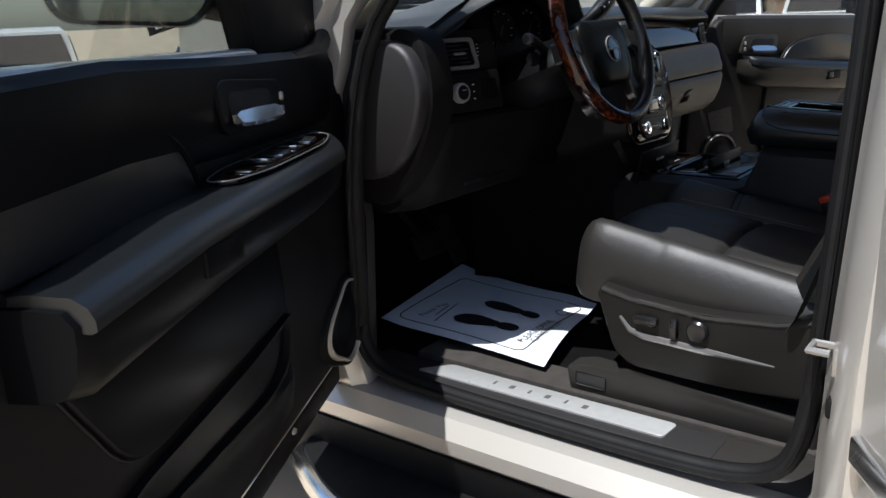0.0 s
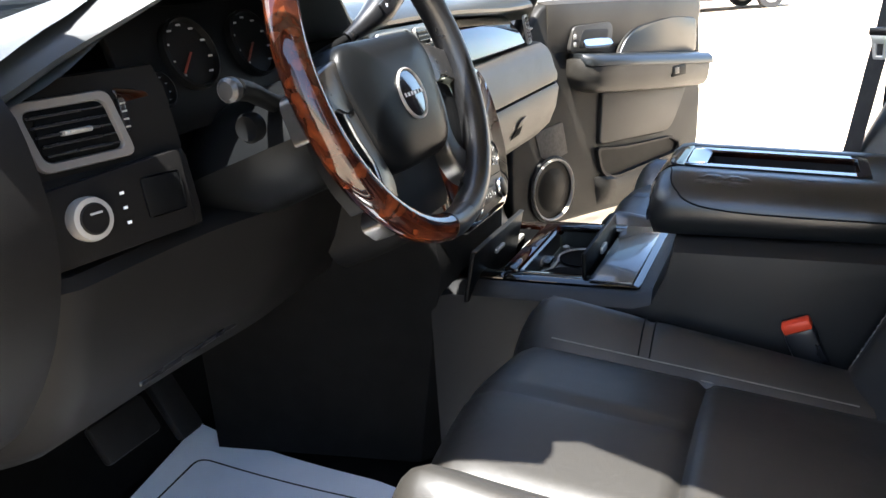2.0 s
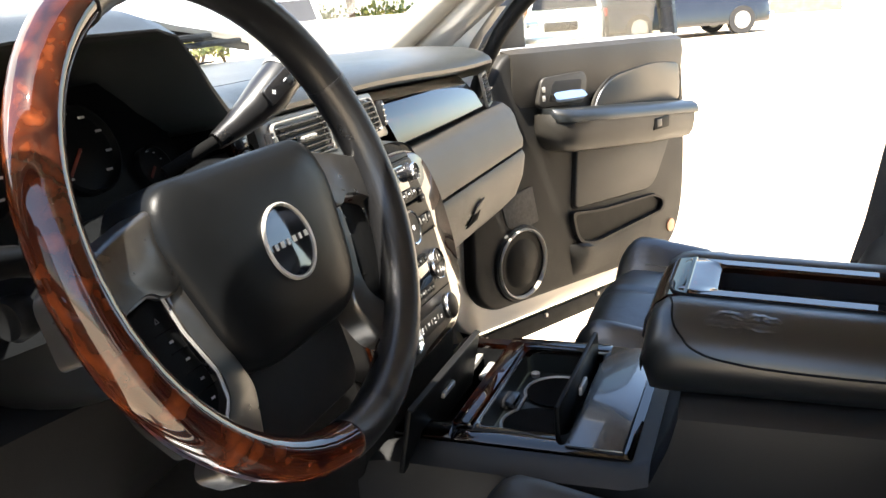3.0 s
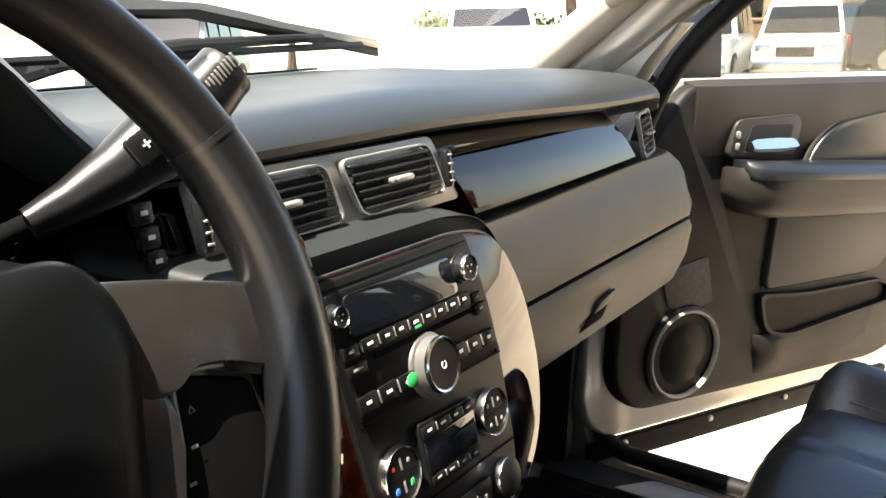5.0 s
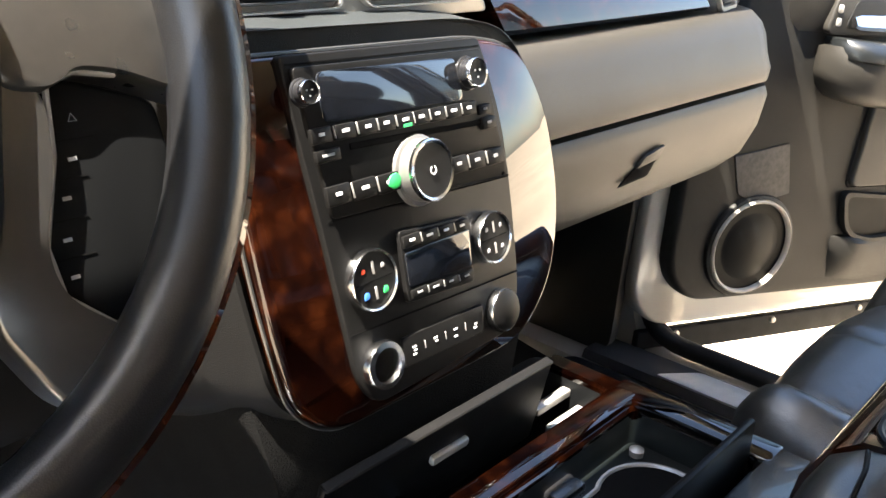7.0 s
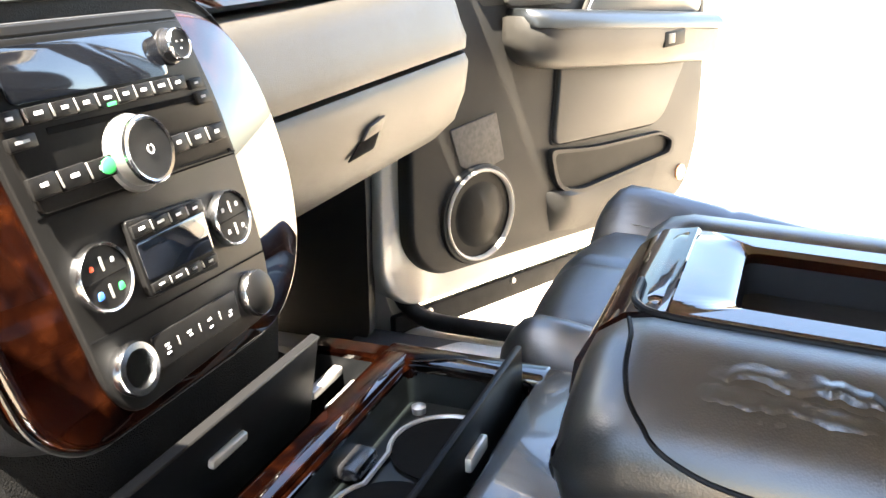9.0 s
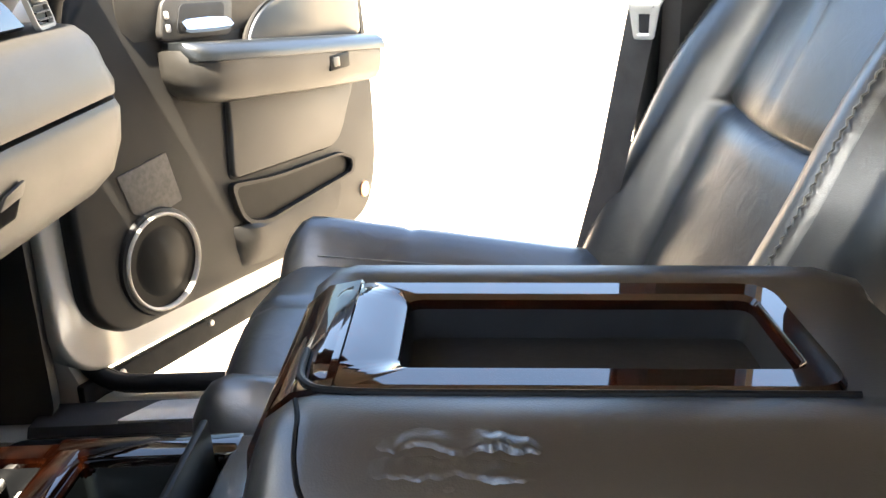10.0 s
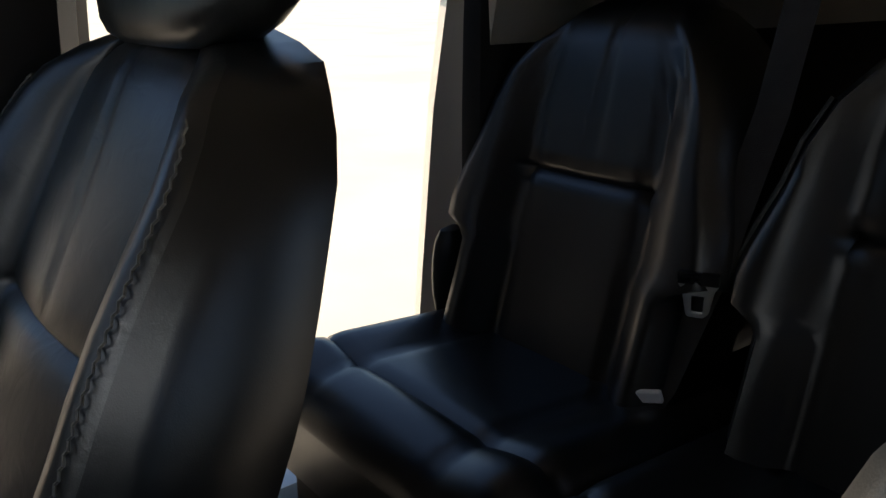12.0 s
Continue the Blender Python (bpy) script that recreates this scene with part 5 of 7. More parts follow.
lathe(bm, [(0.006, 0), (0.0065, 0.006), (0.003, 0.008)], 14, Matrix.Translation((0.158, 0.870, DECK - 0.03)))
part("screw", bm, SATIN, tray)
flap = part("cup_flap", box(bmesh.new(), (0.062, 0.786, 0.972), (0.232, 0.007, 0.062), 0.003, 2), DEEP, console, "raised black cup holder cover")
part("flap_catch", box(bmesh.new(), (0.062, 0.7805, 0.975), (0.034, 0.006, 0.012), 0.002, 2), SATIN, flap, "small silver catch")
lid = part("bin_flap", box(bmesh.new(), (0, 0, 0), (0.245, 0.008, 0.085), 0.003, 2, pose(-0.008, 0.946, 0.978, 12, 0, 0)), DEEP, console, "raised black storage bin cover")
part("flap_rim", box(bmesh.new(), (0, -0.001, 0.042), (0.243, 0.009, 0.003), 0.0012, 1, pose(-0.008, 0.946, 0.978, 12, 0, 0)), FACIA, lid)
part("flap_catch", box(bmesh.new(), (0.0, -0.006, 0.012), (0.04, 0.006, 0.008), 0.002, 2, pose(-0.008, 0.946, 0.978, 12, 0, 0)), SATIN, lid)

# armrest lid
armrest = thing("console_armrest", "padded black leather console lid with burl tray", "armrest")
bm = bmesh.new()
LZ = lambda y: 1.132 - 0.016 * (0.66 - y) / 0.3
rings = []
cxl, hw = 0.036, 0.132
for y, sq, drop, inset in ((0.688, 0.35, 0.050, 0.022), (0.685, 0.6, 0.030, 0.012), (0.677, 0.85, 0.012, 0.005), (0.664, 0.97, 0.003, 0.001), (0.650, 1, 0, 0), (0.55, 1, 0, 0), (0.405, 1, 0, 0), (0.36, 1, 0.001, 0), (0.335, 0.9, 0.008, 0.006), (0.322, 0.6, 0.028, 0.014), (0.318, 0.3, 0.05, 0.022)):
    zt = LZ(min(0.66, max(0.36, y))) - drop
    zb = 1.052 + (0.02 if y > 0.68 or y < 0.325 else 0)
    w = hw - inset
    ring = [(cxl - w + 0.012, y, zb), (cxl - w, y, zb + 0.012), (cxl - w - 0.004, y, (zb + zt) / 2), (cxl - w + 0.004, y, zt - 0.018), (cxl - w + 0.018, y, zt - 0.006), (cxl - w + 0.045, y, zt + 0.004),
            (cxl - 0.064, y, zt + 0.006), (cxl - 0.054, y, zt + 0.002), (cxl + 0.072, y, zt + 0.002), (cxl + 0.078, y, zt + 0.006), (cxl + w - 0.036, y, zt + 0.008), (cxl + w - 0.016, y, zt + 0.000), (cxl + w - 0.004, y, zt - 0.018), (cxl + w + 0.004, y, (zb + zt) / 2), (cxl + w, y, zb + 0.012), (cxl + w - 0.012, y, zb)]
    rings.append(ring)
rows = [[bm.verts.new(p) for p in r] for r in rings]
for a, b in zip(rows, rows[1:]):
    for i in range(16):
        if i == 7 and a[0].co.y < 0.66 and b[0].co.y > 0.40:
            continue
        j = (i + 1) % 16
        bm.faces.new((a[i], a[j], b[j], b[i]))
bm.faces.new(rows[0][::-1])
bm.faces.new(rows[-1])
skin_of_lid = BVHTree.FromBMesh(bm)
part("cushion", bm, LEATHER_DARK, armrest, "padded black leather with a worn cracked patch")
bm = bmesh.new()
tilt = basis((0, 0.66, 1.135), (1, 0, 0), (0, 1, 0.053))
ring_slab(bm, rect(-0.022, 0.108, -0.264, 0.000, 0.022), rect(0.000, 0.086, -0.246, -0.045, 0.010), 0.009, 0.003, tilt, z=-0.005)
woodf = part("burl_tray_frame", bm, BURL, armrest, "glossy burl wood tray frame")
bm = bmesh.new()
rings = []
for y, z in ((0.645, 1.139), (0.665, 1.136), (0.680, 1.124), (0.690, 1.105), (0.693, 1.085)):
    rings.append([(-0.022, y, z), (0.108, y, z), (0.108, y - 0.008, z - 0.008), (-0.022, y - 0.008, z - 0.008)])
loft(bm, rings)
part("burl_front", bm, BURL, armrest, "burl wood front of the lid")
bm = bmesh.new()
t = rect(-0.002, 0.088, -0.248, -0.043, 0.010)
rows = loft(bm, [[tilt @ Vector((p.x, p.y, z)) for p in scaled(t, f)] for f, z in ((1.0, 0.002), (0.96, -0.024))], caps=False)
part("tray_wall", bm, MATT_BLACK, armrest)
bm = bmesh.new()
slab(bm, scaled(t, 0.97), 0.003, 0, tilt, z=-0.027)
part("tray_mat", bm, RUBBER, armrest, "dusty rubber tray mat")


def eased(pts, steps=6):
    fine = [Vector(a).lerp(Vector(b), k / steps) for a, b in zip(pts, pts[1:]) for k in range(steps)] + [Vector(pts[-1])]
    for _ in range(4):
        fine = [fine[0]] + [(fine[i - 1] + fine[i] * 2 + fine[i + 1]) / 4 for i in range(1, len(fine) - 1)] + [fine[-1]]
    return fine


seam = eased([(-0.026, 0.662, 1.137), (-0.045, 0.657, 1.136), (-0.066, 0.656, 1.129), (-0.084, 0.650, 1.120), (-0.094, 0.636, 1.106), (-0.099, 0.615, 1.098), (-0.102, 0.57, 1.092), (-0.102, 0.48, 1.088), (-0.102, 0.36, 1.084)])
for d, rad, thread in ((0.0, 0.0013, DEEP), (0.0045, 0.0006, STITCH), (-0.0045, 0.0006, STITCH)):
    bm = bmesh.new()      # double stitched seam falling over the corner and along the side
    line = []
    for p, q in zip(seam, seam[1:]):
        at, nrm, _, _ = skin_of_lid.find_nearest(p)
        along = (q - p).normalized()
        at, nrm, _, _ = skin_of_lid.find_nearest(at + nrm.cross(along) * d)
        line.append(at + nrm * rad * 0.35)
    tube(bm, line, rad, 6)
    part("stitching" if d else "piping", bm, thread, armrest)
bm = bmesh.new()      # dark piping where the leather meets the burl frame
tube(bm, [tilt @ p for p in eased([(0.02, 0.004, 0.0015), (-0.010, 0.003, 0.0025), (-0.0215, -0.006, 0.0025), (-0.0245, -0.03, 0.0025), (-0.0245, -0.15, 0.0025), (-0.0245, -0.262, 0.0025)])], 0.0021, 8)
part("frame_piping", bm, DEEP, armrest, "dark piping beside the burl frame")
bm = bmesh.new()      # worn patch: two ragged rows of lifted, cracked skin
rows = []
for i in range(57):
    row = []
    for j in range(101):
        u, v = i / 56, j / 100
        x, y = -0.093 + 0.052 * u, 0.537 + 0.098 * v
        fade = smoothstep(1.0, 0.45, math.hypot(2 * u - 1, 2 * v - 1) + 0.15 * noise.noise(Vector((x * 90, y * 90, 9.0))))
        h = 0.0
        for centre, seed, tall in ((-0.061, 3.7, 1.0), (-0.076, 8.2, 0.9)):
            c = centre + 0.0050 * noise.noise(Vector((y * 62, seed, 0.0))) + 0.0022 * noise.noise(Vector((y * 190, seed, 2.0)))
            gap = x - c
            lift = 0.45 + 0.9 * max(0.0, 0.35 + noise.noise(Vector((y * 75, seed, 5.0))))
            h += tall * lift * (smoothstep(-0.0016, 0.0, gap) * smoothstep(0.012, 0.0, gap) - 0.30 * smoothstep(-0.007, -0.0018, gap) * smoothstep(0.0, -0.0012, gap))
        h += 0.06 * noise.noise(Vector((x * 260, y * 150, 1.0)))
        at = skin_of_lid.ray_cast(Vector((x, y, 1.3)), Vector((0, 0, -1)))[0]
        row.append(bm.verts.new((x, y, at.z - 0.0008 + fade * (0.0032 * h + 0.0009))))
    rows.append(row)
for a, b in zip(rows, rows[1:]):
    for j in range(100):
        bm.faces.new((a[j], a[j + 1], b[j + 1], b[j]))
part("cracked_patch", bm, LEATHER_DARK, armrest, "cracked worn leather patch", 50)

# seat belt buckle beside the driver seat
buckle = thing("seat_belt_buckle", "black seat belt buckle with red button", "buckle")
M = basis((-0.125, 0.477, 0.938), (0.05, 1, -0.42), (-0.1, 0.42, 1))
bm = bmesh.new()
box(bm, (0, -0.062, 0), (0.040, 0.13, 0.020), 0.005, 2, M)
part("stalk", bm, BLACK, buckle)
bm = bmesh.new()
box(bm, (0, 0.008, 0.001), (0.038, 0.016, 0.019), 0.004, 2, M)
part("button", bm, RED, buckle, "red release button")


# ---- seats ----
def bump(u, c, w):
    return math.exp(-((u - c) / w) ** 2)


def seat(name, cx, label, flip, skin, cushion_front=0.868, hw=0.275, bw=0.29, shift=0.0):
    """A front seat: cushion, back, head restraint, base. flip: the outer side is at -x for the driver (-1) and +x for the passenger (1)."""
    s = thing(name, label, "seat", "front seats")
    n = 44
    us = [-1 + 2 * i / n for i in range(n + 1)]

    def top(u, v):
        """Height of the cushion's skin; u across, v from the rear (0) to the front (1)."""
        z = 0.872 + 0.060 * v
        z += 0.050 * smoothstep(0.55, 0.85, abs(u)) * (0.30 + 0.70 * v)
        z += 0.018 * math.cos(u * 0.5 * math.pi / 0.6) * (abs(u) < 0.6)
        z -= 0.010 * (bump(abs(u), 0.60, 0.022))
        z -= 0.007 * bump(u, 0.0, 0.018) * smoothstep(0.44, 0.5, v) * 0.8
        z -= 0.010 * bump(v, 0.46, 0.014) * smoothstep(0.64, 0.58, abs(u))
        z -= 0.004 * bump(v, 0.62, 0.016) * smoothstep(0.58, 0.66, abs(u))
        return z

    bm = bmesh.new()
    rings = []
    vs = [0, 0.1, 0.2, 0.3, 0.38, 0.42, 0.44, 0.45, 0.46, 0.47, 0.48, 0.5, 0.54, 0.58, 0.60, 0.62, 0.64, 0.68, 0.76, 0.84, 0.90, 0.94, 0.97, 0.99, 1.0]
    y0, y1 = 0.34, cushion_front
    for v in vs:
        y = y0 + (y1 - y0) * v
        f = smoothstep(0.80, 1.0, v) ** 2
        f = (1 - math.sqrt(max(0.0, 1 - ((v - 0.86) / 0.14) ** 2))) if v > 0.86 else 0.0
        zb = 0.80 + 0.012 * f
        ring = []
        for u in us:
            edge = max(0.0, (abs(u) - 0.84) / 0.16)
            z = top(u, min(v, 0.93)) - 0.075 * f - 0.055 * edge ** 2.2
            bow = 1.0 - 0.05 * f - 0.02 * (1 - v)
            crown = -0.012 * (1 - u * u) * 0 + 0.02 * f * 0
            ring.append((cx + hw * u * bow, y - 0.022 * (u * u) * smoothstep(0.8, 1, v) + crown, z))
        right = [(cx + hw * 1.012 * bow, ring[-1][1], (ring[-1][2] + zb) / 2), (cx + hw * 0.985 * bow, ring[-1][1] - 0.004, zb)]
        left = [(cx - hw * 0.985 * bow, ring[0][1] - 0.004, zb), (cx - hw * 1.012 * bow, ring[0][1], (ring[0][2] + zb) / 2)]
        rings.append(ring + right + left)
    loft(bm, rings)
    part("cushion", bm, skin, s, "black leather cushion with stitched bolsters", 60)
    # stitching along the bolsters
    for side in (-1, 1):
        bm = bmesh.new()
        for off in (-0.012, 0.012):
            pts = []
            for k in range(15):
                v = 0.12 + 0.74 * k / 14
                u = side * (0.62 + off)
                pts.append((cx + hw * u * (1 - 0.02 * (1 - v)), y0 + (y1 - y0) * v, top(u, v) + 0.0006))
            tube(bm, pts, 0.0011, 5)
        part("seam", bm, STITCH, s, "double stitched seam")
        bm = bmesh.new()
        pts = []
        for k in range(101):
            v = 0.10 + 0.78 * k / 100
            u = side * 0.90
            pts.append((cx + hw * u * (1 - 0.02 * (1 - v)) + side * 0.0045 * (k % 2), y0 + (y1 - y0) * v, top(u, v) - 0.0185 + 0.001))
        tube(bm, pts, 0.0012, 5)
        part("seam", bm, STITCH, s, "zigzag stitched edge seam")
        if side == flip:
            continue
        bm = bmesh.new()      # double seam across the bolster
        for off in (-0.014, 0.014):
            pts = []
            for k in range(12):
                u = side * (0.64 + 0.30 * k / 11)
                v = 0.62 + off
                edge = max(0.0, (abs(u) - 0.84) / 0.16)
                pts.append((cx + hw * u * (1 - 0.02 * (1 - v)), y0 + (y1 - y0) * v, top(u, v) - 0.055 * edge ** 2.2 + 0.0008))
            tube(bm, pts, 0.0010, 5)
        part("cross_seam", bm, DEEP, s, "double stitched seam across the bolster")
    # back
    bm = bmesh.new()
    rings = []
    ts = [0, 0.06, 0.14, 0.24, 0.34, 0.42, 0.46, 0.475, 0.485, 0.495, 0.51, 0.56, 0.64, 0.72, 0.80, 0.86, 0.91, 0.95, 0.975, 0.99, 1.0]

    def front(u, t):
        y = 0.415 - shift - 0.235 * t
        y += 0.062 * smoothstep(0.48, 0.82, abs(u)) * (1 - 0.55 * smoothstep(0.55, 1, t)) * (1 - 0.9 * smoothstep(0.88, 1, t)) - 0.045 * smoothstep(0.86, 1.0, abs(u))
        y += 0.012 * math.cos(min(1, abs(u) / 0.5) * math.pi / 2)
        y -= 0.012 * bump(t, 0.485, 0.012) * smoothstep(0.56, 0.5, abs(u))
        y -= 0.010 * bump(abs(u), 0.53, 0.022)
        y -= 0.004 * bump(u, 0, 0.02) * smoothstep(0.49, 0.55, t)
        return y

    def half(t):
        return bw * (0.93 + 0.06 * math.sin(min(1, t * 1.6) * math.pi / 2) - 0.13 * smoothstep(0.45, 0.95, t) - 0.42 * max(0.0, (t - 0.76) / 0.24) ** 2.6 - 0.22 * max(0.0, (t - 0.94) / 0.06) ** 2)

    for t in ts:
        z = 0.872 + 0.50 * t
        cap = max(0.0, (t - 0.90) / 0.10)
        ring = []
        w = half(t)
        thick = 0.145 - 0.05 * t
        for u in us:
            y = front(u, t) - 0.03 * cap ** 2 + 0.045 * cap * smoothstep(0.86, 1.0, abs(u))
            ring.append((cx + w * u, y, z))
        back_y = 0.415 - shift - 0.235 * t - thick + 0.025 * cap ** 2
        for u in us[::-1][::4]:
            ring.append((cx + w * u * 0.985, back_y + 0.035 * (1 - cap) * abs(u) ** 4, z))
        rings.append(ring)
    loft(bm, rings)
    rest = part("backrest", bm, skin, s, "black leather backrest with deep bolsters", 60)
    rest.data.materials.append(LEATHER_DARK)      # sides and back beyond the seams get a darker copy, for their shade
    for f in rest.data.polygons:
        c = f.center
        t = (c.z - 0.872) / 0.50
        if abs(c.x - cx) > half(t) * 0.90 or c.y < front(0.0, t) - 0.06:
            f.material_index = 1
    for side in ((-1, 1) if flip > 0 else (1,)):
        bm = bmesh.new()
        pts = []
        for k in range(101):
            t = 0.05 + 0.84 * k / 100
            u = side * 0.875
            pts.append((cx + half(t) * u + side * 0.0045 * (k % 2), front(u, t) + 0.0006, 0.872 + 0.50 * t))
        tube(bm, pts, 0.0012, 5)
        part("seam", bm, STITCH, s, "light zigzag stitching along the bolster")
    # head restraint
    bm = bmesh.new()
    rings = []
    for k in range(13):
        a = -math.pi / 2 + math.pi * k / 12
        f = max(0.02, math.cos(a)) ** 0.45
        zc = 1.430 + 0.078 * math.sin(a)
        yc = 0.135 - shift - 0.03 * math.sin(a)
        rings.append([(cx - 0.012 * flip + 0.166 * f * math.copysign(abs(math.cos(b)) ** 0.6, math.cos(b)), yc + 0.055 * f * math.copysign(abs(math.sin(b)) ** 0.7, math.sin(b)), zc) for b in (2 * math.pi * j / 28 for j in range(28))])
    loft(bm, rings)
    part("headrest", bm, skin, s, "black leather head restraint", 70)
    for dx in (-0.06, 0.06):
        bm = bmesh.new()
        tube(bm, [(cx + dx, 0.165 - shift, 1.33), (cx + dx, 0.15 - shift, 1.42)], 0.006, 8)
        part("headrest_post", bm, CHROME, s)
    # base with its power controls
    xo = cx + flip * (hw + 0.03)
    bm = bmesh.new()
    side_shape = outline([(0.36, 0.70), (0.50, 0.688), (0.70, 0.692), (0.738, 0.72), (0.775, 0.835), (0.765, 0.852), (0.70, 0.838), (0.55, 0.828), (0.40, 0.842), (0.355, 0.86)], [0.01, 0.05, 0.02, 0.02, 0.01, 0.008, 0.05, 0.1, 0.05, 0.01])
    M = Matrix(((0, 0, flip, xo - flip * 0.035), (1, 0, 0, 0), (0, 1, 0, 0), (0, 0, 0, 1)))
    slab(bm, side_shape, 0.040, 0.010, M)
    base = part("side_panel", bm, PLASTIC_DARK, s, "dark plastic seat side panel")
    bm = bmesh.new()
    tube(bm, [(xo + flip * 0.002, y, z) for y, z in ((0.762, 0.845), (0.70, 0.832), (0.55, 0.8215), (0.42, 0.832), (0.36, 0.848))], 0.006, 8)
    part("panel_lip", bm, PLASTIC, base)
    bm = bmesh.new()
    tube(bm, [(xo + flip * 0.003, y, z) for y, z in ((0.722, 0.795), (0.70, 0.770), (0.67, 0.762), (0.55, 0.757), (0.42, 0.754))], [0.004, 0.007, 0.008, 0.008, 0.003], 8)
    # paler metal on this plastic ridge stands in for its sun glint
    part("panel_ridge", bm, SATIN_GREY, base, "raised ridge under the switches")
    bm = bmesh.new()
    box(bm, (xo + flip * 0.010, 0.665, 0.797), (0.016, 0.05, 0.018), 0.006)
    part("seat_switch", bm, BLACK, base, "slide switch")
    bm = bmesh.new()
    box(bm, (xo + flip * 0.010, 0.608, 0.791), (0.016, 0.015, 0.042), 0.005)
    part("seat_switch", bm, BLACK, base, "tilt switch")
    bm = bmesh.new()
    lathe(bm, [(0.021, 0), (0.021, 0.010), (0.017, 0.014), (0.008, 0.012), (0.001, 0.012)], 24, Matrix(((0, 0, flip, xo + flip * 0.003), (1, 0, 0, 0.562), (0, 1, 0, 0.795), (0, 0, 0, 1))))
    part("seat_switch", bm, BLACK, base, "round lumbar switch")
    bm = bmesh.new()
    slab(bm, outline([(0.34, 0.60), (0.84, 0.60), (0.85, 0.655), (0.80, 0.668), (0.74, 0.665), (0.71, 0.68), (0.34, 0.655)], 0.012), 0.05, 0.008, Matrix(((0, 0, flip, xo - flip * 0.055), (1, 0, 0, 0), (0, 1, 0, 0), (0, 0, 0, 1))))
    part("rail_cover", bm, PLASTIC, s, "grey plastic seat rail cover")
    bm = bmesh.new()
    box(bm, (xo - flip * 0.004, 0.79, 0.635), (0.006, 0.07, 0.03), 0.006)
    part("rail_cap", bm, PLASTIC_GREY, s)
    bm = bmesh.new()
    box(bm, (cx, 0.55, 0.70), (hw * 1.7, 0.42, 0.21), 0.02)
    part("frame", bm, MATT_BLACK, s)
    return s


seat("bucket_seat", -0.385, "black leather driver seat with power controls", -1, SEAT_LEATHER, shift=0.05)
seat("bucket_seat", 0.535, "black leather front passenger seat, reclined", 1, LEATHER, bw=0.305, shift=0.045)


def rear_seat(cx, hw, label, name="bench_seat"):
    s = thing(name, label, "seat", "rear seats")
    n = 32
    us = [-1 + 2 * i / n for i in range(n + 1)]
    bm = bmesh.new()
    rings = []
    for v in (0, 0.2, 0.4, 0.6, 0.7, 0.74, 0.76, 0.78, 0.82, 0.9, 0.95, 0.98, 1.0):
        y = -0.56 + 0.475 * v
        f = (1 - math.sqrt(max(0.0, 1 - ((v - 0.8) / 0.2) ** 2))) if v > 0.8 else 0.0
        ring = []
        for u in us:
            edge = max(0.0, (abs(u) - 0.8) / 0.2)
            z = 0.842 + 0.03 * v + 0.018 * smoothstep(0.5, 0.8, abs(u)) + 0.014 * (1 - u * u) - 0.05 * edge ** 2 - 0.07 * f - 0.008 * bump(abs(u), 0.52, 0.03) - 0.010 * bump(v, 0.76, 0.02)
            ring.append((cx + hw * u, y - 0.02 * u * u * f, z))
        rings.append(ring + [(cx + hw * 0.98, y, 0.72), (cx - hw * 0.98, y, 0.72)])
    loft(bm, rings)
    part("cushion", bm, LEATHER_DARK, s, "black leather cushion", 60)
    bm = bmesh.new()
    rings = []

    def half(t):
        return hw * (0.79 + 0.21 * smoothstep(0.29, 0.35, t) - 0.18 * smoothstep(0.36, 0.70, t) - 0.52 * max(0.0, (t - 0.66) / 0.34) ** 1.8)

    for t in (0, 0.1, 0.2, 0.28, 0.31, 0.34, 0.4, 0.46, 0.49, 0.505, 0.515, 0.525, 0.54, 0.58, 0.64, 0.7, 0.8, 0.88, 0.93, 0.965, 0.985, 1.0):
        z = 0.86 + 0.52 * t
        cap = max(0.0, (t - 0.90) / 0.10)
        ring = []
        panel = 0.118 / half(t)
        for u in us:
            y = -0.435 - 0.139 * t + 0.045 * smoothstep(panel, panel + 0.3, abs(u)) * (1 - 0.5 * t) - 0.045 * smoothstep(0.86, 1, abs(u)) - 0.012 * bump(t, 0.515, 0.012) * smoothstep(panel + 0.06, panel, abs(u)) \
                - 0.010 * bump(abs(u), panel, 0.04) - 0.006 * bump(u, 0, 0.04) * smoothstep(0.52, 0.56, t) - 0.05 * cap ** 2
            ring.append((cx + half(t) * u, y, z))
        for u in us[::-1][::4]:
            ring.append((cx + half(t) * u, -0.435 - 0.139 * t - 0.13 + 0.03 * cap ** 2, z))
        rings.append(ring)
    loft(bm, rings)
    part("backrest", bm, LEATHER_DARK, s, "black leather backrest with piped panels", 60)
    bm = bmesh.new()
    pts = [(cx + half(t) * 0.985, -0.440 - 0.139 * t, 0.86 + 0.52 * t) for t in (0.0, 0.1, 0.2, 0.27, 0.31, 0.34, 0.4, 0.5, 0.6, 0.7, 0.8)]
    tube(bm, pts, 0.005, 6)
    part("piping", bm, LEATHER_DARK, s, "piped edge")
    bm = bmesh.new()
    box(bm, (cx, -0.63, 1.475), (0.26, 0.09, 0.17), 0.035, 3)
    part("headrest", bm, LEATHER_DARK, s)
    bm = bmesh.new()
    box(bm, (cx, -0.33, 0.66), (hw * 1.8, 0.40, 0.15), 0.02)
    part("frame", bm, MATT_BLACK, s)
    return s


right_rear = rear_seat(0.608, 0.286, "black leather rear seat by the open door")
rear_seat(0.09, 0.255, "black leather middle rear seat")
rear_seat(-0.45, 0.24, "black leather rear seat behind the driver")
bm = bmesh.new()      # hinge cover and armrest pad beside the right rear seat
rings = []
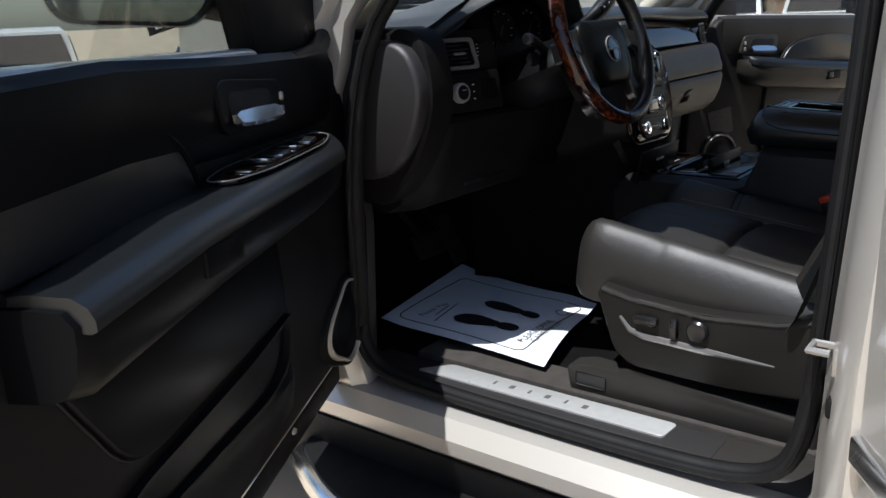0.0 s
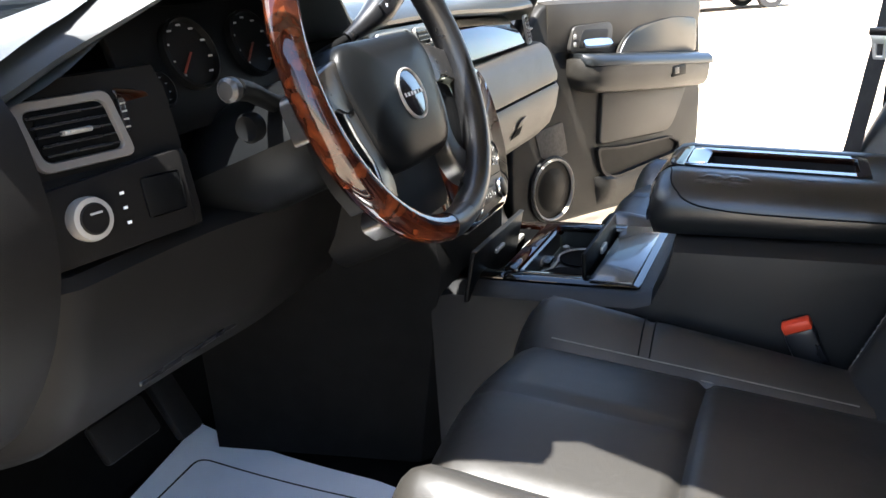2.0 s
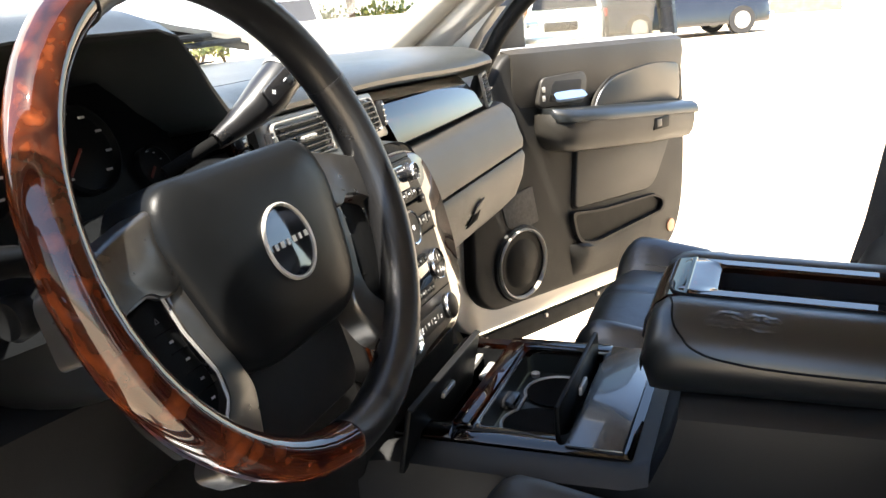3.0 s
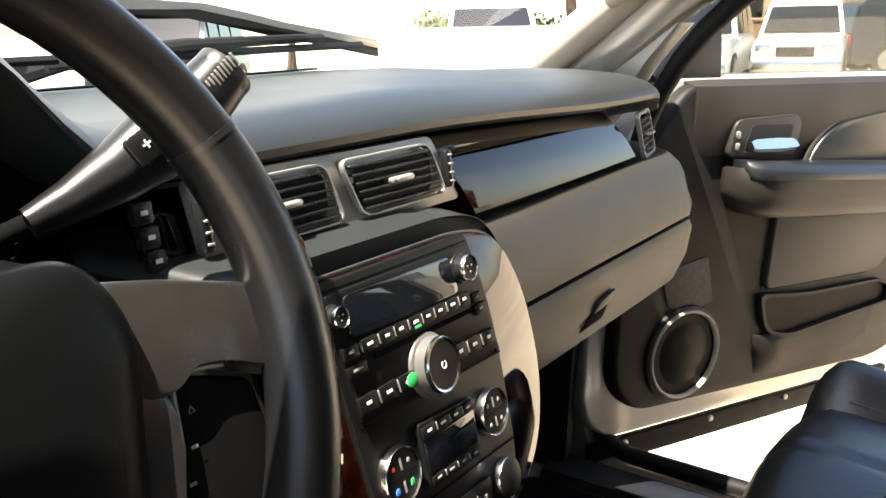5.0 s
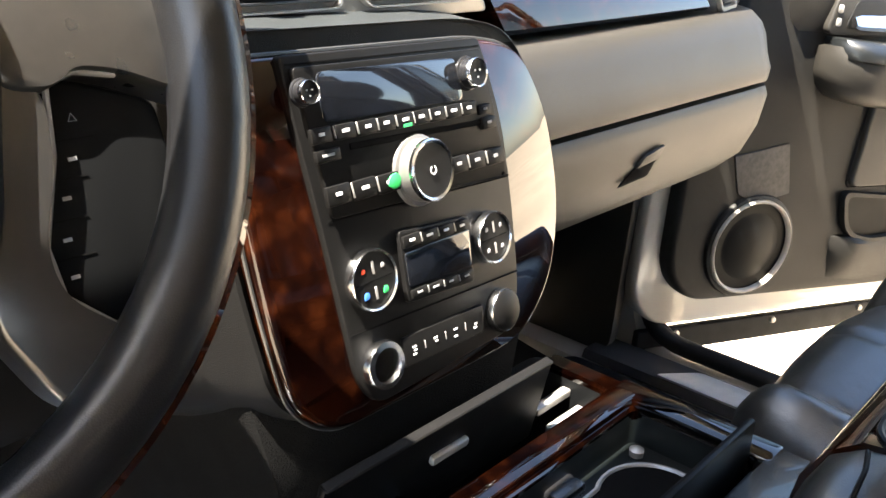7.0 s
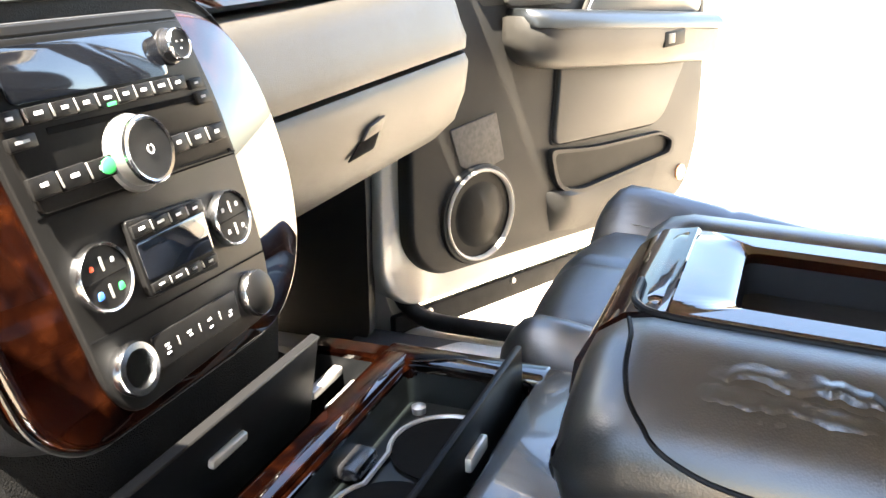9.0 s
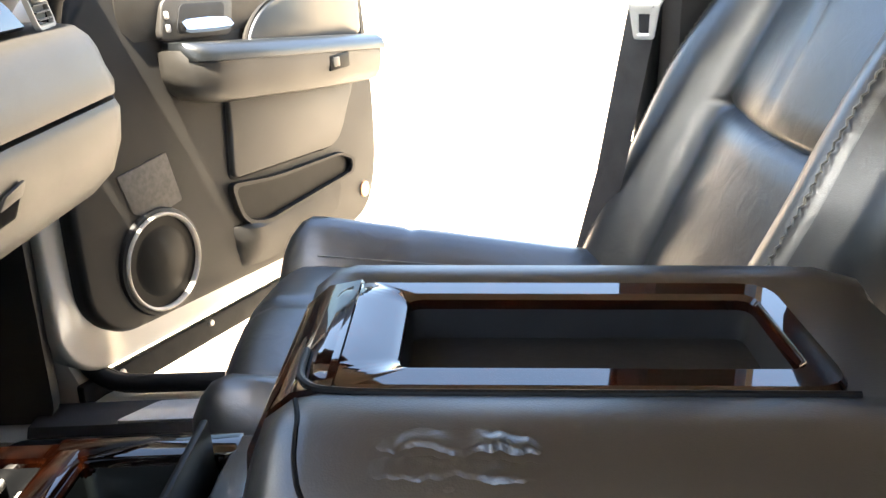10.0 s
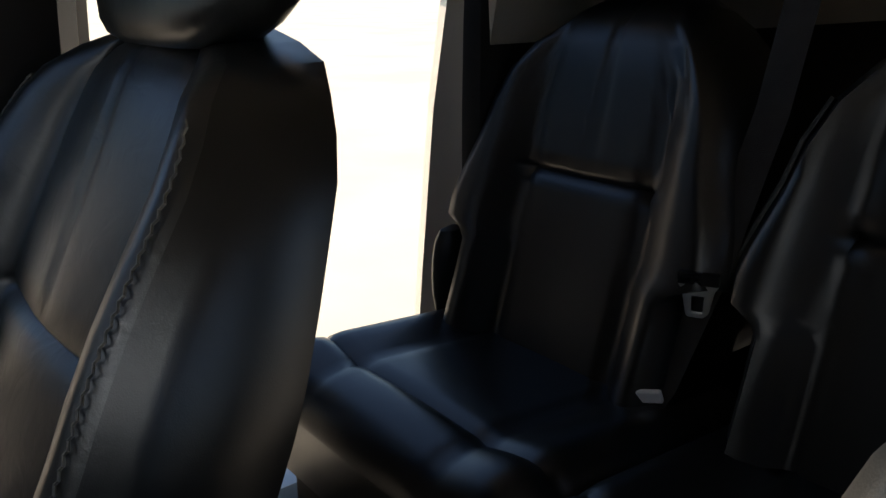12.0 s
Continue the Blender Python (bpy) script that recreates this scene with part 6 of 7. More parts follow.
for k in range(9):
    a = -math.pi / 2 + math.pi * k / 8
    f = max(0.03, math.cos(a)) ** 0.5
    rings.append([(0.852 + 0.022 * f * math.cos(b), -0.455 + 0.045 * f * math.sin(b), 0.93 + 0.085 * math.sin(a)) for b in (2 * math.pi * j / 16 for j in range(16))])
loft(bm, rings)
part("hinge_cover", bm, SEAT_LEATHER, right_rear, "rounded black hinge cover")


def belt(name, pts, w, label, tongue=None, up=(0, 1, 0), stop=None):
    b = thing(name, label, "seat belt")
    bm = bmesh.new()
    tube(bm, pts, w / 2, 8, flat=0.06, up=Vector(up))
    part("webbing", bm, BELT, b)
    if tongue is not None:
        M = tongue[0] @ Matrix.Scale(0.78, 4)
        bm = bmesh.new()
        ring_slab(bm, outline([(-0.026, 0.0), (-0.034, 0.014), (0.034, 0.014), (0.026, 0.0), (0.017, -0.05), (-0.017, -0.05)], 0.006), outline([(-0.010, -0.012), (-0.011, -0.010), (0.011, -0.010), (0.010, -0.012), (0.009, -0.040), (-0.009, -0.040)], 0.003), 0.004, 0.001, M)
        part("tongue", bm, STEEL, b, "bright metal belt tongue")
        bm = bmesh.new()
        box(bm, (0, 0.022, 0.001), (0.066, 0.022, 0.014), 0.004, 2, M)
        part("tongue_grip", bm, BLACK, b)
    if stop is not None:
        bm = bmesh.new()
        box(bm, (0, 0, 0), (0.042, 0.020, 0.008), 0.002, 1, stop)
        part("belt_label", bm, WHITE_MARK, b, "small pale belt label")
    return b


belt("passenger_belt", [(0.765, 0.30, 1.62), (0.75, 0.325, 1.40), (0.735, 0.345, 1.26), (0.775, 0.385, 1.0), (0.805, 0.42, 0.84), (0.81, 0.43, 0.78)], 0.05, "black seat belt hanging by the passenger pillar",
     (basis((0.716, 0.352, 1.236), (-0.60, -0.8, 0.0), (0, 0, 1)), 1), up=(0.6, -0.8, 0))
belt("driver_belt", [(-0.69, 0.27, 1.62), (-0.71, 0.30, 1.25), (-0.70, 0.345, 0.98), (-0.695, 0.385, 0.86), (-0.69, 0.40, 0.835)], 0.05, "black seat belt running down to the driver seat base", up=(0.05, 1, 0))
belt("rear_belt", [(0.33, -0.60, 1.50), (0.345, -0.55, 1.25), (0.362, -0.485, 1.06), (0.395, -0.44, 0.90), (0.41, -0.42, 0.86)], 0.05, "black rear seat belt lying over the seat",
     (basis((0.364, -0.458, 1.035), (-0.88, -0.45, 0), (-0.2, 0.1, 1)), 1), up=(0.1, 1, 0.1), stop=basis((0.398, -0.415, 0.888), (0.8, 0.3, -0.2), (-0.3, 0.2, 1)))


# ---- doors ----
def front_door(name, origin, along, driver, label):
    """An open front door. Local: x from the hinge outwards along the door, y up, z towards the cabin."""
    S = Vector((*along, 0)).normalized()
    N = Vector((S.y, -S.x, 0)) if not driver else Vector((-S.y, S.x, 0))
    M = Matrix((S, Vector((0, 0, 1)), N)).transposed().to_4x4()
    M.translation = (*origin, 0)
    d = thing(name, label, "door", "front doors")
    P = lambda s, z, n: M @ Vector((s, z, n))
    bm = bmesh.new()
    shell = outline([(-0.225, 0.72), (-0.17, 0.655), (0.66, 0.617), (0.755, 0.64), (0.81, 0.78), (0.825, 1.0), (0.80, 1.318), (-0.05, 1.345), (-0.16, 1.20), (-0.21, 1.0)], [0.05, 0.06, 0.05, 0.06, 0.1, 0.1, 0.02, 0.03, 0.08, 0.1])
    slab(bm, shell, 0.10, 0.012, M, z=-0.128)
    part("shell", bm, PAINT, d, "painted door shell")
    soft, hard = (SHADE_VINYL, SHADE_PLASTIC) if driver else (VINYL, PLASTIC_DARK)      # driver door's shade is put into darker copies of the same trim
    # e0 spreads the dark trim over the shell's pale painted edge
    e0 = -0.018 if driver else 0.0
    bm = bmesh.new()
    trim = outline([(-0.175 + e0, 0.775 + e0), (-0.12 + e0, 0.712 + e0 * 0.6), (0.63, 0.664), (0.735, 0.69), (0.785, 0.80), (0.798, 1.0), (0.775, 1.306), (-0.01, 1.334), (-0.12 + e0, 1.22), (-0.165 + e0, 1.0)], [0.05, 0.06, 0.05, 0.06, 0.1, 0.1, 0.03, 0.04, 0.08, 0.1])
    slab(bm, trim, 0.035, 0.014, M, z=-0.032)
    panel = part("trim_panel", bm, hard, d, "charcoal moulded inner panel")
    bm = bmesh.new()      # soft upper belt with the sill roll
    rings = []
    for s in (0.0, 0.03, 0.1, 0.3, 0.55, 0.74, 0.77):
        t = s / 0.77
        zt = 1.335 - 0.027 * t
        e = 0.012 if s in (0.0, 0.77) else 0
        rings.append([P(s, zt, -0.03), P(s, zt + 0.004 - e, 0.0), P(s, zt - 0.008, 0.016 - e), P(s, zt - 0.04, 0.022 - e), P(s, zt - 0.12, 0.012 - e), P(s, zt - 0.14, 0.002), P(s, zt - 0.14, -0.03)])
    loft(bm, rings)
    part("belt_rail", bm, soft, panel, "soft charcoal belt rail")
    bm = bmesh.new()      # raised elbow pad
    o = outline([(0.30, 1.145), (0.735, 1.125), (0.735, 1.235), (0.60, 1.252), (0.40, 1.235), (0.335, 1.20)], [0.01, 0.02, 0.03, 0.1, 0.06, 0.05])
    if driver:
        o = [Vector((0.42 + (p.x - 0.30) * 0.72, p.y)) for p in o]
    slab(bm, o, 0.013 if driver else 0.022, 0.006 if driver else 0.010, M, z=0.0)
    padp = part("elbow_pad", bm, LEATHER_DARK, panel, "padded leather elbow panel")
    bm = bmesh.new()
    tube(bm, [P(p.x, p.y, 0.012) for p in scaled(o, 1.03, 1.12)], 0.005, 6, closed=True)
    part("pad_piping", bm, soft, padp)
    bm = bmesh.new()      # armrest with a rounded nose
    wide, deep = (0.106, 0.092) if driver else (0.088, 0.104)
    rings = []
    for s, f in ((0.078, 0.20), (0.084, 0.42), (0.095, 0.64), (0.115, 0.84), (0.15, 0.96), (0.22, 1.0), (0.5, 1.0), (0.715, 0.92), (0.735, 0.8)):
        zt = 1.178 - 0.070 * (s - 0.09) / 0.71
        h = deep * (0.35 + 0.65 * f)
        nn = wide * f
        rings.append([P(s, zt - 0.012 * (1 - f), -0.01), P(s, zt - 0.008 * (1 - f), nn * 0.5), P(s, zt - 0.004, nn * 0.86), P(s, zt - 0.018, nn), P(s, zt - h * 0.45, nn), P(s, zt - h * 0.75, nn * 0.93), P(s, zt - h * 0.93, nn * 0.78), P(s, zt - h, nn * 0.5), P(s, zt - h, -0.01)])
    loft(bm, rings)
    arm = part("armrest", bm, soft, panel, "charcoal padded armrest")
    bm = bmesh.new()
    rings = []
    for s, w in ((0.088, 0.35), (0.096, 0.66), (0.112, 0.86), (0.14, 0.98), (0.3, 1), (0.55, 1), (0.730, 0.96)):
        w *= wide / 0.088
        zt = 1.1795 - 0.070 * (s - 0.09) / 0.71
        rings.append([P(s, zt + 0.004, 0.006), P(s, zt + 0.009, 0.03 * w), P(s, zt + 0.007, 0.070 * w), P(s, zt - 0.002, 0.084 * w), P(s, zt - 0.014, 0.0895 * w), P(s, zt - 0.024, 0.0895 * w), P(s, zt - 0.027, 0.084 * w), P(s, zt - 0.020, 0.006)])
    loft(bm, rings)
    part("armrest_top", bm, LEATHER_DARK, arm, "black leather armrest top")
    bm = bmesh.new()
    # flush block painted black for the shade inside the pull
    box(bm, (0.525, 1.091, wide - 0.0025), (0.080, 0.034, 0.008), 0.004, 2, M)
    pull = part("pull_recess", bm, DEEP, arm, "black pull recess")
    if not driver:
        bm = bmesh.new()
        box(bm, (0.510, 1.092, wide + 0.0015), (0.024, 0.020, 0.003), 0.001, 2, M)
        part("lock_switch", bm, SATIN_DARK, pull)
    hx, hz = (0.105, 0.033) if driver else (0.0, 0.0)      # inside handle
    bm = bmesh.new()
    o = outline([(0.07 + hx, 1.192 + hz), (0.26 + hx, 1.182 + hz), (0.275 + hx, 1.245 + hz), (0.255 + hx, 1.262 + hz), (0.09 + hx, 1.262 + hz)], 0.018)
    slab(bm, o, 0.012, 0.004, M, z=0.012)
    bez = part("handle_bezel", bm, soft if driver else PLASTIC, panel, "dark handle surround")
    bm = bmesh.new()
    slab(bm, outline([(0.11 + hx, 1.200 + hz), (0.235 + hx, 1.193 + hz), (0.25 + hx, 1.243 + hz), (0.13 + hx, 1.250 + hz)], 0.014), 0.004, 0.001, M, z=0.0215)
    part("handle_recess", bm, MATT_BLACK, bez)
    bm = bmesh.new()
    rings = []
    for s, h in ((0.118, 0.008), (0.13, 0.012), (0.19, 0.013), (0.235, 0.011), (0.246, 0.006)):
        z = 1.212 + hz - 0.006 * (s - 0.12) / 0.12
        s += hx
        rings.append([P(s, z - h, 0.03), P(s, z + h, 0.028), P(s, z + h, 0.036), P(s, z - h * 0.5, 0.044), P(s, z - h, 0.04)])
    loft(bm, rings)
    part("inside_handle", bm, CHROME, bez, "chrome inside door handle")
    for k in range(2):
        bm = bmesh.new()
        box(bm, (0.092 + hx, 1.212 + hz + 0.022 * k, 0.026), (0.010, 0.014, 0.006), 0.003, 2, M)
        part("lock_button", bm, SATIN, bez)
    bm = bmesh.new()      # stitched lower panel
    o = outline([(0.215, 0.905), (0.60, 0.885), (0.70, 1.035), (0.68, 1.045), (0.235, 1.066)], [0.02, 0.05, 0.03, 0.01, 0.01])
    slab(bm, o, 0.014, 0.006, M, z=0.0)
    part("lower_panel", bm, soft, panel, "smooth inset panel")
    bm = bmesh.new()
    tube(bm, [P(p.x, p.y, 0.004) for p in scaled(o, 1.015, 1.03)], 0.002, 6, closed=True)
    part("panel_groove", bm, MATT_BLACK, panel)
    bm = bmesh.new()      # map pocket: flat sheet painted dark for its shaded inside, raised rim, moulded swelling under it
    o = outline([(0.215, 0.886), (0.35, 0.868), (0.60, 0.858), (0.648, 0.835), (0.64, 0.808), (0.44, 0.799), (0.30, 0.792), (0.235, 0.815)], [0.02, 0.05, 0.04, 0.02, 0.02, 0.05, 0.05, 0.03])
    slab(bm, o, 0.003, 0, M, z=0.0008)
    part("map_pocket", bm, DEEP, panel, "dark sheet for the shaded map pocket")
    bm = bmesh.new()
    ring_slab(bm, scaled(o, 1.07, 1.26), o, 0.016, 0.007, M, z=0.0)
    part("pocket_rim", bm, hard, panel, "rounded pocket rim")
    bm = bmesh.new()
    rings = []
    for s, f in ((0.20, 0.05), (0.215, 0.55), (0.24, 0.95), (0.265, 1), (0.30, 0.75), (0.38, 0.45), (0.52, 0.3), (0.64, 0.05)):
        zt = 0.806 - 0.014 * smoothstep(0.22, 0.32, s) + 0.012 * smoothstep(0.5, 0.64, s)
        rings.append([P(s, zt, 0.0), P(s, zt - 0.002, 0.016 * f), P(s, zt - 0.012, 0.024 * f), P(s, zt - 0.045, 0.020 * f), P(s, zt - 0.085, 0.008 * f), P(s, zt - 0.10, 0.0)])
    loft(bm, rings)
    part("pocket_front", bm, hard, panel, "moulded pocket front")
    bm = bmesh.new()      # speaker
    zs = 0.757 if driver else 0.81
    SP = M @ pose(0, zs, 0)
    lathe(bm, [(0.101, 0.0), (0.098, 0.010), (0.092, 0.012)], 40, SP, caps=False)
    spk = part("speaker", bm, hard, panel, "round door speaker")
    bm = bmesh.new()
    lathe(bm, [(0.091, 0.006), (0.0905, 0.015), (0.088, 0.017), (0.0845, 0.014), (0.084, 0.006)], 48, SP, caps=False)
    part("speaker_ring", bm, PILLAR_TRIM, spk, "pale satin speaker ring")
    bm = bmesh.new()
    lathe(bm, [(0.085, 0.007), (0.074, 0.0045), (0.058, 0.009), (0.034, 0.015), (0.001, 0.017)], 40, SP)
    part("speaker_mesh", bm, DEEP, spk, "black speaker mesh")
    if not driver:
        bm = bmesh.new()
        slab(bm, outline([(-0.065, 0.985), (0.055, 1.0), (0.075, 0.905), (0.0, 0.892), (-0.045, 0.915)], 0.004), 0.002, 0.0005, M, z=0.0035)
        part("scuff_patch", bm, PATCH_PLASTIC, panel, "pale textured patch above the speaker")
    bm = bmesh.new()
    lathe(bm, [(0.021, 0), (0.020, 0.004), (0.001, 0.006)], 24, M @ pose(0.709, 0.741, 0.002))
    part("reflector", bm, AMBER, panel, "amber safety reflector")
    bm = bmesh.new()      # lower weather strip with screws
    box(bm, (0.26, 0.606, -0.05), (0.95, 0.05, 0.02), 0.006, 2, M @ pose(0, 0, 0, 0, 0, -2.5))
    strip = part("weather_strip", bm, RUBBER, d, "black lower weather strip")
    for k in range(4):
        bm = bmesh.new()
        lathe(bm, [(0.007, 0), (0.006, 0.004), (0.001, 0.005)], 12, M @ pose(-0.1 + 0.24 * k, 0.625 - 0.01 * k, -0.040))
        part("screw", bm, SATIN, strip)
    # window frame, sash and pane
    bm = bmesh.new()
    fr = [P(-0.06, 1.34, -0.06), P(0.10, 1.47, -0.07), P(0.30, 1.60, -0.085), P(0.48, 1.685, -0.10), P(0.62, 1.70, -0.105), P(0.76, 1.70, -0.105), P(0.79, 1.66, -0.10), P(0.80, 1.5, -0.08), P(0.795, 1.31, -0.05)]
    tube(bm, fr, 0.024, 10, flat=1.2)
    part("window_frame", bm, BLACK, d, "black window frame")
    bm = bmesh.new()
    slab(bm, outline([(-0.05, 1.325), (0.10, 1.33), (0.095, 1.45)], 0.01), 0.03, 0.006, M, z=-0.06)
    part("sash_cover", bm, hard if driver else PLASTIC, d, "dark triangular sash cover")
    bm = bmesh.new()
    slab(bm, [(0.09, 1.30), (0.78, 1.29), (0.78, 1.68), (0.48, 1.67), (0.28, 1.58), (0.09, 1.45)], 0.004, 0, M, z=-0.07)
    part("pane", bm, FRONT_GLASS, d, "lightly tinted door glass")
    if driver:
        bm = bmesh.new()      # black sail behind the mirror, sweeping up from the belt rail
        slab(bm, outline([(-0.13, 1.12), (-0.155, 1.28), (-0.165, 1.43), (-0.10, 1.49), (0.03, 1.545), (0.19, 1.60), (0.205, 1.45), (0.165, 1.325), (0.05, 1.29)], [0.03, 0.05, 0.04, 0.04, 0.04, 0.02, 0.04, 0.02, 0.05]), 0.045, 0.012, M, z=-0.072)
        part("mirror_sail", bm, hard, d, "black sail panel at the mirror")
        bm = bmesh.new()
        tube(bm, [P(0.10, 1.318, -0.004), P(0.045, 1.325, -0.008), P(-0.03, 1.345, -0.016), P(-0.10, 1.378, -0.024), P(-0.15, 1.41, -0.03)], [0.018, 0.020, 0.020, 0.018, 0.014], 10)
        part("belt_sweep", bm, soft, panel, "belt rail sweeping up to the sail")
        bm = bmesh.new()      # oval switch plate let into the armrest
        T = Matrix((S, N, Vector((0, 0, 1)))).transposed().to_4x4()
        T.translation = P(0.0, 1.222, 0)
        T = T @ Matrix.Translation((0, 0, -0.0255)) @ pose(0, 0, 0, 0, 5.6, 0)
        o = outline([(0.108, 0.030), (0.17, 0.006), (0.36, 0.006), (0.43, 0.026), (0.425, 0.062), (0.36, 0.080), (0.17, 0.084), (0.112, 0.066)], [0.02, 0.04, 0.04, 0.03, 0.03, 0.04, 0.04, 0.02])
        slab(bm, o, 0.007, 0.002, T)
        plate = part("switch_plate", bm, SHADE_BURL, arm, "oval burl wood window switch plate")
        bm = bmesh.new()
        tube(bm, [T @ Vector((p.x, p.y, 0.0058)) for p in scaled(o, 1.012, 1.03)], 0.0012, 6, closed=True)
        part("plate_edge", bm, SATIN_GREY, plate, "thin grey edge")
        for k in range(4):
            m = T @ Matrix.Translation((0.175 + 0.048 * k, 0.045, 0.009)) @ pose(0, 0, 0, 0, -9 if k % 2 else 7, 0)
            bm = bmesh.new()
            box(bm, (0, 0, 0), (0.034, 0.040, 0.007), 0.003, 2, m)
            sw = part("window_switch", bm, BLACK, plate)
            bm = bmesh.new()
            box(bm, (0.013, 0, 0.003), (0.006, 0.040, 0.004), 0.0015, 2, m)
            part("switch_edge", bm, CHROME, sw)
        bm = bmesh.new()
        box(bm, (0.385, 0.050, 0.009), (0.010, 0.034, 0.003), 0.001, 2, T)
        part("lock_bar", bm, CHROME, plate)
        back = M.inverted()
        for ob in d.children_recursive:      # driver door stretched and lifted to fit the camera's view
            for v in ob.data.vertices:
                q = back @ v.co
                q.y += 0.036 * smoothstep(0.1, 0.6, q.x) * smoothstep(0.95, 1.1, q.y)
                q.x += 0.10 * smoothstep(0.05, 0.12, q.x) + 0.30 * max(0.0, q.x - 0.12)
                v.co = M @ q
    return d


front_door("passenger_door", (1.046, 1.153), (0.910, -0.415), False, "open passenger door with charcoal trim and chrome handle")
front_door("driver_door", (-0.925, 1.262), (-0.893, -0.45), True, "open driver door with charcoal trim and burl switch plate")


def rear_door(name, hinge, along, side, label):
    """An open rear door with painted skin, chrome moulding, glass and inner trim."""
    S = Vector((*along, 0)).normalized()
    N = Vector((S.y, -S.x, 0)) * side
    M = Matrix((S, Vector((0, 0, 1)), N)).transposed().to_4x4()
    M.translation = (*hinge, 0)
    d = thing(name, label, "door", "rear doors")
    P = lambda s, z, n: M @ Vector((s, z, n))
    bm = bmesh.new()
    slab(bm, outline([(0.0, 0.62), (0.62, 0.62), (0.82, 0.95), (0.85, 1.315), (0.0, 1.33)], [0.04, 0.08, 0.2, 0.02, 0.02]), 0.10, 0.012, M, z=-0.13)
    part("shell", bm, PAINT, d, "champagne silver painted door skin")
    bm = bmesh.new()
    slab(bm, outline([(0.03, 0.66), (0.60, 0.66), (0.78, 0.95), (0.81, 1.30), (0.02, 1.315)], [0.04, 0.08, 0.2, 0.03, 0.03]), 0.03, 0.012, M, z=-0.03)
    part("trim_panel", bm, PLASTIC, d, "charcoal inner panel")
    bm = bmesh.new()
    tube(bm, [P(0.18, 1.14, 0.01), P(0.20, 1.17, 0.06), P(0.34, 1.17, 0.07), P(0.42, 1.12, 0.04)], 0.018, 10)
    part("pull_handle", bm, PILLAR_TRIM, d, "beige pull handle")
    bm = bmesh.new()
    tube(bm, [P(0.0, 1.33, -0.06), P(0.03, 1.68, -0.10), P(0.60, 1.70, -0.105), P(0.84, 1.50, -0.08), P(0.85, 1.31, -0.05)], 0.022, 10)
    part("window_frame", bm, BLACK, d)
    bm = bmesh.new()
    slab(bm, [(0.01, 1.30), (0.84, 1.29), (0.82, 1.50), (0.6, 1.68), (0.03, 1.67)], 0.004, 0, M, z=-0.07)
    part("pane", bm, GLASS_TINT, d, "tinted glass").visible_shadow = False
    bm = bmesh.new()
    box(bm, (0.32, 0.79, -0.135), (0.64, 0.045, 0.022), 0.008, 2, M)
    part("moulding", bm, CHROME, d, "chrome side moulding")
    bm = bmesh.new()
    tube(bm, [P(0.60, 1.15, -0.13), P(0.62, 1.155, -0.165), P(0.74, 1.16, -0.165), P(0.76, 1.155, -0.13)], 0.012, 10)
    part("outside_handle", bm, CHROME, d, "chrome outside handle")
    return d


rear_door("rear_passenger_door", (1.04, 0.10), (0.95, -0.32), 1, "open rear passenger door with tinted glass")
rear_door("rear_driver_door", (-0.915, 0.115), (-0.83, -0.56), -1, "open rear driver door with chrome moulding")

# ---- wing mirror outside the driver door ----
mirror = thing("wing_mirror", "black wing mirror on the open driver door", "mirror")
MM = basis((-1.26, 1.38, 1.475), (0.80, -0.60, 0.0), (0.0, 0.0, 1.0))
o = outline([(-0.14, -0.075), (0.10, -0.09), (0.14, -0.04), (0.13, 0.10), (-0.10, 0.11), (-0.15, 0.04)], 0.05, 6)
bm = bmesh.new()
loft(bm, [[MM @ Vector((p.x, p.y, z)) for p in scaled(o, f)] for f, z in ((1.0, 0.01), (1.03, -0.005), (0.98, -0.05), (0.7, -0.09))])
part("housing", bm, BLACK, mirror, "black mirror housing")
bm = bmesh.new()
slab(bm, scaled(o, 0.92), 0.003, 0.0, MM, z=0.0105)
MIRROR = material("mirror_silver", (0.75, 0.77, 0.76), 0.02, 1.0, scale=5, mix=0.05, rough_vary=0.01)
part("mirror_glass", bm, MIRROR, mirror, "mirror glass")
bm = bmesh.new()
tube(bm, [MM @ Vector((0.10, -0.04, -0.03)), MM @ Vector((0.20, -0.07, -0.03)), Vector((-0.96, 1.30, 1.36))], [0.035, 0.028, 0.03], 10)
part("mirror_arm", bm, BLACK, mirror)

# ---- paper floor mat ----
mat_thing = thing("paper_floor_mat", "pale blue paper floor mat with printed footprints", "floor mat")
A, B, C, D = Vector((-0.120, 1.534)), Vector((-0.622, 1.432)), Vector((-0.653, 0.923)), Vector((-0.19, 1.03))


def mat_at(u, v, lift=0.0):
    p = (C * (1 - u) + D * u) * (1 - v) + (B * (1 - u) + A * u) * v
    z = 0.622 + 0.010 * math.sin(u * 4.2 + 0.6) * math.sin(v * 3.1) + 0.008 * smoothstep(0.75, 1.0, v) ** 2 + 0.012 * smoothstep(0.2, 0, v) * math.sin(u * 5)
    return Vector((p.x, p.y, z + lift))


bm = bmesh.new()
n = 24
for lift in (0.0, -0.0012):
    rows = [[bm.verts.new(mat_at(i / n, j / n, lift)) for i in range(n + 1)] for j in range(n + 1)]
    for j in range(n):
        for i in range(n):
            bm.faces.new((rows[j][i], rows[j][i + 1], rows[j + 1][i + 1], rows[j + 1][i]))
part("sheet", bm, PAPER, mat_thing, smooth=80)
bm = bmesh.new()
frame_line = outline([(0.07, 0.145), (0.88, 0.050), (0.83, 0.887), (0.07, 0.935)], 0.06, 6)
fine = []
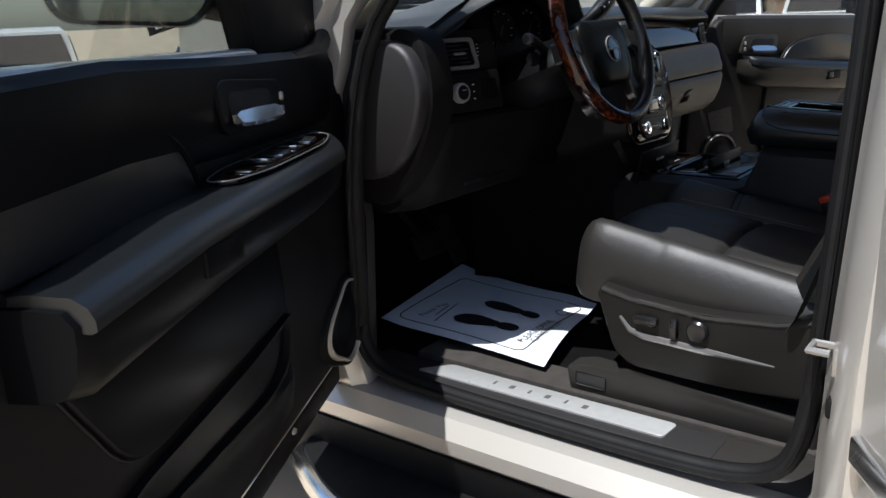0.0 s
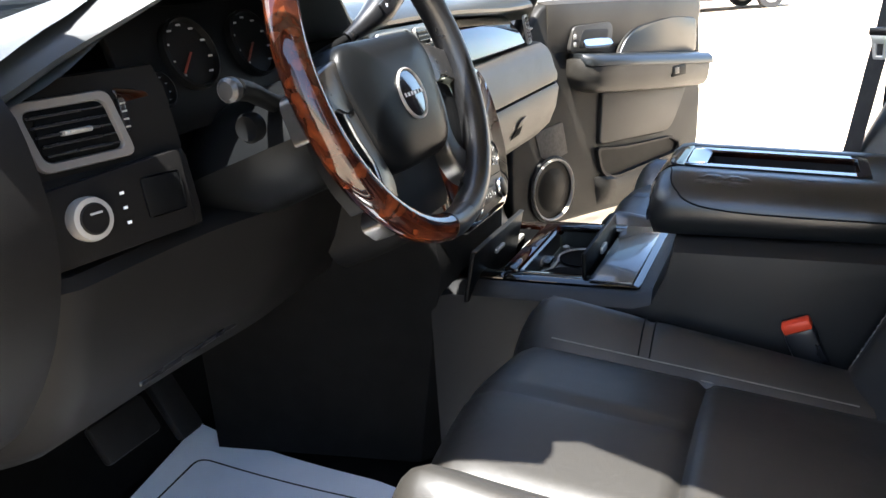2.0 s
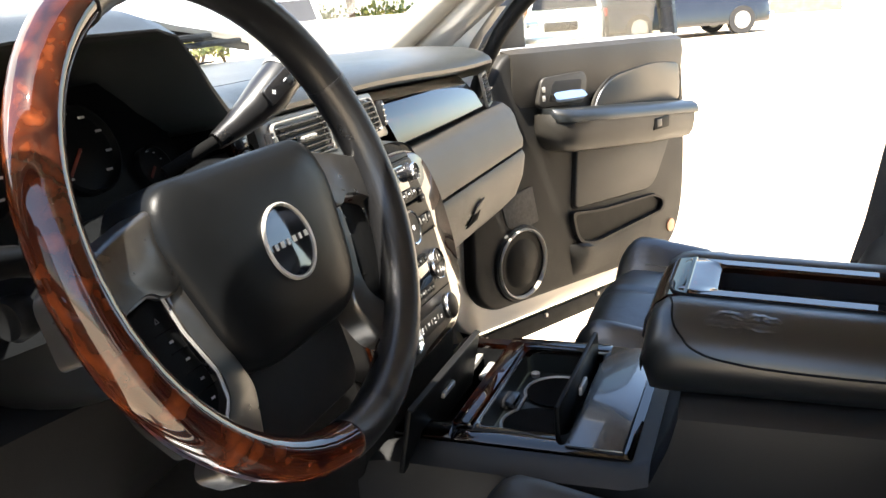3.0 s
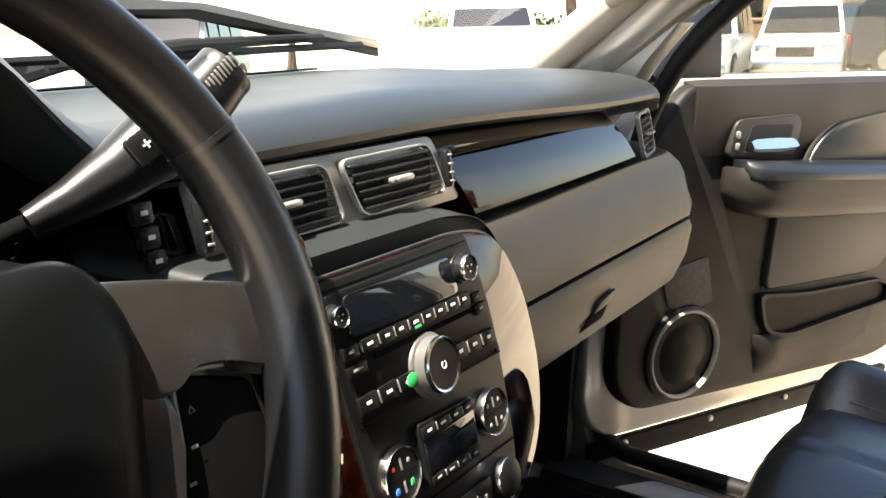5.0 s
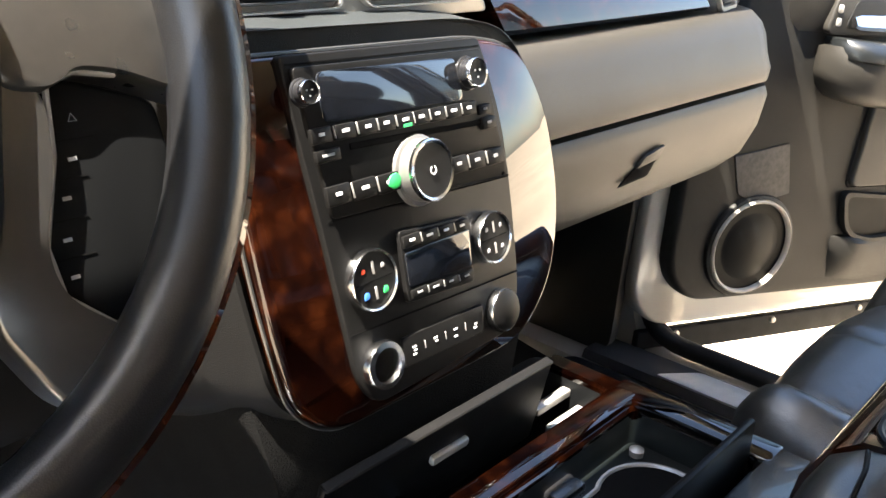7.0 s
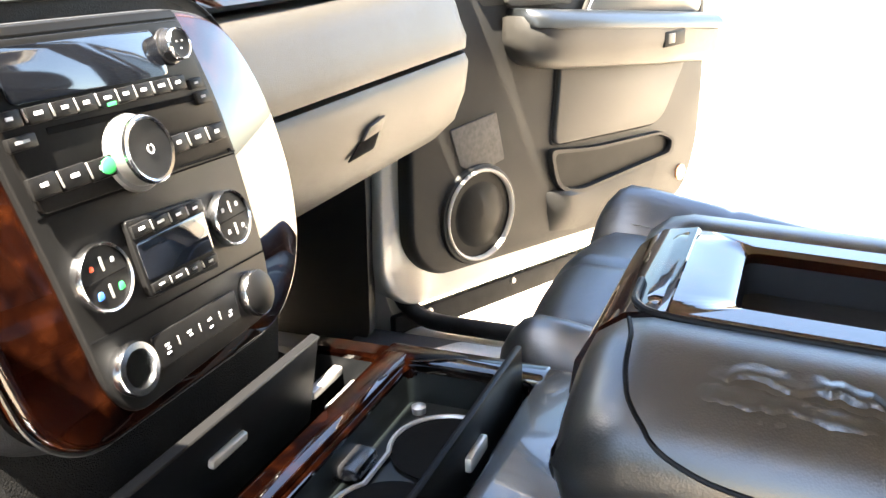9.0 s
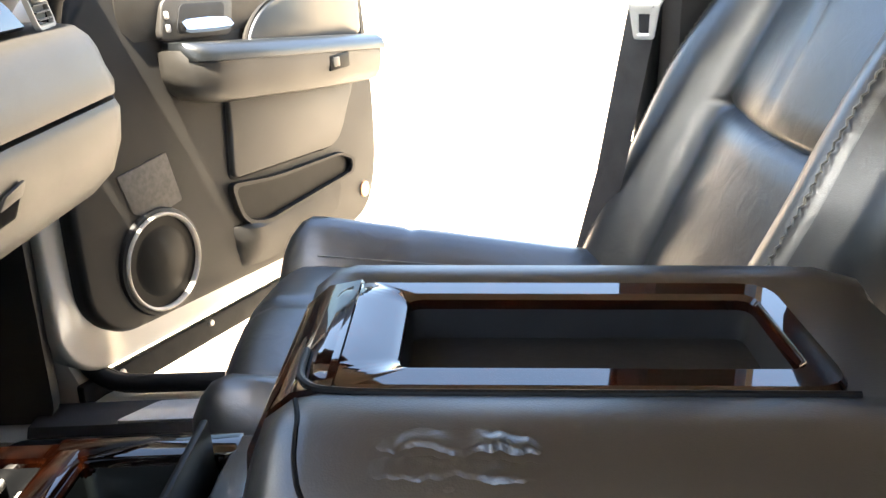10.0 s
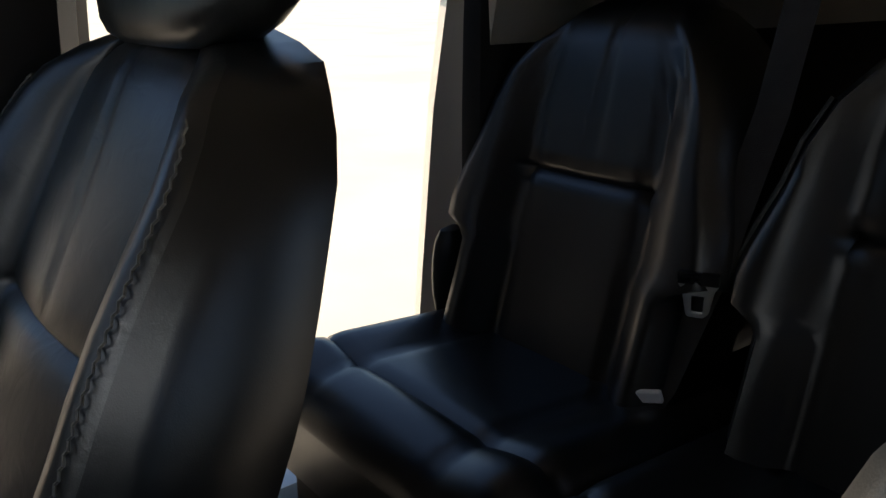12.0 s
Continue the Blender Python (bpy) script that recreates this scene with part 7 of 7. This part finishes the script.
for p, q in zip(frame_line, frame_line[1:] + frame_line[:1]):
    for k in range(6):
        fine.append(p.lerp(q, k / 6))


def print_strip(bm, pts, w, lift=0.0014):
    """A printed line on the sheet, closed."""
    m = len(pts)
    rows = []
    for i, p in enumerate(pts):
        d = (pts[(i + 1) % m] - pts[i - 1]).normalized()
        nn = Vector((-d.y, d.x)) * w / 2
        rows.append((bm.verts.new(mat_at(*(p + nn), lift)), bm.verts.new(mat_at(*(p - nn), lift))))
    for i in range(m):
        a, b = rows[i], rows[(i + 1) % m]
        bm.faces.new((a[0], b[0], b[1], a[1]))


print_strip(bm, fine, 0.008)
part("printed_border", bm, INK, mat_thing)


def sole(cu, cv, mirror, size, lean):
    """A printed shoe sole: a broad front and a separate heel."""
    bm = bmesh.new()
    for shape in (((0, 0.24), (0.062, 0.19), (0.075, 0.09), (0.05, 0.0), (0.036, -0.065), (-0.036, -0.065), (-0.05, 0.0), (-0.072, 0.09), (-0.058, 0.20)), ((0.036, -0.06), (0.05, -0.10), (0.048, -0.17), (0.0, -0.20), (-0.048, -0.17), (-0.05, -0.10), (-0.036, -0.06))):
        o = outline([(p[0] * mirror, p[1]) for p in shape], 0.03, 4)
        vs = [bm.verts.new(mat_at(cu + p.x - lean * p.y, cv + p.y * size, 0.0022)) for p in o]
        bm.faces.new(vs)
    bmesh.ops.triangulate(bm, faces=bm.faces)
    part("printed_sole", bm, INK, mat_thing, "printed black shoe sole")


sole(0.268, 0.425, 1, 0.90, 0.14)
sole(0.535, 0.380, -1, 0.86, -0.03)


def flat_words(text, cu, cv, size, parent, italic=0.0, slope=0.0):
    """Text laid on the sheet."""
    c = bpy.data.curves.new("printed_line", "FONT")
    c.body, c.size, c.align_x, c.align_y, c.shear = text, size, "CENTER", "CENTER", italic
    tmp = bpy.data.objects.new("tmp", c)
    me = bpy.data.meshes.new_from_object(tmp)
    bpy.data.objects.remove(tmp)
    bm = bmesh.new()
    bm.from_mesh(me)
    for v in bm.verts:
        v.co = mat_at(cu + v.co.x, cv + v.co.y + slope * v.co.x, 0.0024)
    part("printed_line", bm, INK, parent, 'printed words "' + text + '"')


flat_words("PLEASE DRIVE", 0.345, 0.162, 0.060, mat_thing, 0.0, -0.16)
flat_words("CAREFULLY!", 0.365, 0.106, 0.060, mat_thing, 0.0, -0.16)
flat_words("Thank You", 0.257, 0.792, 0.054, mat_thing, 0.3, -0.2)
bm = bmesh.new()
for k, (u0, u1, v) in enumerate(((0.127, 0.411, 0.702), (0.20, 0.36, 0.735))):
    vs = [bm.verts.new(mat_at(u, w, 0.0024)) for u, w in ((u0, v), (u1, v), (u1, v + 0.008), (u0, v + 0.008))]
    bm.faces.new(vs)
part("printed_rule", bm, INK, mat_thing)
bm = bmesh.new()
print_strip(bm, [Vector((0.685 + 0.040 * math.cos(a), 0.125 + 0.036 * math.sin(a))) for a in (2 * math.pi * k / 20 for k in range(20))], 0.006, 0.002)
part("printed_seal", bm, INK, mat_thing)

# pedals
for nm, c, s, lab in (("brake_pedal", (-0.36, 1.47, 0.76), (0.12, 0.02, 0.07), "black rubber brake pedal"), ("accelerator_pedal", (-0.22, 1.50, 0.74), (0.06, 0.02, 0.15), "long black rubber accelerator pedal")):
    p = thing(nm, lab, "pedal", "pedals")
    bm = bmesh.new()
    box(bm, (0, 0, 0), s, 0.008, 2, pose(*c, -30, 0, 0))
    part("pad", bm, RUBBER, p)
    bm = bmesh.new()
    tube(bm, [Vector(c) + Vector((0, 0.01, 0)), Vector(c) + Vector((0, 0.10, 0.08)), Vector(c) + Vector((0, 0.14, 0.28))], 0.010, 8)
    part("arm", bm, MATT_BLACK, p)
# rubber mat edge and carpet on the sill side
bm = bmesh.new()
slab(bm, outline([(-0.70, 0.30), (-0.60, 0.30), (-0.60, 1.25), (-0.70, 1.25)], 0.01), 0.02, 0.006, z=0.586)
solo("carpet_edge", bm, CARPET_BROWN, "dark brown carpet beside the driver seat", "carpet", "structure")
bm = bmesh.new()
slab(bm, outline([(0.25, 0.35), (0.79, 0.35), (0.79, 1.35), (0.25, 1.35)], 0.03), 0.02, 0.006, z=0.586)
solo("passenger_carpet", bm, CARPET, "black carpet in the passenger footwell", "carpet", "structure")
# kick panels at the ends of the footwells
for x, nm in ((-0.80, "left"), (0.86, "right")):
    bm = bmesh.new()
    slab(bm, outline([(1.30, 0.60), (1.75, 0.60), (1.75, 1.10), (1.34, 1.10), (1.28, 0.98)], 0.04), 0.03, 0.008, Matrix(((0, 0, 1, x - 0.015), (1, 0, 0, 0), (0, 1, 0, 0), (0, 0, 0, 1))))
    solo("kick_panel", bm, PLASTIC, "dark plastic kick panel in the footwell", "trim", "structure")


# ---- car park beyond ----
def parked(name, pos, turn, size, paint, label, tall=True, pickup=False):
    """A parked vehicle: body, glasshouse, each wheel, lamps. Its nose points to local +x."""
    L, W, H = size
    c = thing(name, label, "car", "parked cars")
    m = Matrix.Translation((*pos, 0)) @ pose(0, 0, 0, 0, 0, turn)
    T = lambda x, y, z: m @ Vector((x * L, y * W, z * H))
    bm = bmesh.new()
    rings = []
    for x, zt, w in ((-0.5, 0.52, 0.90), (-0.485, 0.58, 0.97), (-0.3, 0.59, 1.0), (0.1, 0.59, 1.0), (0.22, 0.57, 1.0), (0.42, 0.53, 0.96), (0.485, 0.48, 0.9), (0.5, 0.40, 0.82)):
        rings.append([T(x, -0.5 * w, 0.16), T(x, -0.5 * w, zt - 0.08), T(x, -0.46 * w, zt), T(x, 0.46 * w, zt), T(x, 0.5 * w, zt - 0.08), T(x, 0.5 * w, 0.16)])
    loft(bm, rings)
    part("body", bm, paint, c)
    bm = bmesh.new()
    a, b = (-0.08, 0.2) if pickup else ((-0.49, 0.2) if tall else (-0.40, 0.22))
    rings = []
    for z, f0, f1, w in ((0.57, 0.0, 0.0, 0.94), (0.75, 0.03, -0.05, 0.88), (0.95, 0.05, -0.12, 0.80), (1.0, 0.08, -0.16, 0.72)):
        rings.append([T(a + f0, -0.5 * w, z), T(b + f1, -0.5 * w, z), T(b + f1, 0.5 * w, z), T(a + f0, 0.5 * w, z)])
    loft(bm, rings)
    part("cabin", bm, paint, c)
    for sy in (-1, 1):
        for x0, x1 in (((-0.04, 0.05), (0.06, 0.13)) if pickup else ((-0.40, -0.24), (-0.22, -0.06), (-0.04, 0.10))):
            bm = bmesh.new()
            y = sy * 0.455 * 1.0
            vs = [T(x0, sy * 0.472, 0.60), T(x1 + 0.01, sy * 0.472, 0.60), T(x1 - 0.02, sy * 0.425, 0.90), T(x0 + 0.01, sy * 0.425, 0.90)]
            loft(bm, [vs, [v + (m.to_3x3() @ Vector((0, -sy * 0.02, 0))) for v in vs]])
            part("side_window", bm, SCREEN, c)
    for x0, x1 in ((b - 0.005, b - 0.105), (a + 0.005, a + 0.04)):
        bm = bmesh.new()
        s = 1 if x0 > 0 else -1
        vs = [T(x0 + s * 0.004, -0.42, 0.60), T(x0 + s * 0.004, 0.42, 0.60), T(x1 + s * 0.004, 0.36, 0.92), T(x1 + s * 0.004, -0.36, 0.92)]
        loft(bm, [vs, [v - (m.to_3x3() @ Vector((s * 0.02, 0, 0))) for v in vs]])
        part("screen", bm, SCREEN, c)
    for x in (-0.31, 0.31):
        for sy in (-1, 1):
            r = 0.37 if tall else 0.32
            mm = m @ Matrix.Translation((x * L, sy * 0.455 * W, r)) @ pose(0, 0, 0, 90, 0, 0)
            bm = bmesh.new()
            lathe(bm, [(r * 0.66, -0.1), (r, -0.10), (r, 0.10), (r * 0.66, 0.1)], 24, mm)
            w = part("wheel", bm, TYRE, c, "black tyre")
            bm = bmesh.new()
            lathe(bm, [(r * 0.64, -0.108), (r * 0.62, 0.108), (0.05, 0.112 * 1)], 16, mm)
            part("rim", bm, SATIN, w)
    for sy in (-1, 1):
        bm = bmesh.new()
        box(bm, (0.492 * L, sy * 0.34 * W, 0.44 * H), (0.06, 0.3, 0.14), 0.02, 2, m)
        part("headlamp", bm, CHROME, c)
        bm = bmesh.new()
        box(bm, (-0.495 * L, sy * 0.42 * W, 0.48 * H), (0.05, 0.2, 0.22), 0.02, 2, m)
        part("tail_lamp", bm, CAR_RED, c)
    for s, h, mt in ((0.5, 0.24, CHROME), (-0.5, 0.24, paint)):
        bm = bmesh.new()
        box(bm, (s * L, 0, h * H), (0.14, W * 0.94, 0.2), 0.04, 2, m)
        part("bumper", bm, mt, c)
    bm = bmesh.new()
    box(bm, (0.5 * L, 0, 0.40 * H), (0.04, W * 0.4, 0.2), 0.02, 2, m)
    part("grille", bm, BLACK, c)
    return c


parked("parked_suv", (24.0, 3.2), -60, (4.7, 1.85, 1.8), CAR_BLACK, "black four wheel drive parked across the lot")
parked("parked_suv", (18.5, 7.2), 190, (4.8, 1.9, 1.85), PAINT_WHITE, "white sport utility vehicle parked beyond the passenger door")
parked("parked_pickup", (21.0, 5.6), 190, (5.4, 1.9, 1.8), PAINT_WHITE, "white pickup parked beside the building", True, True)
parked("parked_suv", (13.6, 9.6), 215, (4.7, 1.85, 1.85), PAINT_WHITE, "white sport utility vehicle parked ahead of the bonnet")
parked("parked_suv", (10.0, 14.5), 215, (4.7, 1.85, 1.8), CAR_BLACK, "black sport utility vehicle parked ahead")
parked("parked_sedan", (5.2, 14.8), 65, (4.5, 1.75, 1.42), PAINT_WHITE, "white sedan seen past the driver door", False)

building = thing("building", "low tan stucco building with brown base", "building")
BM_ = Matrix.Translation((38, 7, 0)) @ pose(0, 0, 0, 0, 0, 12)
bm = bmesh.new()
box(bm, (0, 0, 2.6), (8, 16, 5.2), 0.05, 1, BM_)
part("wall", bm, STUCCO, building)
bm = bmesh.new()
box(bm, (-4.05, 0, 0.6), (0.12, 16, 1.2), 0.02, 1, BM_)
part("base_course", bm, BRICKY, building)
bm = bmesh.new()
box(bm, (0, 0, 5.3), (8.5, 16.5, 0.3), 0.03, 1, BM_)
part("roof", bm, STUCCO, building)
for k in range(3):
    bm = bmesh.new()
    box(bm, (-4.03, -5 + 5 * k, 2.3), (0.1, 2.2, 1.8), 0.03, 1, BM_)
    wnd = part("window", bm, SCREEN, building)
    bm = bmesh.new()
    box(bm, (-4.08, -5 + 5 * k, 1.35), (0.16, 2.4, 0.1), 0.02, 1, BM_)
    part("sill", bm, STUCCO, wnd)


def tree(pos, height, seed, label):
    t = thing("tree", label, "tree", "trees")
    rng = random.Random(seed)
    x, y = pos
    bm = bmesh.new()
    tube(bm, [(x, y, 0), (x + 0.1, y, height * 0.25), (x - 0.05, y + 0.1, height * 0.5), (x, y, height * 0.8)], [0.22, 0.16, 0.12, 0.03], 8)
    for k in range(6):
        a, h = rng.uniform(0, 6.28), height * rng.uniform(0.35, 0.6)
        tube(bm, [(x, y, h), (x + math.cos(a) * height * 0.15, y + math.sin(a) * height * 0.15, h + height * 0.12), (x + math.cos(a) * height * 0.28, y + math.sin(a) * height * 0.28, h + height * 0.2)], [0.08, 0.05, 0.02], 6)
    part("trunk", bm, BARK, t)
    bm = bmesh.new()
    for k in range(1500):
        a, e = rng.uniform(0, 6.28), math.asin(rng.uniform(-0.6, 1))
        rr = height * 0.36 * rng.uniform(0.35, 1) ** 0.6 * (0.8 + 0.25 * math.sin(3 * a + seed) + 0.15 * math.sin(5 * e))
        c = Vector((x + rr * math.cos(a) * math.cos(e), y + rr * math.sin(a) * math.cos(e), height * 0.62 + rr * math.sin(e) * 0.9))
        q = Euler((rng.uniform(0, 6), rng.uniform(0, 6), rng.uniform(0, 6))).to_matrix()
        s = height * rng.uniform(0.018, 0.04)
        bm.faces.new([bm.verts.new(c + q @ Vector(p) * s) for p in ((-1, 0, 0), (0, -0.6, 0.15), (1.2, 0, 0), (0, 0.6, 0.15))])
    part("crown", bm, LEAVES, t)


def shrub(pos, height, seed, label):
    t = thing("shrub", label, "shrub", "shrubs")
    rng = random.Random(seed)
    x, y = pos
    bm = bmesh.new()
    for k in range(5):
        a = rng.uniform(0, 6.28)
        tube(bm, [(x, y, 0), (x + math.cos(a) * 0.25, y + math.sin(a) * 0.25, height * 0.4), (x + math.cos(a) * 0.6, y + math.sin(a) * 0.6, height * 0.75)], [0.04, 0.03, 0.01], 6)
    part("stem", bm, BARK, t)
    bm = bmesh.new()
    for k in range(700):
        a, e = rng.uniform(0, 6.28), math.asin(rng.uniform(-0.5, 1))
        rr = rng.uniform(0.3, 1) ** 0.6 * (0.85 + 0.2 * math.sin(3 * a + seed))
        c = Vector((x + 1.3 * rr * math.cos(a) * math.cos(e), y + 1.3 * rr * math.sin(a) * math.cos(e), height * (0.45 + 0.5 * rr * math.sin(e))))
        q = Euler((rng.uniform(0, 6), rng.uniform(0, 6), rng.uniform(0, 6))).to_matrix()
        s = rng.uniform(0.05, 0.11)
        bm.faces.new([bm.verts.new(c + q @ Vector(p) * s) for p in ((-1, 0, 0), (0, -0.6, 0.15), (1.2, 0, 0), (0, 0.6, 0.15))])
    part("foliage", bm, LEAVES, t)


for k in range(9):
    a = radians(25.5 + 1.7 * k)
    shrub((27 * math.cos(a), 27 * math.sin(a)), 1.7 + 0.3 * math.sin(k * 2.1), 40 + k, "low green shrub along the edge of the lot")
tree((19.0, 13.5), 6, 3, "broad green tree behind the parked cars")
tree((22.5, 12.5), 7, 5, "tall green tree at the edge of the lot")
tree((16.0, 17.5), 6, 9, "green tree beside the parked cars")
tree((8.0, 26.0), 7.5, 12, "green tree ahead of the bonnet")
tree((-6, 28), 8, 14, "green tree past the driver side")
